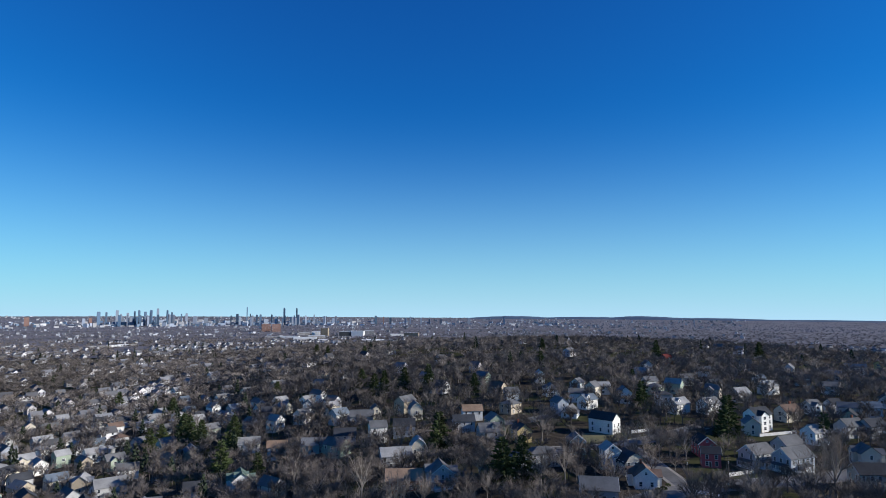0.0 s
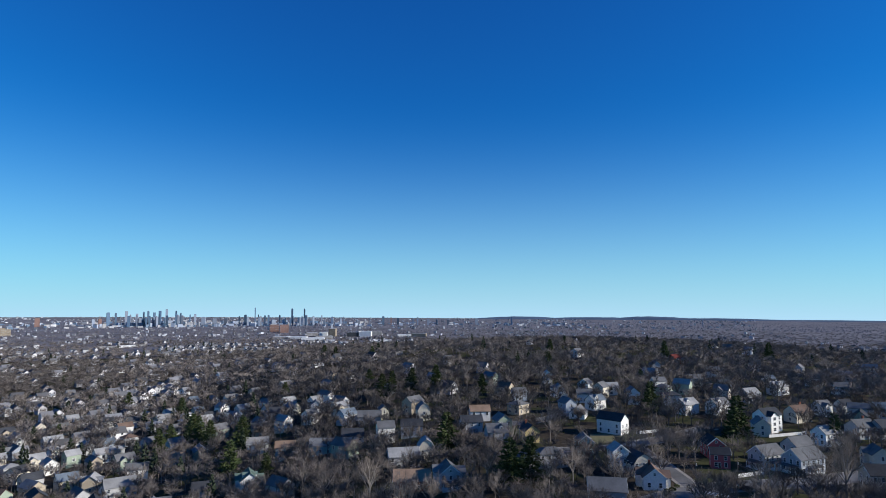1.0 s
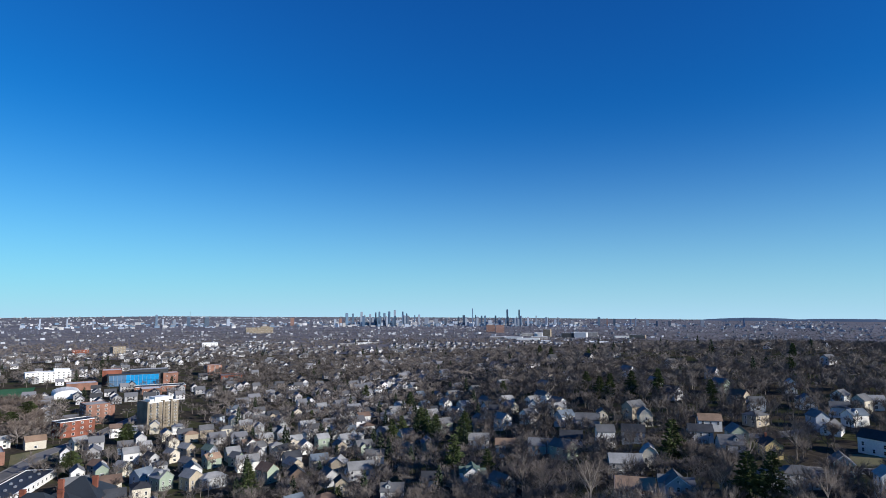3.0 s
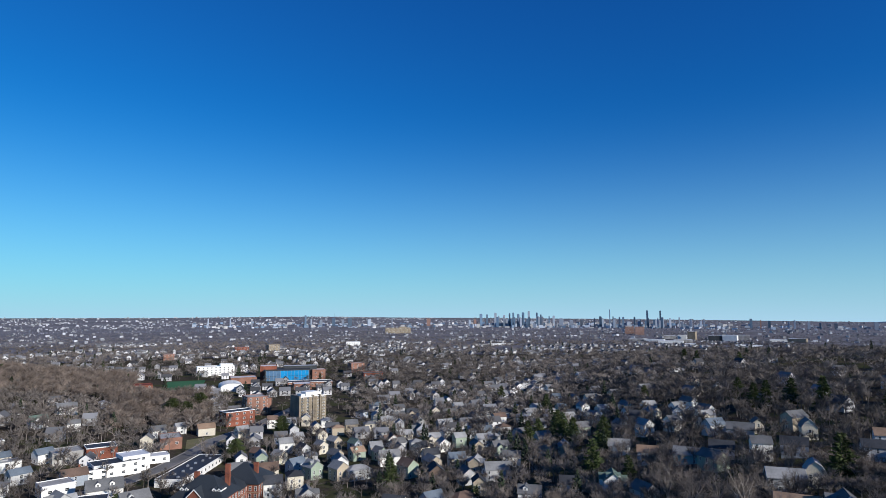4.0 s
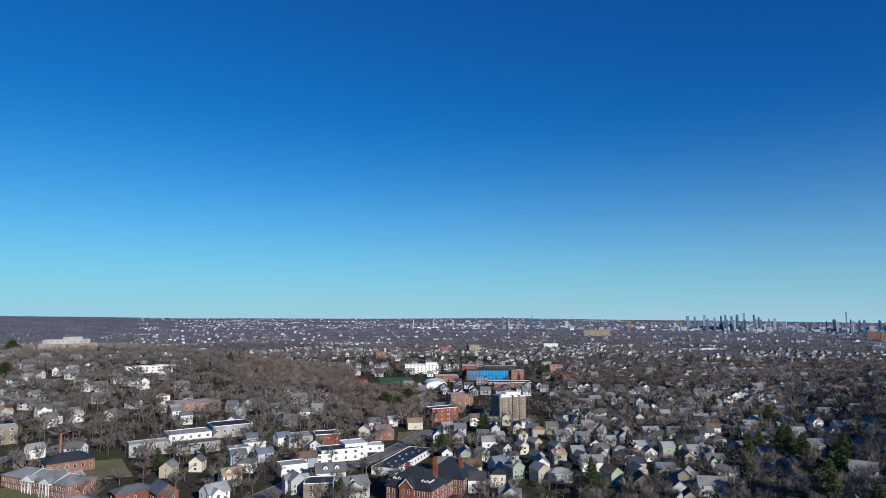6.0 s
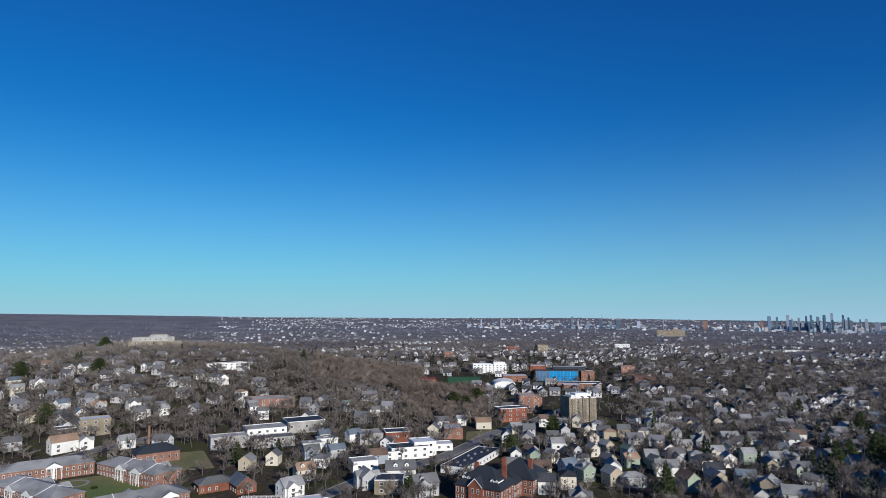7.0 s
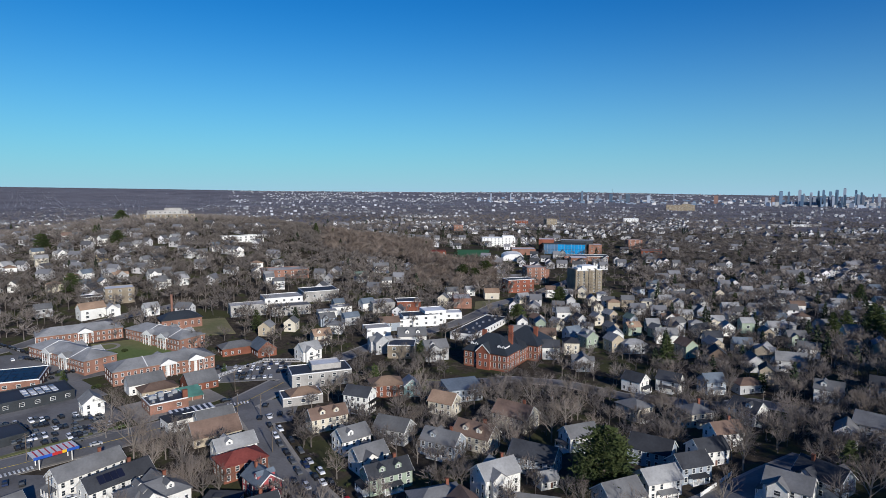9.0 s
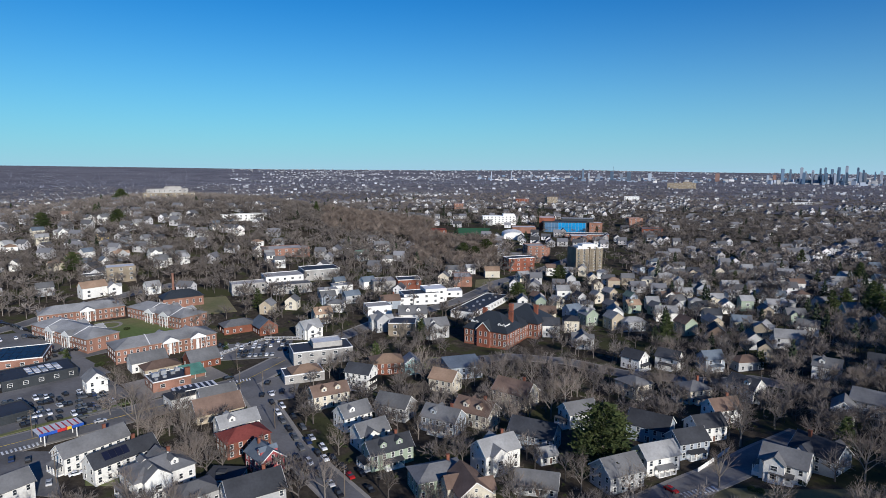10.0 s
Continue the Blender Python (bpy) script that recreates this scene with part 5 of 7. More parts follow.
house(-133.3, 383.0, 10.6, 7.9, 2, 139, "T", "l", "gab")
house(-68.7, 416.1, 11.4, 7.9, 1.5, 4, "G", "o", "gab")
house(-53.9, 416.2, 9.7, 7.9, 2, 107, "T", "u", "gab")
house(-181.2, 348.6, 9.7, 8.8, 2.5, 152, "T", "l", "porch")
house(-197.7, 346.2, 9.7, 8.8, 2.5, 155, "S", "l", "dorm")
house(-214.6, 354.8, 10.6, 7.9, 2, 71, "B", "u", "gab")
house(-170.9, 353.1, 14.1, 9.7, 2, 46, "G", "l", "hip")
house(-191.5, 394.5, 11.4, 7.9, 2, 56, "S", "o", "dorm")
house(-202.5, 384.6, 10.6, 7.9, 2, 158, "T", "g", "gab")
house(-204.9, 418.7, 9.7, 7.9, 2, 156, "B", "e", "gab")
house(-176.7, 399.2, 9.7, 7.9, 2, 154, "S", "g", "porch")
house(-236.6, 370.2, 9.7, 7.9, 2, 163, "C", "l", "gab")
house(-254.4, 371.6, 9.7, 7.9, 2, 164, "G", "b", "gab")
house(-224.9, 405.1, 9.7, 7.9, 2, 149, "C", "l", "gab")
house(-223.3, 421.6, 10.6, 7.9, 2, 158, "T", "l", "gab")
house(-232.1, 393.3, 9.7, 7.9, 2, 151, "G", "d", "gab")
house(-255.3, 423.4, 9.7, 7.9, 2, 51, "G", "l", "gab")
house(-153.8, 418.8, 12.3, 8.8, 2, 70, "C", "d", "gab")
house(-174.8, 427.1, 12.3, 8.8, 2, 62, "G", "g", "gab")
house(-140.2, 400.2, 10.6, 7.9, 2, 39, "G", "d", "gab")
house(-156.4, 448.8, 14.1, 8.8, 2, 39, "C", "l", "cross")
house(-164.6, 504.9, 14.1, 8.8, 2, 38, "G", "l", "cross")
house(-177.1, 555.7, 14.1, 8.8, 2, 33, "C", "g", "cross")
house(-176.8, 583.9, 10.6, 9.7, 2.5, 37, "W", "l", "gab")
house(-144.2, 562.1, 10.6, 7.9, 2.5, 14, "W", "d", "gab")
house(-123.9, 482.5, 10.6, 7.9, 2, 24, "B", "u", "dorm")
house(-114.4, 467.0, 12.3, 8.8, 1.5, 24, "G", "l", "hip")
house(-192.0, 560.4, 8.8, 7.9, 2.5, 119, "C", "g", "gab")
house(-199.1, 490.3, 8.8, 7.9, 2.5, 117, "G", "l", "gab")
house(-261.3, 578.8, 11.4, 7.9, 2, 54, "W", "u", "gab")
house(-245.9, 551.1, 8.8, 7.9, 2, 124, "G", "g", "gab")
house(-257.3, 540.3, 10.6, 7.9, 2, 165, "B", "d", "hip")
house(-243.5, 465.6, 11.4, 8.8, 2, 38, "T", "o", "hip")
house(-287.4, 490.3, 8.8, 7.9, 2.5, 120, "C", "l", "gab")
house(-256.9, 665.6, 8.8, 7, 2, 141, "G", "l", "gab")
house(-196.6, 729.9, 10.6, 7.9, 2, 35, "C", "g", "gab")
house(-159.1, 779.6, 10.6, 8.8, 2, 32, "G", "l", "hip")
house(-128.9, 693.9, 9.7, 7.9, 2, 131, "G", "d", "gab")
house(-109.9, 717.2, 10.6, 7.9, 2, 49, "W", "l", "gab")
house(-89.0, 626.3, 9.7, 7.9, 2.5, 38, "B", "u", "gab")
house(-76.7, 569.5, 9.7, 7.9, 2, 38, "C", "u", "gab")
house(-303.1, 207.4, 12.2, 10.3, 2, 86, "W", "l", "cross,porch")
house(-283.5, 246.5, 11.3, 9.4, 2.5, 159, "G", "l", "cross")
house(-324.4, 231.9, 11.4, 8.8, 2, 74, "C", "o", "dorm,porch")
house(-319.3, 285.9, 13.2, 8.8, 2, 63, "B", "b", "gab,chim")
house(-348.8, 275.3, 13.2, 7.9, 2, 77, "G", "u", "gab")
house(-357.9, 261.1, 12.3, 8.8, 2, 69, "B", "g", "cross")
house(-388.5, 294.7, 9.7, 7.9, 2, 73, "C", "u", "gab")
house(-377.3, 288.8, 17.6, 10.6, 2, 63, "W", "l", "flat")
house(-373.2, 272.5, 15.8, 9.7, 2, 64, "W", "l", "flat")
house(-375.1, 312.2, 12.3, 8.8, 2, 80, "W", "u", "gab")
house(-430.0, 382.3, 10.6, 7, 2, 58, "W", "g", "gab")
house(-457.1, 374.1, 14.1, 9.7, 2, 71, "W", "e", "cross")
house(-481.6, 420.6, 17.6, 9.7, 2, 59, "W", "g", "gab")
house(-480.6, 460.0, 10.6, 7.9, 2, 66, "B", "l", "hip")
house(-250.3, 260.0, 14.1, 10.3, 2.5, 64, "G", "g", "cross,dorm")
house(-280.2, 270.2, 17.6, 11.4, 2.5, 51, "W", "g", "gab,dorm")
house(-363.9, 399.8, 12.3, 8.8, 2, 62, "W", "g", "gab")
house(-359.8, 419.4, 9.7, 7, 2, 61, "W", "l", "gab")
house(-338.9, 424.3, 15, 8.8, 2, 49, "C", "o", "gab")
house(-350.1, 467.9, 14.1, 8.8, 2, 57, "W", "l", "cross")
house(-309.2, 429.7, 11.4, 7.9, 2, 66, "C", "l", "gab")
house(-471.2, 293.7, 10.6, 7, 2.5, 68, "W", "g", "gab")
house(-491.6, 296.9, 8.8, 7, 2, 74, "W", "g", "gab")
house(-514.3, 297.3, 8.8, 7.9, 2, 160, "W", "l", "gab")
house(-558.8, 168.2, 12.3, 7.9, 2, 93, "W", "u", "gab")
house(-580.1, 164.2, 11.4, 8.8, 2, 94, "W", "b", "gab")
house(-573.0, 149.5, 12.3, 9.7, 2, 105, "C", "o", "hip")
house(-554.9, 179.9, 10.6, 7.9, 2, 2, "W", "u", "gab")
house(-478.1, 159.3, 12.3, 7.9, 2, 172, "W", "l", "cross")
house(-481.5, 147.1, 19.4, 10.6, 2.5, 93, "W", "o", "gab")
house(-461.7, 180.7, 11.4, 8.8, 2, 89, "W", "l", "gab")
house(-507.5, 123.9, 12.3, 8.8, 2, 86, "G", "g", "gab")
house(-550.7, 219.9, 11.4, 8.8, 2.5, 88, "W", "g", "cross")
house(-526.9, 234.0, 9.7, 7.9, 2, 96, "W", "l", "gab")
house(-526.7, 214.6, 10.6, 7.9, 2, 88, "W", "g", "gab")
house(-655.8, 137.0, 12.3, 9.7, 2, 178, "W", "o", "hip")
house(-594.2, 126.9, 10.6, 7.9, 2, 138, "W", "g", "gab")
house(-1724.5, 411.3, 11.4, 7.9, 2, 97, "W", "g", "gab")
house(-1697.5, 437.1, 9.7, 8.8, 2.5, 6, "W", "g", "cross")
house(-812.6, 219.3, 12.3, 7.9, 2, 110, "C", "l", "gab")
house(-757.7, 246.4, 10.6, 8.8, 2, 17, "W", "u", "hip")
house(-751.7, 210.3, 11.4, 7.9, 2.5, 84, "W", "b", "gab")
house(-748.0, 219.2, 9.7, 8.8, 2, 94, "G", "g", "gab")
house(-719.2, 221.7, 12.3, 7.9, 2, 3, "W", "g", "cross")
house(-702.8, 230.5, 10.6, 8.8, 2.5, 107, "W", "g", "gab")
house(-692.9, 239.9, 11.4, 7.9, 2, 16, "W", "d", "hip")
house(-678.4, 246.3, 9.7, 8.8, 2, 80, "W", "d", "gab")
house(-696.7, 168.4, 12.3, 7.9, 2.5, 96, "C", "u", "gab")
house(-676.5, 183.2, 10.6, 8.8, 2, 5, "W", "l", "cross")
house(-671.3, 292.3, 11.4, 7.9, 2, 101, "W", "l", "gab")
house(-620.8, 278.1, 9.7, 8.8, 2.5, 11, "G", "g", "hip")
house(-600.4, 287.1, 12.3, 7.9, 2, 74, "W", "g", "gab")
house(-618.6, 310.3, 10.6, 8.8, 2, 83, "W", "u", "gab")
house(-590.7, 321.2, 11.4, 7.9, 2.5, 171, "W", "g", "cross")
house(-631.4, 204.4, 9.7, 8.8, 2, 107, "Y", "d", "gab")
house(-609.9, 217.6, 12.3, 7.9, 2, 15, "B", "g", "hip")
house(-590.8, 240.4, 10.6, 8.8, 2.5, 78, "W", "d", "gab")
house(-580.4, 192.8, 11.4, 7.9, 2, 92, "W", "l", "gab")
house(-567.8, 198.1, 9.7, 8.8, 2, 1, "G", "o", "cross")
house(-585.5, 176.8, 12.3, 7.9, 2.5, 108, "W", "u", "gab")
house(-563.0, 223.6, 10.6, 8.8, 2, 13, "W", "o", "hip")
house(-532.4, 220.8, 11.4, 7.9, 2, 77, "W", "g", "gab")
house(-530.0, 233.5, 9.7, 8.8, 2.5, 86, "W", "g", "gab")
house(-579.7, 164.1, 12.3, 7.9, 2, 4, "C", "d", "cross")
house(-668.8, 137.0, 10.6, 8.8, 2, 113, "W", "l", "gab")
house(-536.4, 311.0, 11.4, 7.9, 2.5, 5, "W", "o", "hip")
house(-497.6, 299.9, 9.7, 8.8, 2, 69, "G", "l", "gab")
house(-1214.3, 803.9, 12.3, 7.9, 2, 76, "W", "g", "gab")
house(-1220.9, 853.1, 10.6, 8.8, 2.5, 165, "W", "g", "cross")
house(-533.4, 331.5, 11.4, 7.9, 2, 93, "W", "g", "gab")
house(-1707.0, 377.6, 9.7, 8.8, 2, 23, "W", "d", "hip")
house(-664.2, 163.6, 12.3, 7.9, 2.5, 86, "C", "l", "gab")
house(-661.8, 248.8, 10.6, 8.8, 2, 89, "W", "l", "gab")
house(-660.4, 306.6, 11.4, 7.9, 2, 175, "W", "d", "cross")
house(-597.5, 231.2, 9.7, 8.8, 2.5, 104, "G", "g", "gab")
house(-342.8, 183.4, 19.4, 11.4, 1.5, 77, "K", "g", "hip")
house(-329.9, 193.5, 15, 11.3, 1.5, 170, "K", "u", "gab")
house(168.1, 311.1, 14.3, 8.4, 2.5, 122, "W", "d", "gab,band")
house(250.7, 293.8, 12.6, 8.4, 3, 12, "W", "d", "cross")
house(284.3, 308.8, 12.6, 8.4, 2, 9, "C", "b", "chim")
house(313.1, 321.0, 10.9, 7.6, 2, 8, "W", "g", "cross")
house(240.3, 286.7, 10.9, 7.6, 2, 60, "C", "g", "gab")
house(210.2, 226.5, 14.3, 9.2, 2, 9, "B", "g", "porch")
house(224.9, 245.3, 11.8, 8.4, 2, 9, "G", "g", "porch")
house(200.0, 235.9, 12.6, 8.4, 2, 12, "G", "g", "porch")
house(257.1, 261.7, 11.8, 8.4, 2, 8, "W", "l", "porch")
house(285.8, 269.1, 12.6, 8.4, 2, 5, "G", "g", "gab,chim")
house(297.2, 266.3, 11.8, 8.4, 2, 4, "G", "d", "gab")
house(328.8, 320.7, 10.1, 7.6, 2, 6, "G", "d", "gab")
house(327.2, 309.2, 11.8, 7.6, 2, 143, "G", "g", "gab")
house(189.4, 257.6, 10.1, 7.6, 2, 74, "R", "d", "gab")
house(180.1, 240.3, 7.6, 5.9, 2, 153, "R", "d", "gab")
house(245.6, 223.5, 10.1, 7.6, 2, 62, "C", "g", "cross")
house(219.3, 198.9, 11.8, 8.4, 2, 162, "C", "d", "gab")
house(136.8, 249.0, 7.6, 6.7, 3, 81, "W", "l", "gab")
house(142.4, 242.5, 10.9, 9.2, 2, 85, "C", "d", "gam")
house(138.5, 225.6, 10.9, 8.4, 1.5, 68, "W", "b", "cross,chim")
house(114.3, 217.0, 13.4, 9.2, 1.5, 157, "G", "g", "gab")
house(135.5, 278.6, 9.2, 7.6, 2, 74, "M", "g", "gab")
house(112.4, 265.2, 13.4, 9.2, 2, 177, "G", "g", "hip")
house(98.0, 256.7, 8.4, 6.7, 2.5, 79, "W", "g", "gab")
house(119.2, 308.7, 10.9, 7.6, 2, 89, "Y", "d", "chim")
house(103.2, 313.1, 10.9, 9.2, 2, 177, "G", "g", "dorm,porch")
house(114.1, 336.1, 10.1, 8.4, 2, 91, "S", "g", "gab")
house(109.7, 364.9, 11.8, 7.6, 2, 173, "W", "o", "gab")
house(97.5, 340.8, 11.8, 7.6, 2, 174, "G", "d", "gab")
house(79.3, 384.9, 9.2, 7.6, 2.5, 88, "C", "g", "gam")
house(52.0, 298.2, 14.3, 8.4, 2, 0, "G", "l", "gab")
house(63.9, 302.9, 9.2, 7.6, 2.5, 83, "C", "l", "gam")
house(65.0, 261.8, 10.9, 9.2, 2, 86, "G", "g", "cross,porch")
house(50.4, 267.3, 15.1, 9.2, 1.5, 169, "K", "o", "gab")
house(50.4, 346.8, 9.2, 7.6, 3, 2, "W", "g", "gab")
house(57.6, 405.1, 7.6, 5.9, 2, 92, "C", "g", "gab")
house(47.8, 398.5, 14.3, 8.4, 1.5, 173, "G", "g", "gab")
house(16.8, 358.6, 12.6, 8.4, 1.5, 167, "M", "l", "gab")
house(33.6, 356.7, 11.8, 8.4, 2, 175, "G", "d", "gab")
house(65.8, 350.2, 11.8, 8.4, 2, 169, "B", "d", "porch")
house(17.0, 457.5, 10.1, 8.4, 2.5, 88, "W", "g", "gab,porch")
house(31.5, 440.2, 11.8, 7.6, 2, 36, "C", "l", "cross")
house(-19.1, 324.1, 11.8, 9.2, 2.5, 98, "W", "e", "cross,porch,dorm")
house(-19.4, 398.2, 12.6, 8.4, 2, 3, "W", "l", "gab")
house(-2.8, 371.5, 10.9, 7.6, 2, 0, "W", "o", "porch")
house(-20.0, 439.6, 11.8, 7.6, 2, 3, "C", "d", "gab")
house(-10.2, 477.9, 11.8, 8.4, 2, 1, "G", "d", "gab")
house(192.4, 394.3, 11.8, 7.6, 2, 164, "W", "g", "gab")
house(184.8, 419.0, 10.9, 8.4, 2, 76, "W", "g", "cross")
house(168.2, 368.6, 10.1, 7.6, 2, 95, "B", "g", "gab")
house(222.2, 414.4, 12.6, 7.6, 2, 172, "W", "l", "gab")
house(221.7, 382.6, 13.4, 9.2, 2.5, 70, "W", "u", "gab")
house(167.9, 352.1, 12.6, 9.2, 1, 55, "W", "g", "gab")
house(189.0, 371.5, 11.8, 7.6, 2, 25, "W", "u", "gab,dorm")
house(268.6, 426.1, 11.8, 7.6, 2, 178, "W", "g", "gab")
house(241.5, 367.2, 10.9, 9.2, 2.5, 167, "G", "d", "hip")
house(236.1, 344.2, 12.6, 8.4, 2, 18, "W", "l", "dorm")
house(254.5, 339.4, 12.6, 8.4, 2, 15, "W", "g", "dorm")
house(299.3, 366.4, 14.3, 9.2, 2, 13, "G", "l", "gab")
house(338.8, 385.3, 15.1, 9.2, 2, 11, "W", "l", "dorm")
house(355.4, 412.6, 10.1, 7.6, 2, 11, "W", "u", "gab")
house(343.4, 463.5, 12.6, 7.6, 2, 153, "W", "g", "gab")
house(308.2, 403.6, 10.9, 7.6, 2, 3, "B", "d", "gab")
house(360.1, 540.8, 10.1, 7.6, 2, 6, "K", "r", "gab")
house(309.4, 494.7, 10.1, 8.4, 2.5, 78, "G", "g", "gab")
house(490.8, 452.8, 18.5, 8.4, 2, 138, "W", "u", "gab")
house(541.5, 475.1, 10.1, 7.6, 2, 41, "Y", "d", "gab")
house(392.2, 410.1, 11.8, 7.6, 2, 146, "W", "d", "gab")
house(382.7, 374.8, 11.8, 7.6, 2, 154, "W", "g", "gab")
house(340.8, 306.4, 13.4, 8.4, 2, 152, "B", "u", "gab")
house(199.1, 473.4, 9.2, 7.6, 2.5, 77, "W", "l", "gab")
house(152.8, 413.5, 10.9, 7.6, 2, 180, "B", "g", "gab")
house(303.3, 430.2, 10.1, 7.6, 2, 165, "C", "g", "gab")
house(402.3, 483.7, 10.1, 7.6, 2.5, 150, "B", "d", "gab")

# ---- apartments, school, shops ----
brick_wing(-391.1, 108.3, 59.4, 18, 11.0, (-0.12, 0.18), (-0.22, 0.28))
brick_wing(-432.4, 124.9, 47.0, 17, 78.7, (0.05,), ())
brick_wing(-393.2, 161.7, 55.4, 18, 11.5, (-0.05, 0.22), (-0.1, 0.32))
brick_wing(-337.9, 136.4, 51.7, 18, 83.2, (0.02, 0.3), (-0.18,))
mansion(-217.9, 274.8, 12.0)
tan_tower(-300.3, 517.3, 58.1)
brick_shop = big_block("commercial_building", -370.1, 77.3, 66.2, [(0, 0, 23.6, 26, 5.0, ORANGE_BRICK, MEMBRANE, 1)], "low brick shop with solar panels on its flat roof", "building")
for _i in range(6):
    for _j in range(4):
        roof_panel(brick_shop.children[0], "solar_panel", -8.6 + _i * 3.45, -9 + _j * 6, 5.2, 3.2, 5.4, SOLAR)
dark_shop = big_block("commercial_building", -338.7, 76.2, 87.3, [(0, 0, 30.9, 20, 4.3, SLATE, MEMBRANE, 1)], "low dark-roofed shop with rows of skylights", "building")
for _i in range(5):
    for _j in range(3):
        roof_panel(dark_shop.children[0], "skylight", -3 + _i * 2.9, -4 + _j * 4.2, 4.45, 2.3, 3.0, WHITE_ROOF if (_i + _j) % 3 else GALV)
big_block("commercial_building", -296.6, 54.8, 91.5, [(0, 0, 15.9, 16, 3.2, SLATE, MEMBRANE, 0)], "dark flat-roofed filling-station shop with blue fascia", "building")
diner = big_block("restaurant", -286.0, 116.4, 82.8, [(0, 0, 16.8, 14, 4.4, ORANGE_BRICK, MEMBRANE, 1)], "low brick restaurant with rooftop equipment and chimney", "restaurant")
for _x, _y, _w, _d, _h in ((-5, 2, 3.2, 2.2, 1.5), (-1, 3.5, 2.4, 2.4, 1.9), (2.5, 1, 2.0, 1.6, 1.2), (-2, -2, 1.6, 1.4, 1.0), (5.5, 4.2, 2.2, 1.8, 1.4), (-6, -3.5, 1.4, 1.2, 0.9)):
    roof_unit(diner.children[0], _x, _y, 4.5, _w, _d, _h)
chimney(diner, 7.2, -5.8, 0, 8.2, 1.1)
awning_shop(-288.5, 129.2, 80.9)
big_block("office_building", -264.8, 188.0, 64.6, [(0, 0, 30.7, 17, 7.1, CONCRETE, MEMBRANE, 2), (3.1, 1.7, 15.3, 10.2, 9.6, CONCRETE, WHITE_ROOF, 0)], "cream concrete office building with stepped flat roof", "building")
big_block("commercial_building", -247.3, 164.6, 66.4, [(0, 0, 18.8, 12, 4.0, CONCRETE, MEMBRANE, 1)], "low white building with dark flat roof", "building")
big_block("office_building", -269.0, 251.2, 42.0, [(0, 0, 16.1, 15, 7.6, TAN_BRICK, MEMBRANE, 2)], "tan brick block with solar-covered flat roof", "building")
big_block("apartment_building", -316.7, 312.4, 60.4, [(0, 0, 26.6, 16, 7.5, TRIM, MEMBRANE, 2), (12.0, 4.8, 16.0, 16, 9.3, TRIM, WHITE_ROOF, 2), (-12.0, -4.8, 13.3, 12.8, 6.0, TRIM, MEMBRANE, 2)], "white three-part apartment block with dark roof", "apartment building")
long_shop = big_block("commercial_building", -273.9, 331.0, 106.4, [(0, 0, 62.0, 17, 4.2, TRIM, MEMBRANE, 1)], "long low white shop with black flat roof", "building")
for _i in range(9):
    roof_unit(long_shop.children[0], -27 + _i * 6.6, (_i * 5 % 7) - 3.5, 4.3, 1.5, 1.2, 0.8)
big_block("hall", -336.6, 382.0, 46.4, [(0, 0, 14.7, 22, 7.5, ORANGE_BRICK, CONCRETE, 1)], "low brick hall with pale roof", "building")
big_block("commercial_building", -314.5, 346.0, 51.4, [(0, 0, 13.2, 12, 4.3, TRIM, WHITE_ROOF, 1)], "low white shop with pale roof", "building")
big_block("commercial_building", -312.0, 268.1, 64.0, [(0, 0, 16.2, 13, 6.8, TRIM, CONCRETE, 1)], "low cream shop with pale roof", "building")
big_block("warehouse", -365.5, 320.1, 58.8, [(0, 0, 17.4, 18, 7.2, CONCRETE, CONCRETE, 1)], "low grey warehouse with pale roof", "warehouse")
big_block("warehouse", -357.3, 340.1, 54.4, [(0, 0, 18.6, 16, 6.9, RED_BRICK, MEMBRANE, 1)], "low brick warehouse with navy roof", "warehouse")
big_block("apartment_building", -423.1, 265.7, 69.9, [(0, 0, 28.9, 20, 8.3, TRIM, CONCRETE, 2)], "white terrace block with pale roof", "building")
big_block("hall", -419.9, 234.3, 68.8, [(0, 0, 25.1, 14, 7.6, CONCRETE, CONCRETE, 2)], "grey stone hall behind bare trees", "building")
big_block("hall", -402.9, 260.1, 69.1, [(0, 0, 28.9, 14, 6.2, CONCRETE, ROOF["g"], 2)], "grey building with sloping dark roof behind trees", "building")
big_block("warehouse", -426.6, 303.3, 68.6, [(0, 0, 29.5, 22, 7.8, CONCRETE, MEMBRANE, 1)], "low pale warehouse with black solar roof", "warehouse")
big_block("school_building", -508.8, 323.8, 62.5, [(0, 0, 42.5, 24, 6.1, ORANGE_BRICK, CONCRETE, 2)], "low brick school with pale roofs", "school")
big_block("apartment_building", -511.1, 176.9, 75.9, [(0, 0, 20.3, 15, 11.0, TAN_BRICK, WHITE_ROOF, 3)], "cream three-storey apartment block", "apartment building")
big_block("garage_building", -515.7, 158.3, 77.9, [(0, 0, 14.0, 12, 6.5, RUBBER, MEMBRANE, 1)], "dark low garage with black roof", "garage")
big_block("office_building", -344.0, 470.9, 61.1, [(0, 0, 26.1, 14, 11.8, RED_BRICK, MEMBRANE, 3)], "brick office block with dark flat roof", "building")
big_block("apartment_building", -363.1, 523.6, 49.7, [(0, 0, 18.9, 20, 16.4, ORANGE_BRICK, CONCRETE, 5), (9.5, 2.0, 9.5, 18.0, 14.0, ORANGE_BRICK, CONCRETE, 4)], "orange brick apartment block with flat roof", "apartment building")
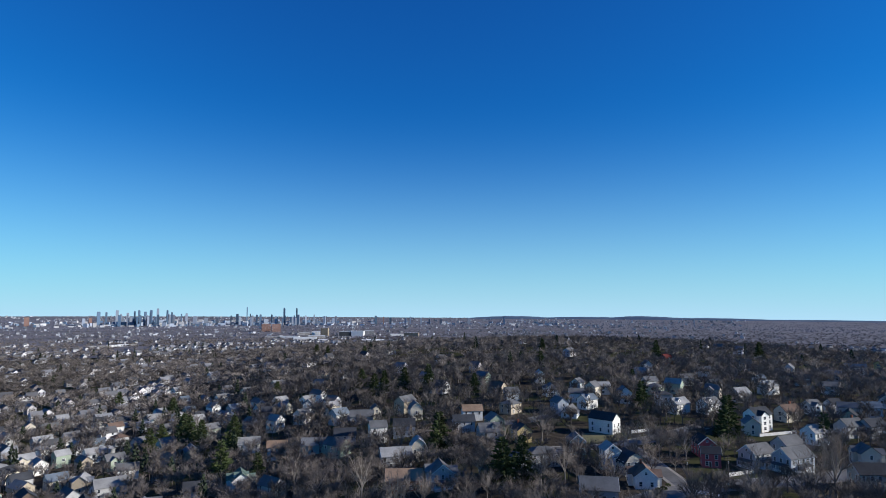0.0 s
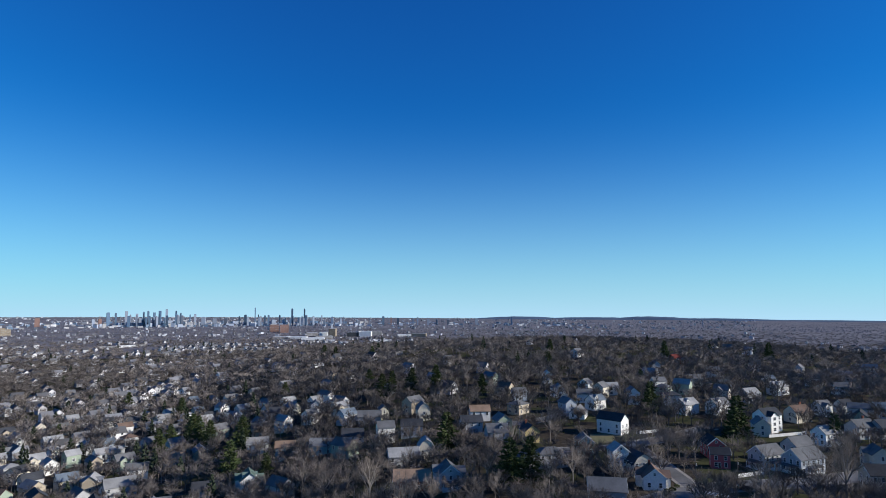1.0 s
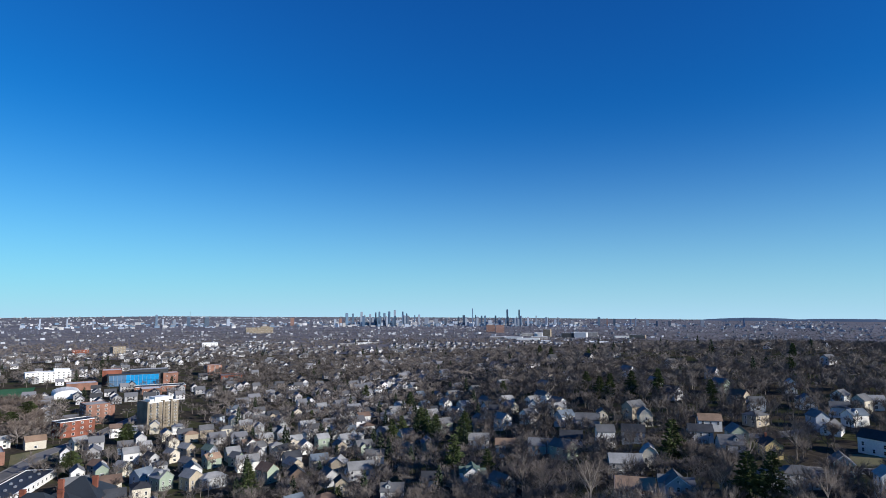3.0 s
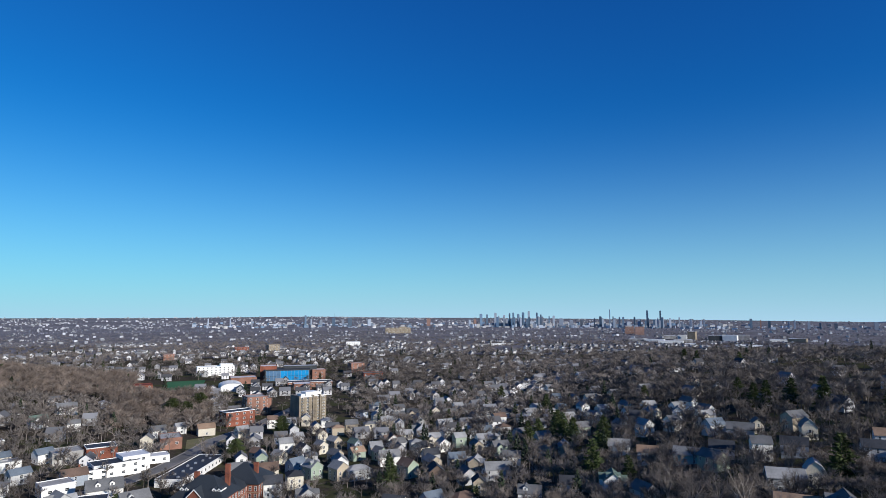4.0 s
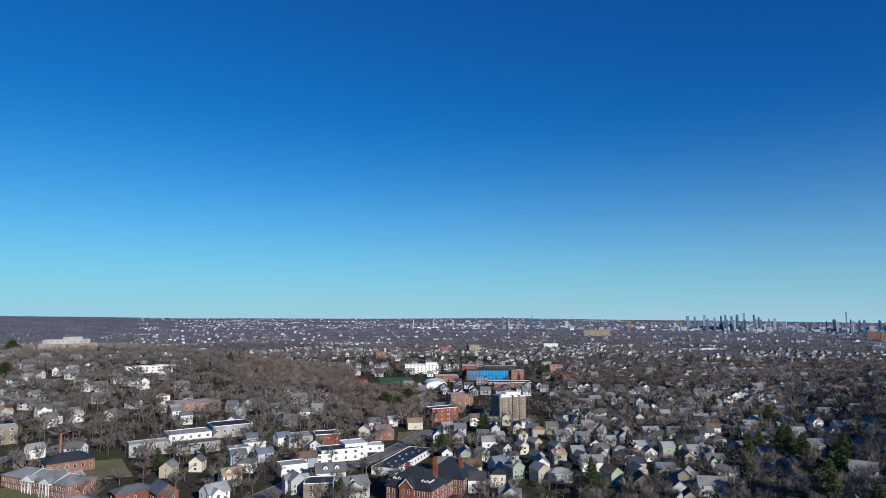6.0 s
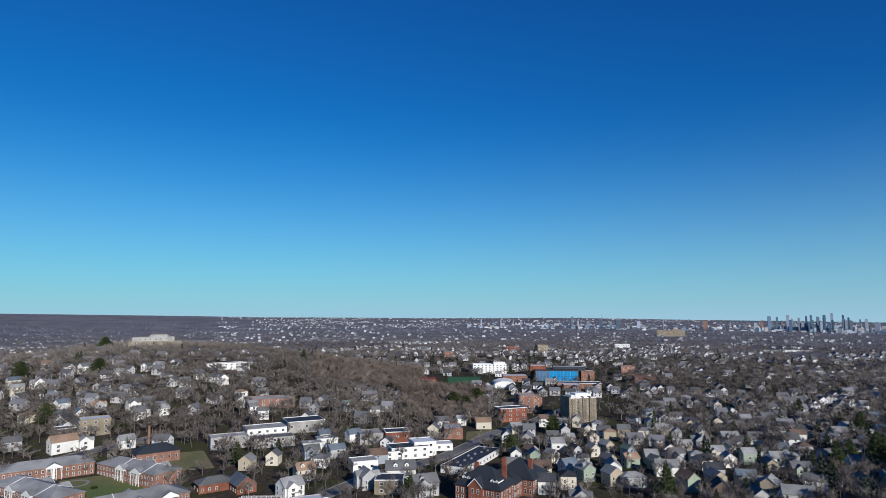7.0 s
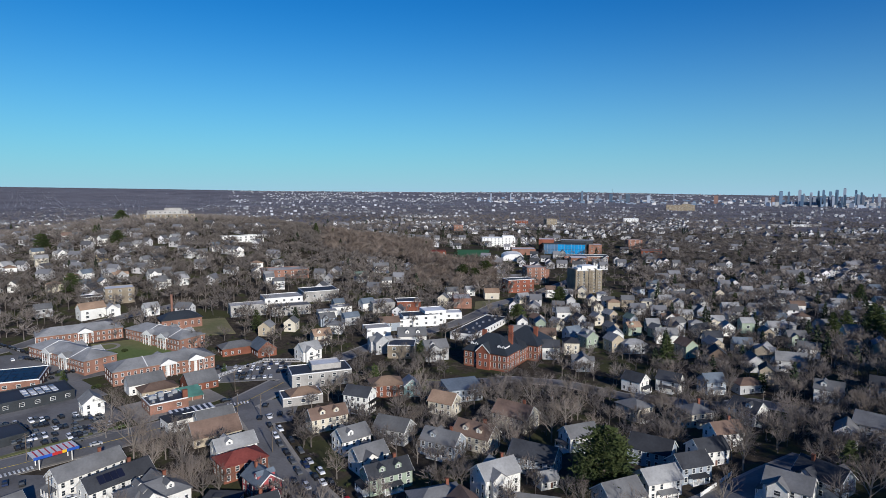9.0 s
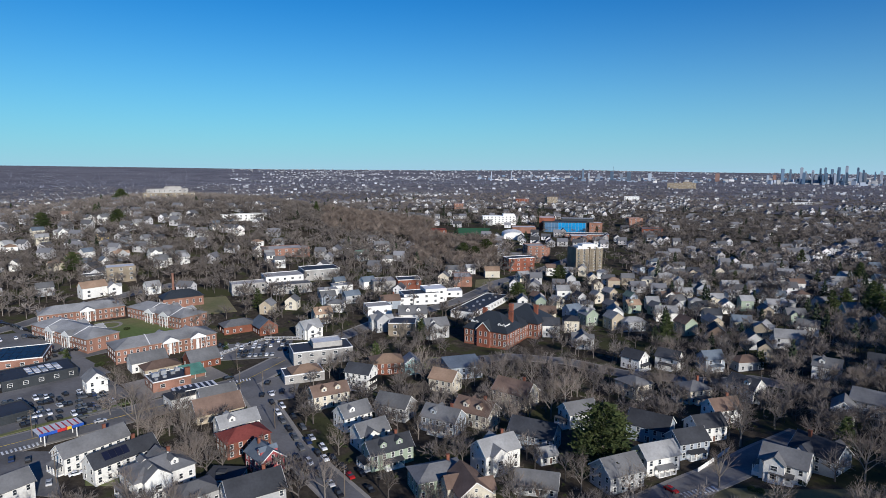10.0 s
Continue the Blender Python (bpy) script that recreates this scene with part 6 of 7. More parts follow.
big_block("institution_building", -806.6, 343.2, 63.0, [(2, 0, 60, 26, 11.0, TAN_BRICK, CONCRETE, 3), (0.0, 2.6, 48, 19.2, 15.6, CONCRETE, CONCRETE, 4), (6.0, 3.6, 20, 10, 18.4, CONCRETE, CONCRETE, 0)], "large white institutional building on the wooded hill", "building")
big_block("apartment_building", -648.3, 358.2, 75.1, [(0, 0, 46, 12, 6.2, TRIM, ROOF["l"], 2)], "long white terrace on the hill", "building")
big_block("building", -1805.9, 673.1, 69.6, [(0, 0, 40.3, 20, 14.0, ORANGE_BRICK, CONCRETE, 2)], "brick block on the wooded hill", "building")
glass_school(-496.4, 792.9, 34.1, 62.4, 28, 15.6)
big_block("hall", -524.8, 729.2, 40.7, [(0, 0, 33.5, 22, 8.2, ORANGE_BRICK, WHITE_ROOF, 0)], "brick hall with pale curved roof", "hall")
sports_hall(-488.3, 654.8, 41.7, 27, 34)
big_block("apartment_building", -627.6, 802.5, 44.0, [(0, 0, 53.3, 18, 13.9, TRIM, WHITE_ROOF, 4), (16.0, 1.8, 18.6, 14.4, 16.5, TRIM, WHITE_ROOF, 0)], "white five-storey apartment block", "apartment building")
big_block("clubhouse", -540.3, 562.7, 46.8, [(0, 0, 26.1, 20, 7.1, RED_BRICK, ROOF["r"], 2)], "red brick clubhouse beside the field", "building")
big_block("apartment_building", -457.0, 936.0, 46.0, [(0, 0, 22.5, 16, 14.3, ORANGE_BRICK, CONCRETE, 5)], "brick and cream apartment block", "apartment building")
big_block("commercial_building", -422.7, 709.9, 38.8, [(0, 0, 21.6, 20, 6.8, ORANGE_BRICK, WHITE_ROOF, 1)], "low brick shop block", "building")
big_block("commercial_building", -429.6, 741.0, 34.1, [(0, 0, 57.4, 22, 6.3, ORANGE_BRICK, MEMBRANE, 1)], "long low brick building", "building")
big_block("apartment_building", -389.4, 852.6, 29.5, [(0, 0, 28.0, 24, 8.6, RED_BRICK, ROOF["g"], 2)], "long low brick apartment building", "apartment building")
big_block("apartment_tower_far", -818.0, 1244.3, 53.3, [(0, 0, 25.2, 18, 21.7, TAN_BRICK, TAN_BRICK, 6)], "tan brick high-rise apartment block", "apartment building")
big_block("building", -914.6, 1261.4, 40.9, [(0, 0, 31.0, 20, 12.8, RED_BRICK, CONCRETE, 3)], "dark brick block among trees", "building")
big_block("building", -929.1, 1042.7, 41.7, [(0, 0, 20.3, 20, 11.4, ORANGE_BRICK, CONCRETE, 2)], "low orange brick block among trees", "building")
big_block("apartment_slab", -974.9, 2378.0, 27.3, [(0, 0, 103.3, 25, 23.3, TAN_BRICK, TAN_BRICK, 4), (20.7, 7.5, 31.0, 20.0, 26.9, TAN_BRICK, TAN_BRICK, 0)], "long cream brick apartment slab", "apartment building")
big_block("building", -766.8, 1549.4, 31.3, [(0, 0, 37.7, 20, 12.6, TRIM, WHITE_ROOF, 2)], "white industrial building on the plain", "building")
big_block("building", -432.1, 1653.5, 14.6, [(0, 0, 38.9, 12, 6.2, CONCRETE, CONCRETE, 2)], "grey low block beside the pond", "building")
big_block("building", -405.7, 1678.1, 13.6, [(0, 0, 28.3, 12, 6.3, TRIM, WHITE_ROOF, 2)], "white low block beside the pond", "building")
big_block("building", -386.8, 1695.8, 12.8, [(0, 0, 25.3, 12, 6.3, TRIM, WHITE_ROOF, 2)], "white low block beside the pond", "building")
big_block("building", -375.3, 1733.5, 12.2, [(0, 0, 24.2, 12, 4.8, CONCRETE, CONCRETE, 2)], "grey low block beside the pond", "building")
big_block("brick_slab", -72.0, 2537.1, 4.6, [(0, 0, 35.6, 26, 30.0, HAZED_BRICK, CONCRETE, 4)], "tall brown brick slab on the plain", "building")
big_block("brick_slab", -34.0, 2478.7, 3.8, [(0, 0, 32.5, 26, 31.5, HAZED_BRICK, CONCRETE, 4)], "broad brown brick slab on the plain", "building")
big_block("industrial_building", 15.5, 2022.2, -10.4, [(0, 0, 56.3, 30, 7.4, TRIM, WHITE_ROOF, 0)], "low pale industrial building on the plain", "building")
big_block("industrial_building", 58.2, 1917.5, -4.7, [(0, 0, 68.3, 30, 8.7, TRIM, WHITE_ROOF, 0)], "low pale industrial building on the plain", "building")
big_block("industrial_building", 93.9, 1973.0, 1.3, [(0, 0, 51.9, 30, 10.8, CONCRETE, WHITE_ROOF, 0)], "low pale industrial building on the plain", "building")
big_block("industrial_building", 127.5, 2104.7, -12.5, [(0, 0, 22.4, 30, 28.7, TAN_BRICK, WHITE_ROOF, 0)], "low pale industrial building on the plain", "building")
big_block("industrial_building", 100.2, 2147.9, -4.7, [(0, 0, 26.3, 30, 15.6, TRIM, WHITE_ROOF, 0)], "low pale industrial building on the plain", "building")
big_block("industrial_building", 192.8, 2091.3, -0.3, [(0, 0, 39.5, 30, 17.2, SLATE, WHITE_ROOF, 0)], "low pale industrial building on the plain", "building")
big_block("industrial_building", 233.8, 2082.9, -14.4, [(0, 0, 40.0, 30, 19.1, TRIM, WHITE_ROOF, 0)], "low pale industrial building on the plain", "building")
big_block("industrial_building", 285.1, 2190.0, -8.4, [(0, 0, 33.6, 30, 16.1, CONCRETE, WHITE_ROOF, 0)], "low pale industrial building on the plain", "building")
big_block("industrial_building", 366.2, 2093.6, -3.9, [(0, 0, 45.4, 30, 7.7, TRIM, WHITE_ROOF, 0)], "low pale industrial building on the plain", "building")
big_block("industrial_building", 407.5, 2047.2, -18.3, [(0, 0, 47.9, 30, 13.3, TAN_BRICK, WHITE_ROOF, 0)], "low pale industrial building on the plain", "building")
big_block("industrial_building", 104.1, 1848.1, -3.2, [(0, 0, 33.7, 30, 5.0, TRIM, WHITE_ROOF, 0)], "low pale industrial building on the plain", "building")
big_block("industrial_building", 247.4, 1816.7, -0.8, [(0, 0, 63.5, 30, 5.0, TRIM, WHITE_ROOF, 0)], "low pale industrial building on the plain", "building")
big_block("industrial_building", -33.3, 2032.3, -5.1, [(0, 0, 52.6, 30, 7.4, CONCRETE, WHITE_ROOF, 0)], "low pale industrial building on the plain", "building")
big_block("industrial_building", 64.4, 2194.2, -0.7, [(0, 0, 35.4, 30, 12.0, CONCRETE, WHITE_ROOF, 0)], "low pale industrial building on the plain", "building")
powerhouse(-421.0, 184.0, 78.4)
canopy(-258.9, 63.6, 15, 8, 5.0, 91.2, "filling-station canopy with red, blue and yellow fascia", FASCIA[1])
canopy(-262.3, 118.2, 18, 8, 4.6, 79.7, "white filling-station canopy with dark roof panels", MEMBRANE)

guard_rail(-306.7, 149.0, -315.5, 185.0)
guard_rail(-315.5, 185.0, -300.0, 200.0)
ring_path(-406.7, 132.3)

# ---- garden bushes, fences and kerbside cars ----
bush(-239.5, 64.5, 4.5, 0)
bush(-212.0, 72.6, 3, 1)
bush(-203.0, 71.9, 3, 2)
bush(-204.3, 74.6, 2.6, 3)
bush(-355.5, 93.8, 4, 4)
bush(-369.2, 95.0, 3, 5)
bush(-335.3, 101.8, 3, 6)
bush(-335.5, 103.9, 3, 7)
bush(-401.7, 154.5, 3, 8)
bush(-387.3, 130.0, 3, 9)
bush(-307.0, 141.4, 3, 10)
bush(-389.0, 136.0, 4, 11)
bush(-228.2, 59.0, 2.5, 12)
bush(-198.3, 71.5, 2.4, 13)
bush(-52.8, 193.8, 3, 14)
bush(-50.5, 194.0, 2.6, 15)
bush(-41.8, 205.0, 2.2, 16)
bush(141.8, 217.3, 3, 17)
bush(145.8, 220.3, 2.4, 18)
bush(138.3, 215.6, 2.6, 19)
bush(-74.8, 239.3, 2.5, 20)
bush(-143.4, 130.0, 2.4, 21)
bush(-198.4, 147.5, 3, 22)
board_fence(179.7, 303.4, 191.8, 305.4)
board_fence(239.4, 279.5, 263.9, 281.2)
board_fence(-70.4, 197.5, -68.0, 219.3)
board_fence(176.8, 224.8, 190.1, 226.0)
car(-230.1, 137.3, -16)
car(-218.9, 133.1, -16)
car(-210.7, 130.0, -16)
car(-193.9, 124.7, -16)
car(-185.1, 121.5, -16)
car(-173.5, 117.1, -16)
car(-164.4, 114.9, -16)
car(-156.3, 113.3, -16)
car(-149.3, 111.3, -16)
car(-223.7, 138.3, -16)
car(-210.2, 135.0, -16)
car(-199.3, 132.0, -16)
car(-189.2, 129.1, -16)
car(-179.2, 127.0, -16)
car(-169.4, 124.3, -16)
car(-161.6, 122.7, -16)
car(-144.1, 119.7, -16)

# ---- cars and poles ----
car_rows([(-278.2, 56.2), (-273.4, 91.1), (-304.0, 92.2), (-317.9, 57.1)], 5, 20)
car_rows([(-302.2, 146.1), (-281.2, 176.7), (-305.3, 198.0), (-324.7, 160.8)], 4, 13)
car_rows([(-355.1, 94.2), (-355.5, 116.3), (-419.0, 94.8), (-479.1, 84.7)], 3, 15)
car_rows([(-334.9, 60.6), (-357.2, 92.1), (-425.1, 99.3), (-436.9, 65.6)], 3, 9)
car_rows([(-206.5, 214.5), (-194.1, 243.7), (-205.0, 252.5), (-221.0, 229.6)], 1, 4)
car_rows([(-236.2, 34.1), (-211.9, 51.4), (-249.9, 58.4), (-266.2, 42.9)], 2, 4)
car_rows([(-236.3, 132.3), (-229.3, 147.7), (-256.7, 172.4), (-259.0, 151.5)], 2, 4)
car(-201.9, 127.4, -16, 1)
car(-187.5, 126.2, -16, 5)
car(-176.9, 123.1, -16, 1)
car(-171.9, 122.5, -16, 0)
car(-179.0, 116.0, -16, 1)
car(-170.3, 113.1, -16, 1)
car(-155.6, 120.8, -16, 4)
car(-154.0, 124.4, -16, 1)
car(-271.9, 139.1, 85, 1)
car(-273.0, 75.7, 85, 3)
car(-264.0, 79.7, 85, 2)
car(-215.8, 72.2, 85, 1)
car(-224.2, 59.0, 85, 0)
car(-148.6, 100.2, -16, 0)
car(-72.0, 180.3, -16, 4)
car(-211.3, 238.9, -16, 0)
car(194.3, 288.8, -16, 1)
car(-258.6, 105.2, 85, 3)
car(-239.5, 142.6, -16, 0)
car(336.8, 440.7, -16, 4)
car(205.0, 225.4, -16, 5)
car(208.4, 224.5, -16, 1)
car(168.9, 211.8, -16, 1)
utility_pole(-268.0, 57.0, 118)
utility_pole(-242.1, 140.1, 100)
utility_pole(-207.3, 124.5, 99)
utility_pole(-149.3, 230.8, 73)
utility_pole(154.5, 220.5, 5)
utility_pole(170.7, 217.1, 2)
utility_pole(-223.7, 53.0, 117)
utility_pole(-255.8, 136.4, 102)
utility_pole(160.8, 274.9, 10)
utility_pole(257.4, 238.3, -7)
utility_pole(-76.8, 283.6, 55)
utility_pole(-147.4, 112.1, 93)
utility_pole(-281.1, 148.9, 102)

# ---- evergreens ----
tree(PINE[2], -96.4, 181.3, 1.1, 255)
tree(PINE[0], -141.3, 334.6, 0.95, 326)
tree(PINE[1], -248.7, 246.5, 0.9, 175)
tree(PINE[1], -376.1, 216.6, 1, 319)
tree(PINE[1], -171.5, 538.6, 0.8, 100)
tree(PINE[3], -87.6, 320.4, 1, 55)
tree(PINE[1], -36.9, 237.5, 0.8, 25)
tree(PINE[3], -241.0, 205.5, 1, 335)
tree(PINE[0], -82.0, 439.5, 1, 210)
tree(PINE[0], -66.3, 469.6, 1, 340)
tree(PINE[3], -230.9, 60.2, 0.6, 190)
tree(PINE[3], -355.5, 93.8, 0.7, 106)
tree(PINE[3], -207.8, 72.9, 0.5, 275)
tree(PINE[3], -314.1, 160.2, 0.5, 280)
tree(PINE[2], -285.5, 450.1, 0.7, 90)
tree(PINE[2], -267.5, 365.1, 0.7, 285)
tree(PINE[2], -408.5, 465.6, 0.8, 340)
tree(PINE[2], -392.4, 464.1, 0.8, 120)
tree(PINE[2], -406.9, 499.5, 0.9, 260)
tree(PINE[1], -592.7, 599.5, 0.8, 245)
tree(PINE[1], -794.2, 753.9, 0.9, 0)
tree(PINE[1], -665.6, 498.4, 0.9, 170)
tree(PINE[0], -683.4, 484.3, 0.9, 320)
tree(PINE[2], -683.3, 238.1, 0.8, 30)
tree(PINE[2], -733.4, 182.0, 0.8, 165)
tree(PINE[2], -559.2, 157.9, 0.7, 190)
tree(PINE[1], -1651.6, 353.4, 0.8, 140)
tree(PINE[2], -845.4, 299.9, 0.9, 65)
tree(PINE[0], -741.6, 235.8, 0.8, 110)
tree(PINE[0], 74.5, 303.7, 1.2, 39)
tree(PINE[0], 211.0, 343.4, 1.08, 39)
tree(PINE[0], 214.1, 271.3, 1.32, 30)
tree(PINE[0], 64.9, 466.3, 0.96, 314)
tree(PINE[0], 73.3, 471.9, 0.96, 80)
tree(PINE[0], 88.8, 474.1, 0.96, 325)
tree(PINE[0], 105.6, 464.7, 1.08, 266)
tree(PINE[1], -30.4, 347.1, 1.44, 210)
tree(PINE[0], -28.4, 398.9, 1.2, 4)
tree(PINE[0], -58.8, 444.0, 1.08, 185)
tree(PINE[0], -78.5, 459.5, 0.96, 195)
tree(PINE[0], -90.1, 572.7, 0.96, 335)
tree(PINE[1], -5.2, 536.5, 1.08, 190)
tree(PINE[1], 229.5, 542.4, 1.08, 219)
tree(PINE[0], 134.2, 439.3, 0.84, 120)
tree(PINE[0], 365.1, 565.7, 0.96, 214)
tree(PINE[0], 86.2, 243.6, 1.2, 110)
tree(PINE[0], 95.1, 244.9, 1.08, 355)
tree(PINE[1], -11.9, 336.3, 0.96, 305)
tree(PINE[0], -149.8, 652.0, 0.96, 30)
tree(PINE[0], -51.0, 437.1, 0.96, 325)
tree(PINE[0], 456.3, 528.4, 1.08, 55)
tree(PINE[0], 62.1, 521.0, 0.84, 160)
tree(PINE[0], 263.6, 618.3, 0.96, 240)
tree(PINE[3], 260.1, 259.6, 1.44, 140)
tree(PINE[1], 261.1, 437.4, 0.84, 280)
tree(PINE[0], 37.1, 768.1, 0.96, 320)
tree(PINE[1], 49.2, 749.7, 0.96, 100)
tree(PINE[1], 87.3, 709.0, 0.96, 195)

# ---- tall leafless trees by the streets ----
tree(BARE[0], -237.2, 84.1, 1.52, 175)
tree(BARE[1], -237.5, 87.8, 1.34, 2)
tree(BARE[2], -214.0, 92.1, 1.28, 30)
tree(BARE[3], -202.6, 93.9, 1.22, 55)
tree(BARE[4], -197.2, 82.8, 1.1, 302)
tree(BARE[5], -188.9, 93.1, 0.98, 25)
tree(BARE[0], -289.8, 94.6, 0.98, 95)
tree(BARE[1], -268.8, 85.0, 0.98, 345)
tree(BARE[2], -262.1, 91.4, 1.1, 65)
tree(BARE[4], -198.9, 88.1, 1.22, 195)
tree(BARE[5], -193.2, 63.9, 1.1, 315)
tree(BARE[0], -132.8, 205.8, 1.34, 285)
tree(BARE[1], -78.1, 167.0, 1.1, 80)
tree(BARE[2], -66.2, 225.2, 1.22, 10)
tree(BARE[3], -46.0, 237.3, 1.34, 0)
tree(BARE[4], -27.7, 215.5, 1.34, 270)
tree(BARE[5], -163.0, 108.1, 0.85, 180)
tree(BARE[0], -150.6, 106.9, 0.98, 205)
tree(BARE[1], -171.4, 128.2, 0.98, 120)
tree(BARE[2], -61.5, 191.0, 0.98, 312)
tree(BARE[3], -314.6, 188.7, 1.22, 240)
tree(BARE[4], -231.5, 93.5, 1.22, 60)
tree(BARE[5], -135.6, 220.8, 1.22, 200)
tree(BARE[0], -158.1, 227.8, 1.22, 260)
tree(BARE[1], -126.6, 309.3, 1.1, 130)
tree(BARE[2], 196.6, 192.4, 1.59, 80)
tree(BARE[3], 175.4, 279.6, 1.34, 50)
tree(BARE[4], 241.7, 405.2, 1.22, 80)
tree(BARE[5], 14.8, 282.1, 1.34, 40)
tree(BARE[0], 32.4, 266.3, 1.34, 200)
tree(BARE[1], 24.6, 284.2, 1.34, 120)
tree(BARE[2], 5.5, 294.5, 1.34, 320)
tree(BARE[3], 42.8, 257.6, 1.22, 30)
tree(BARE[4], 147.1, 207.4, 0.98, 155)
tree(BARE[5], 215.7, 325.6, 1.22, 20)
tree(BARE[0], 128.7, 303.2, 1.22, 120)
tree(BARE[1], 191.3, 197.2, 1.46, 0)
tree(BARE[2], 167.1, 200.6, 1.1, 230)
tree(BARE[3], 75.5, 263.8, 1.22, 20)
tree(BARE[4], 79.7, 253.3, 1.22, 350)
tree(BARE[5], 110.5, 237.8, 1.22, 200)

tree(BARE[2], 153.5, 260.0, 0.90, 0)
tree(BARE[1], 156.1, 249.6, 0.97, 61)
tree(BARE[0], 165.5, 256.2, 1.04, 122)
tree(BARE[5], 173.2, 259.8, 1.11, 183)
tree(BARE[4], 161.6, 280.7, 0.90, 244)
tree(BARE[3], 159.8, 236.1, 0.97, 305)
tree(BARE[2], 165.2, 268.5, 1.04, 6)
tree(BARE[1], 150.9, 237.2, 1.11, 67)
tree(BARE[0], 175.1, 250.3, 0.90, 128)
tree(BARE[5], 195.9, 199.4, 0.97, 189)
tree(BARE[4], 207.8, 203.3, 1.04, 250)
tree(BARE[3], 190.9, 202.2, 1.11, 311)

# ---- far city ----
tower(14.71, -1.75, -0.58, 0.52, 0)
tower(14.16, -1.76, -0.63, 0.31, 0)
tower(13.39, -1.77, -0.47, 0.47, 1)
tower(13.10, -1.77, -0.77, 0.26, 1)
tower(12.61, -1.78, -0.68, 0.42, 1)
tower(12.11, -1.78, -0.54, 0.31, 0)
tower(11.78, -1.79, -0.47, 0.36, 0)
tower(11.32, -1.79, -0.59, 0.42, 0)
tower(10.89, -1.80, -0.45, 0.47, 0)
tower(10.38, -1.81, -0.33, 0.42, 1)
tower(9.65, -1.81, -0.47, 0.31, 0)
tower(9.30, -1.82, -0.64, 0.31, 0)
tower(8.56, -1.83, -0.78, 0.21, 0)
tower(8.16, -1.83, -0.74, 0.42, 1)
tower(12.36, -1.78, -1.05, 0.62, 1)
tower(11.11, -1.80, -1.19, 0.73, 1)
tower(10.13, -1.81, -1.25, 0.62, 1)
tower(7.49, -1.84, -0.98, 0.73, 1)
tower(6.60, -1.85, -1.13, 0.73, 1)
tower(5.69, -1.86, -1.08, 0.52, 1)
tower(11.86, -1.79, -0.96, 0.36, 2)
tower(4.58, -1.87, -0.94, 0.21, 0)
tower(4.07, -1.87, -0.80, 0.47, 0)
tower(3.27, -1.88, -0.21, 0.18, 0)
tower(2.99, -1.88, -0.80, 0.21, 0)
tower(2.13, -1.89, -0.85, 0.36, 0)
tower(1.18, -1.89, -0.85, 0.31, 0)
tower(0.74, -1.89, -1.05, 0.42, 0)
tower(0.11, -1.90, -0.28, 0.36, 0)
tower(-0.96, -1.90, -0.30, 0.29, 0)
tower(-0.47, -1.90, -1.05, 0.47, 0)
tower(-1.75, -1.91, -0.96, 0.36, 1)
tower(1.70, -1.89, -1.25, 0.73, 1)
tower(-2.69, -1.91, -1.26, 0.52, 1)
tower(-4.19, -1.92, -1.16, 0.42, 1)
tower(-4.44, -1.92, -1.01, 0.21, 1)
tower(-5.70, -1.92, -1.32, 0.62, 1)
tower(-7.99, -1.93, -0.96, 0.42, 0)
tower(-8.70, -1.93, -1.06, 0.21, 2)
tower(-9.32, -1.93, -1.11, 0.42, 0)
tower(-10.71, -1.93, -1.16, 0.26, 1)
tower(-11.12, -1.93, -1.06, 0.26, 1)
tower(-12.10, -1.93, -1.21, 0.42, 1)
tower(-12.87, -1.93, -1.26, 0.31, 0)
tower(-13.91, -1.93, -1.26, 0.52, 1)
tower(-16.49, -1.92, -1.15, 0.52, 1)
tower(-19.68, -1.91, -1.04, 0.26, 0)
tower(-23.44, -1.88, -1.43, 0.21, 1)
tower(-23.89, -1.88, -1.52, 0.62, 0)
tower(-24.39, -1.87, -1.57, 0.42, 1)
tower(-25.24, -1.87, -1.56, 0.21, 1)
tower(-35.95, -1.74, -1.22, 0.16, 1)
tower(15.27, -1.74, -1.07, 0.52, 2)
tower(15.74, -1.73, -1.11, 0.42, 1)
tower(30.56, -1.50, -0.65, 0.36, 0)
tower(27.98, -1.48, -0.45, 0.06, 0)
tower(28.07, -1.49, -0.89, 0.62, 0)
tower(26.64, -1.47, -0.89, 0.73, 0)
tower(30.06, -1.50, -1.00, 0.31, 1)
tower(27.26, -1.48, -1.04, 0.42, 1)
tower(36.93, -1.53, -0.92, 0.21, 1)
tower(38.73, -1.53, -0.92, 0.21, 1)
tower(22.83, -1.44, -0.91, 0.21, 1)
tower(19.50, -1.41, -0.99, 0.73, 2)
tower(35.15, -1.52, -1.12, 0.26, 1)
tower(24.90, -1.46, -1.02, 0.62, 1)
tower(29.19, -1.49, -1.09, 0.52, 1)


random.seed(19)
for k in range(20):
    tower(round(random.gauss(11.2, 1.1), 2), -1.8, round(random.uniform(-1.05, -0.62), 2), round(random.uniform(0.22, 0.5), 2), random.choice((0, 0, 1)), r=random.uniform(3200, 3300))
for k in range(14):
    tower(round(random.gauss(1.5, 2.2), 2), -1.8, round(random.uniform(-1.15, -0.85), 2), round(random.uniform(0.2, 0.45), 2), random.choice((0, 1, 1)), r=random.uniform(3200, 3300))

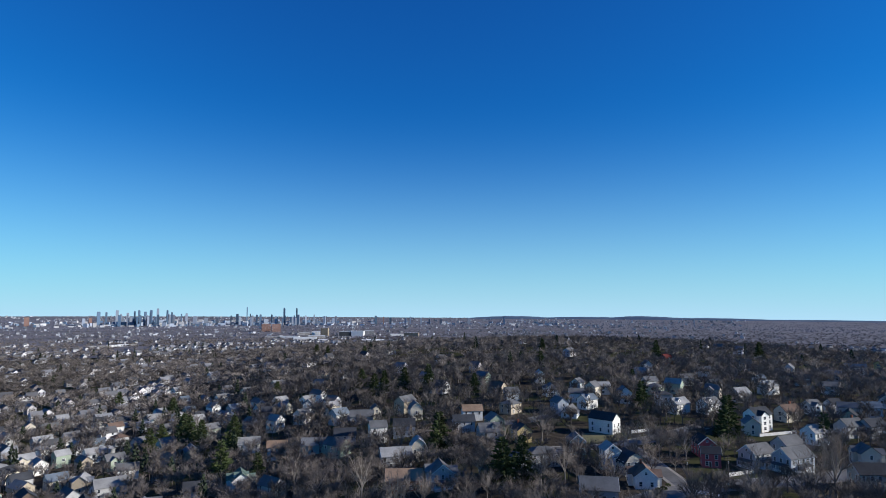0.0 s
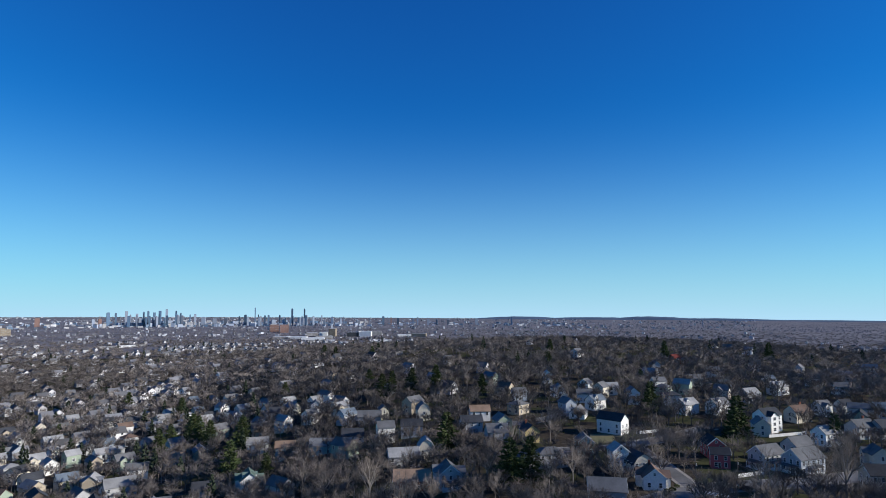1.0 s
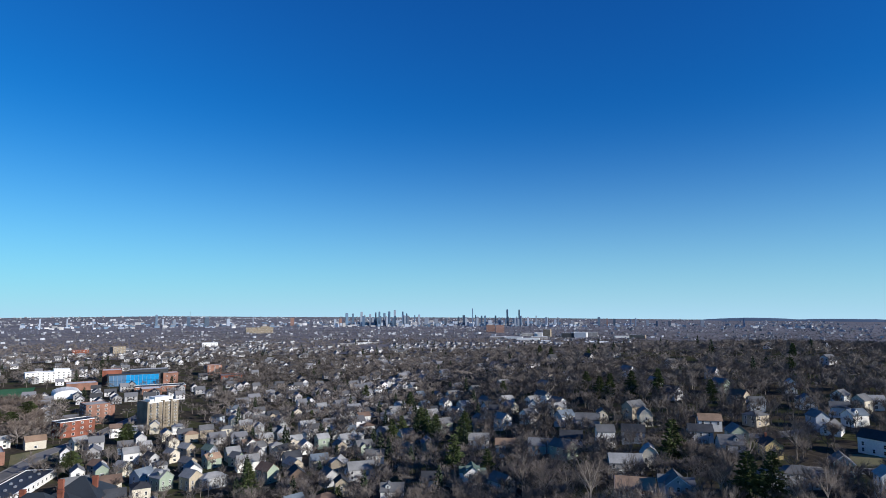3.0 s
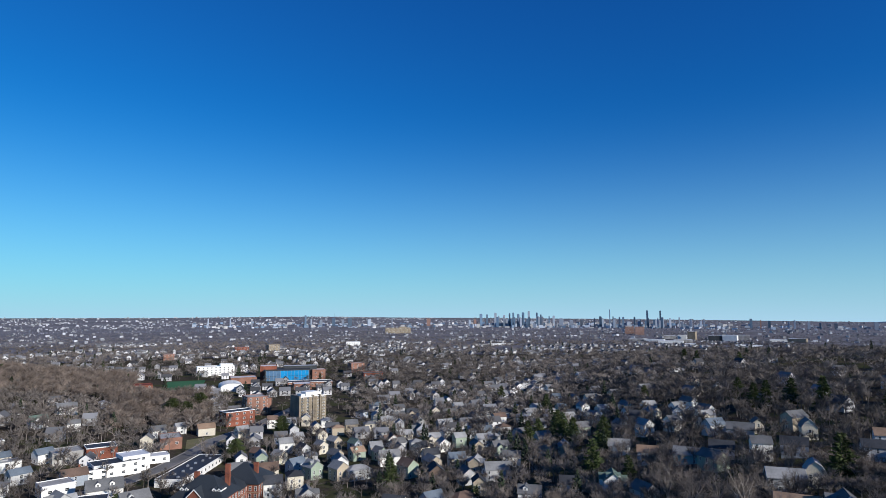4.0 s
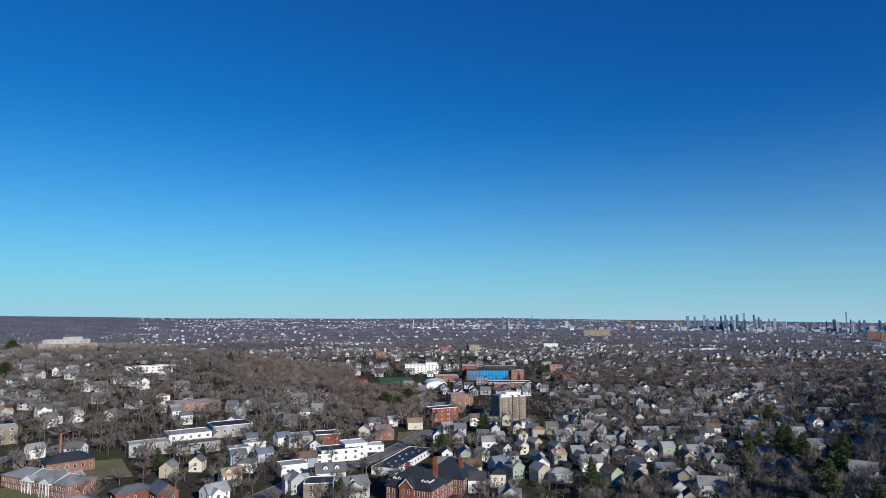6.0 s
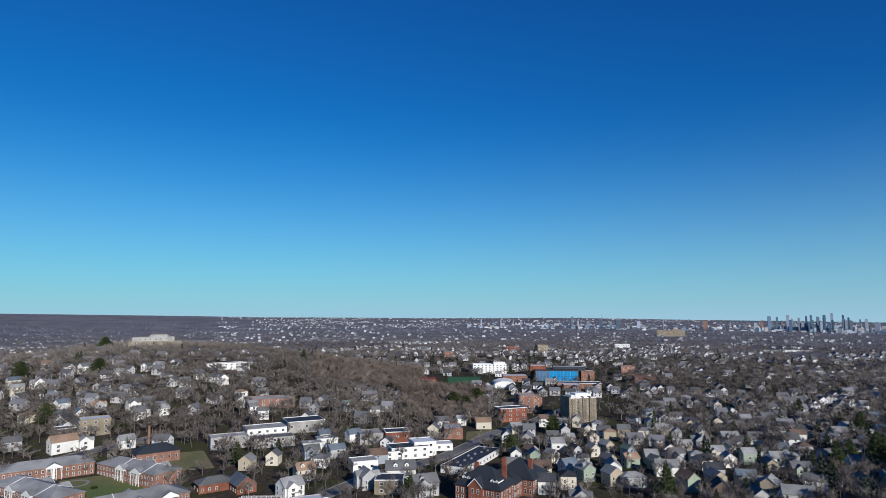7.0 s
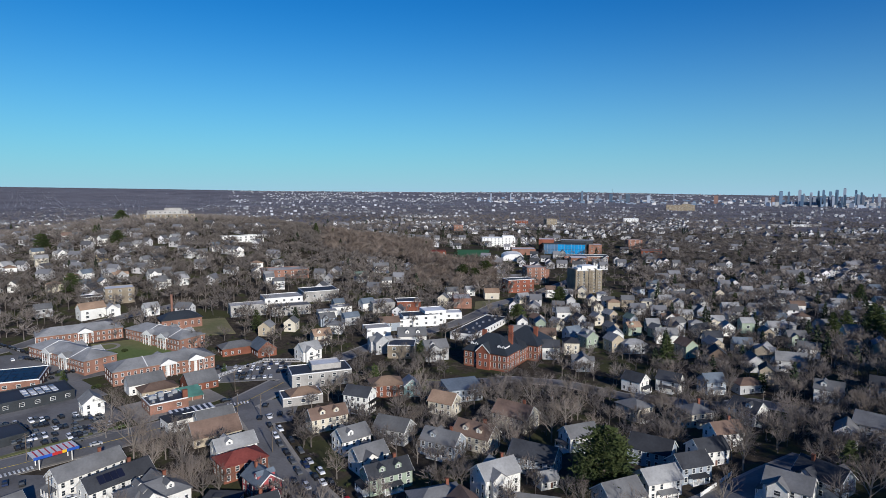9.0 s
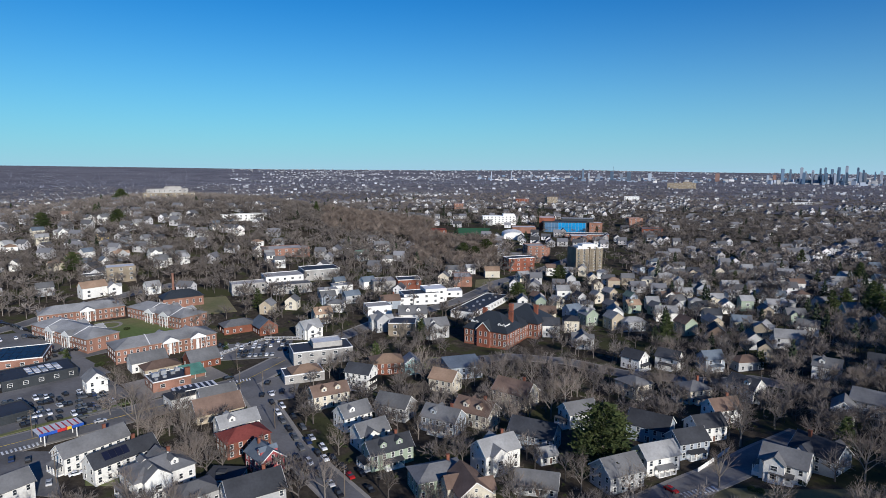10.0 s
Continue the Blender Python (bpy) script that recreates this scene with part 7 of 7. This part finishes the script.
# Lower blocks crowd round the towers' feet, thick in the old centre and thinner to either side.
random.seed(21)
feet = [[], [], []]
for k in range(520):
    az = random.choice((random.gauss(11, 2.6), random.gauss(3, 4.5), random.uniform(-26, 17), random.uniform(17, 40)))
    r = random.uniform(3150, 3700)
    x, y = polar(az, r)
    h = random.choice((3, 4, 5, 8, 12)) * random.uniform(0.8, 1.3) * (1.25 if 7 < az < 15 else 0.7 if az > 17 or az < -6 else 1.0)
    feet[k % 3].append((x, y, ground_z(x, y), radians(az) + random.uniform(-0.5, 0.5), random.uniform(7, 24), h + 4))
for rows, m, c in zip(feet, (FAR_WALL, TOWER_STONE, TOWER_GLASS), ("white", "grey stone", "dark glass")):
    scatter("city_blocks", tiny_block(), rows, [m, FAR_ROOF], f"low {c} blocks of the far city centre", "buildings")

# ---- what fills the streets between: further houses, trees and woods ----
TAKEN = {}


def take(x, y, r):
    n = int(r // 10) + 1
    for i in range(-n, n + 1):
        for j in range(-n, n + 1):
            TAKEN.setdefault((int(x // 10) + i, int(y // 10) + j), []).append((x, y, r))


def free(x, y, r):
    return all((x - a) ** 2 + (y - b) ** 2 > (r + c) ** 2 for a, b, c in TAKEN.get((int(x // 10), int(y // 10)), ()))


for ob in list(scene.objects):
    if ob.parent or ob.get("kind") == "stuff" or ob.name.startswith(("ground", "city_tower", "camera", "sun")):
        continue
    kids = [o for o in (ob, *ob.children) if o.type == "MESH"]
    if ob.name.startswith(("road", "pavement", "parking", "lawn", "bare_yard", "water")):
        if not ob.name.startswith(("pavement", "road_m")):
            step = 2 if ob.name.startswith("road") else 1
            for v in list(ob.data.vertices)[::step]:
                take(v.co.x, v.co.y, 4.0)
    elif ob.name.startswith(("bare_tree", "pine_tree")):
        if ob.location.length > 1:
            take(ob.location.x, ob.location.y, 3.0)
    elif kids:
        ext = max(max(abs(c[0]), abs(c[1])) for o in kids for c in o.bound_box)
        take(ob.location.x, ob.location.y, min(ext * 1.0 + (3.5 if ob.location.x > 60 else 1.0 if ob.location.x > -60 else 0.5) if ob.location.length < 420 else ext * 0.78, 26.0))


def rough(x, y, s):
    return noise.noise((x / s, y / s, 3.7))


def wooded(x, y):
    """How thickly trees stand, from 0 to 1."""
    az, r = math.degrees(math.atan2(-x, y)), math.hypot(x, y)
    w = 0.55 + 0.5 * rough(x, y, 140)
    if az < 2 and r > 470:
        w += 0.55
    elif az < 26:
        w += 0.12 if az < 0 else 0.05
    if az > 60 and 430 < r < 640:
        w += 0.6
    if az > 56 and r > 600:
        w += 0.5
    if 36 < az < 60 and 560 < r < 900:
        w += 0.5
    if 10 < az < 40 and 360 < r < 850:
        w -= 0.12
    if r > 1000 and az < 30:
        w += 0.2
    return max(0.05, min(1.0, w))


def built(x, y):
    """How thickly houses stand, from 0 to 1."""
    az, r = math.degrees(math.atan2(-x, y)), math.hypot(x, y)
    if az < 0 and r > 520:
        return 0.06
    if az > 60 and r < 620:
        return 0.0
    if 40 < az < 60 and r > 520:
        return 0.15
    if -3 < az < 24 and r < 430:
        return 0.3
    if -3 < az < 36:
        return 1.0
    return 0.3


def grove(az, r):
    """The unbroken woods between the field and the main road."""
    return 38.2 < az < 46 and 555 < r < 740 or 44 < az < 54 and 690 < r < 900


random.seed(5)
count = 0
GRID = radians(38)
plots = [(i, j) for i in range(-60, 61) for j in range(-36, 37)]
random.shuffle(plots)
for i, j in plots:
    u, v = i * 15.5 + random.uniform(-2, 2), j * 31 + (9 if i % 2 else -9) * 0.5 + random.uniform(-3, 3)
    x, y = u * math.cos(GRID) - v * math.sin(GRID), u * math.sin(GRID) + v * math.cos(GRID)
    az, r = math.degrees(math.atan2(-x, y)), math.hypot(x, y)
    if not (-50 < az < 82 and 290 < r < 600) or random.random() > built(x, y) or not free(x, y, 6.5) or count > 85:
        continue
    house(round(x, 1), round(y, 1), random.choice((10, 11, 12, 13)), random.choice((8, 9, 9)), random.choice((2, 2, 2, 2.5)), round(math.degrees(GRID) + random.choice((0, 90)) + random.uniform(-4, 4)),
          random.choice("WWWWWCCGGBTS"), random.choice("gglllgdub"), random.choice(("gab", "gab", "gab", "gab", "cross", "hip")), near=False)
    take(x, y, 6.5)
    count += 1

# Houses too far off to count, in the same rows of streets.
rows = []
for i in range(-110, 111):
    for j in range(-60, 61):
        u, v = i * 15.5 + random.uniform(-3, 3), j * 33 + (9 if i % 2 else -9) * 0.5 + random.uniform(-5, 5)
        x, y = u * math.cos(GRID) - v * math.sin(GRID), u * math.sin(GRID) + v * math.cos(GRID)
        az, r = math.degrees(math.atan2(-x, y)), math.hypot(x, y)
        if -50 < az < 82 and 440 < r < 1500 and not grove(az, r) and random.random() < (0.5 if 3 < az < 22 and 430 < r < 850 else 0.75 if 22 <= az < 40 and 430 < r < 850 else 0.07 if az < -1 else 0.3 if az < 36 else 0.7 if az > 58 and 600 < r < 1050 else 0.2) * (0.65 + 1.1 * rough(x, y, 160)) and free(x, y, 6.0):
            take(x, y, 5.0)
            rows.append((x, y, ground_z(x, y), GRID + random.choice((0, 1.57)) + random.uniform(-0.1, 0.1), random.uniform(9, 12.5), random.uniform(8.5, 10.5)))
scatter("further_houses", tiny_house(), rows, [FAR_WALL, FAR_ROOF, GLASS], "pale gabled houses in rows among bare trees", "houses")

# Leafless trees near by, each a thing of its own.
random.seed(8)
spots = []
while len(spots) < 1050:
    az, r = random.uniform(-52, 82), math.sqrt(random.uniform(145 ** 2, 330 ** 2))
    x, y = polar(az, r)
    if random.random() < wooded(x, y) + 0.25 and free(x, y, 1.0):
        take(x, y, 1.4)
        spots.append((r, x, y))
for k, (r, x, y) in enumerate(spots[:255]):
    tree(BARE[k % 6], round(x, 1), round(y, 1), random.uniform(0.62, 1.05), random.uniform(0, 360))

KINDS = [low_branching(3, (7, 5, 4), 0.0066), low_branching(13, (8, 5, 4), 0.0064), low_branching(23, (6, 6, 4), 0.0068)]
rest = [(x, y) for r, x, y in spots[255:]]
tries = 0
while len(rest) < 3100 and tries < 60000:
    tries += 1
    az, r = random.uniform(-52, 82), math.sqrt(random.uniform(240 ** 2, 640 ** 2))
    x, y = polar(az, r)
    if random.random() < wooded(x, y) + 0.1 and free(x, y, 1.0):
        take(x, y, 1.0)
        rest.append((x, y))
tries = 0
while tries < 6000 and len(rest) < 3450:
    tries += 1
    x, y = polar(random.uniform(-4, 24), math.sqrt(random.uniform(200 ** 2, 560 ** 2)))
    if free(x, y, 0.6):
        take(x, y, 0.8)
        rest.append((x, y))
tries = 0
while tries < 6000 and len(rest) < 3850:
    tries += 1
    x, y = polar(random.uniform(-50, 2), math.sqrt(random.uniform(330 ** 2, 600 ** 2)))
    if free(x, y, 0.6):
        take(x, y, 1.0)
        rest.append((x, y))
FURTHER_KINDS = [low_branching(33, (6, 4, 4), 0.0085), low_branching(43, (7, 4, 3), 0.0090), low_branching(53, (5, 5, 4), 0.0088)]
for kinds, group in ((KINDS, [q for q in rest if math.hypot(*q) < 380]), (FURTHER_KINDS, [q for q in rest if math.hypot(*q) >= 380])):
    for k in range(3):
        rows = [(x, y, ground_z(x, y), random.uniform(0, 6.28), random.uniform(9, 15.5), random.uniform(9, 14)) for x, y in group[k::3]]
        scatter("leafless_trees", kinds[k], rows, [FAR_TWIG], "leafless brown trees among the further houses", "trees")

thick = []
for k in range(1500):
    az, r = random.uniform(38, 54), math.sqrt(random.uniform(540 ** 2, 940 ** 2))
    x, y = polar(az, r)
    if grove(az, r) and free(x, y, 1.5):
        thick.append((x, y, ground_z(x, y), random.uniform(0, 6.28), random.uniform(9, 17), random.uniform(10, 18)))
scatter("grove", round_crown(51, 60, 0.017), thick, [BROWN_TWIG], "dense red-brown leafless grove beside the houses", "woods")

mid, tries = [], 0
while len(mid) < 11500 and tries < 200000:
    tries += 1
    az, r = random.uniform(-52, 82), math.sqrt(random.uniform(600 ** 2, 1500 ** 2))
    x, y = polar(az, r)
    if len(mid) % 4 == 0:
        x, y = random.gauss(-760, 190), random.gauss(370, 170)
        if math.hypot(x, y) < 430:
            continue
    elif len(mid) % 5 == 1:
        x, y = polar(random.uniform(-2, 26), random.uniform(560, 1300))
        if not free(x, y, 0.3):
            x, y = polar(random.uniform(-2, 26), random.uniform(560, 1300))
    elif len(mid) % 3 == 0:
        x, y = polar(random.uniform(-52, 1), math.sqrt(random.uniform(500 ** 2, 1250 ** 2)))
    if not (33 < math.degrees(math.atan2(-x, y)) < 44 and 740 < math.hypot(x, y) < 890) and random.random() < wooded(x, y) + 0.05 and free(x, y, 0.5):
        mid.append((x, y, ground_z(x, y), random.uniform(0, 6.28), random.uniform(11, 17), random.uniform(9, 14)))
scatter("woodland", round_crown(4, 38, 0.025), mid[::2], [FAR_TWIG], "brown leafless woodland on the slopes", "woods")
scatter("woodland", round_crown(44, 36, 0.025), mid[1::2], [FAR_TWIG], "brown leafless woodland beyond the streets", "woods")

ever = []
for k in range(70):
    x, y = polar(random.uniform(2, 24), math.sqrt(random.uniform(300 ** 2, 620 ** 2)))
    if free(x, y, 1.5):
        ever.append((x, y, ground_z(x, y), random.uniform(0, 6.28), random.uniform(7, 10), random.uniform(12, 18)))
for k in range(420):
    az, r = random.uniform(-52, 82), math.sqrt(random.uniform(420 ** 2, 1700 ** 2))
    x, y = polar(az, r)
    if rough(x, y, 90) > -0.1 and free(x, y, 1.5):
        ever.append((x, y, ground_z(x, y), random.uniform(0, 6.28), random.uniform(6, 10), random.uniform(11, 18)))
scatter("far_evergreens", low_pine(6), ever, [FAR_NEEDLE], "dark green evergreens among the bare woods", "trees")

def shrink(r):
    """The plain is drawn in towards the horizon, and what stands on it with it."""
    return 1 / (1 + max(0.0, r - 1600) / 1250)


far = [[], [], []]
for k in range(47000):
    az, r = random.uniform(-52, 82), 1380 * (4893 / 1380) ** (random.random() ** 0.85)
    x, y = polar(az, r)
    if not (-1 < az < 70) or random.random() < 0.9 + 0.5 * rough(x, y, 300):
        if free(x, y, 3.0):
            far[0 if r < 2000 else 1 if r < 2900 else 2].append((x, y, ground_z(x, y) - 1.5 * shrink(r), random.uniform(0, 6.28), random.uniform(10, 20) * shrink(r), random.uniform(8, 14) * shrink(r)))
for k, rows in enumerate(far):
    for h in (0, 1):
        scatter(("far_woods", "far_woods", "distant_woods")[k], round_crown(60 + h, 13, 0.062) if k == 0 else round_crown(62 + h, 9, 0.085) if k == 1 else crown_dome(70 + h), rows[h::2], [(FAR_TWIG, HAZED_WOOD, HAZED_TWIG)[k]], "grey-brown leafless woods over the plain, tinted bluer with distance", "woods")


def brush_sheet():
    """The low brush and yards between the far crowns, as one uneven sheet."""
    rnd = random.Random(77)
    v, f, n, rings = [], [], 420, [1420.0]
    while rings[-1] < 4840:
        rings.append(rings[-1] * 1.012)
    for r in rings:
        for i in range(n + 1):
            x, y = polar(-53 + 136 * (i + rnd.uniform(-0.4, 0.4)) / n, r * (1 + rnd.uniform(-0.004, 0.004)))
            v.append((x, y, ground_z(x, y) + shrink(r) * (0.5 + 3.5 * rnd.random()) * min(1.0, (r - 1420) / 100)))
    for k in range(len(rings) - 1):
        for i in range(n):
            a = k * (n + 1) + i
            f.append((a, a + n + 1, a + n + 2, a + 1))
    me = bpy.data.meshes.new("brush")
    me.from_pydata(v, [], f)
    me.polygons.foreach_set("use_smooth", [True] * len(f))
    # Carries the far woods' haze in its mauve-grey, filling gaps between crowns.
    me.materials.append(material("hazed_brush", (0.18, 0.170, 0.178), 0.95, 0.0, 0.12, 0.12, second=(0.13, 0.122, 0.130)))
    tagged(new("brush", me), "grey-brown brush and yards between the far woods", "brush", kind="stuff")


brush_sheet()

bushes = []
while len(bushes) < 1300:
    az, r = random.uniform(-52, 82), math.sqrt(random.uniform(150 ** 2, 480 ** 2))
    x, y = polar(az, r)
    if free(x, y, 0.4):
        bushes.append((x, y, ground_z(x, y) - 0.2, random.uniform(0, 6.28), random.uniform(1.6, 3.6), random.uniform(1.2, 2.6)))
scatter("shrubs", low_tree(15, 40, 0.06), bushes[:700], [SHRUB], "dull green evergreen shrubs in the gardens", "shrubs")
scatter("bare_shrubs", low_tree(16, 36, 0.035), bushes[700:], [FAR_TWIG], "bare brown shrubs in the gardens", "shrubs")

homes, blocks = [], []
for k in range(26000):
    az, r = random.uniform(-52, 82), 1400 * (4800 / 1400) ** (random.random() ** 0.8)
    x, y = polar(az, r)
    streak = rough(az * 55, r * 2.2, 260) + 0.5 * rough(x + 900, y, 120)
    if random.random() < (0.10 if -4 < az < 36 else 0.0 if az < 0 else 0.0 if az < 52 else -0.12) + 1.2 * streak and free(x, y, 7):
        sc = shrink(r)
        homes.append((x, y, ground_z(x, y) + 2.5 * sc, random.choice((0.66, 2.2)) + random.uniform(-0.3, 0.3), random.uniform(7, 11) * sc * (1.0 if r < 2000 else 0.75), random.uniform(7, 9.5) * sc * (1.0 if r < 2000 else 0.8)))
    if k % 16 == 0 and r > 2100 and -40 < az < 62:
        blocks.append((x, y, ground_z(x, y) + 1, radians(az) + random.uniform(-0.6, 0.6), random.uniform(5, 13), random.uniform(5, 8)))
for k in range(5200):
    az, r = random.uniform(-40, 62), random.uniform(3200, 4800)
    x, y = polar(az, r)
    if rough(az * 60, r * 1.5, 300) + 0.6 * rough(x, y, 110) > (0.0 if az > -6 else 0.16):
        blocks.append((x, y, ground_z(x, y) + 0.5, radians(az) + random.uniform(-0.6, 0.6), random.uniform(4, 14) * 3000 / r, random.uniform(3, 5.5)))
scatter("far_houses", tiny_house(False), [q for q in homes if math.hypot(q[0], q[1]) < 1900], [FAR_WALL, FAR_ROOF], "pale houses among the far woods", "houses")
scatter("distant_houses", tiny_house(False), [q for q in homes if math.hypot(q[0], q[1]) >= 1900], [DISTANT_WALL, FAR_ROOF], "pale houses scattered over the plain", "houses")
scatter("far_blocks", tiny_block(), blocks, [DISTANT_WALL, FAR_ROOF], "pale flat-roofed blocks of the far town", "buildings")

# Low hills along the horizon; haze is put into their blue-grey colour.
HILL = material("hazed_hills", (0.105, 0.150, 0.215), 1.0, 0.0, 0.01, 0.1)


def hill(az, width, top):
    x, y = polar(az, 4700)
    w, h = 4700 * math.tan(radians(width) / 2), 105 + 4700 * math.tan(radians(top)) - ground_z(x, y) + 3
    s = Shape()
    n, rows = 24, 6
    for j in range(rows + 1):
        for i in range(n + 1):
            a, b = (i / n * 2 - 1), (j / rows * 2 - 1)
            s.v.append((a * w, b * 140, ground_z(x, y) - 3 + h * max(0.0, (1 - a * a)) ** 0.8 * max(0.0, 1 - b * b) ** 0.5 * (1 + 0.12 * rough(a * 700 + az * 50, b * 40, 90))))
    for j in range(rows):
        for i in range(n):
            k = j * (n + 1) + i
            s.f.append((k, k + 1, k + n + 2, k + n + 1))
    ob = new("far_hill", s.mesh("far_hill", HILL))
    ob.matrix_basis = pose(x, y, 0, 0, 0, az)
    tagged(ob, "low wooded hill on the horizon, coloured blue-grey for haze", "hill", kind="structure")


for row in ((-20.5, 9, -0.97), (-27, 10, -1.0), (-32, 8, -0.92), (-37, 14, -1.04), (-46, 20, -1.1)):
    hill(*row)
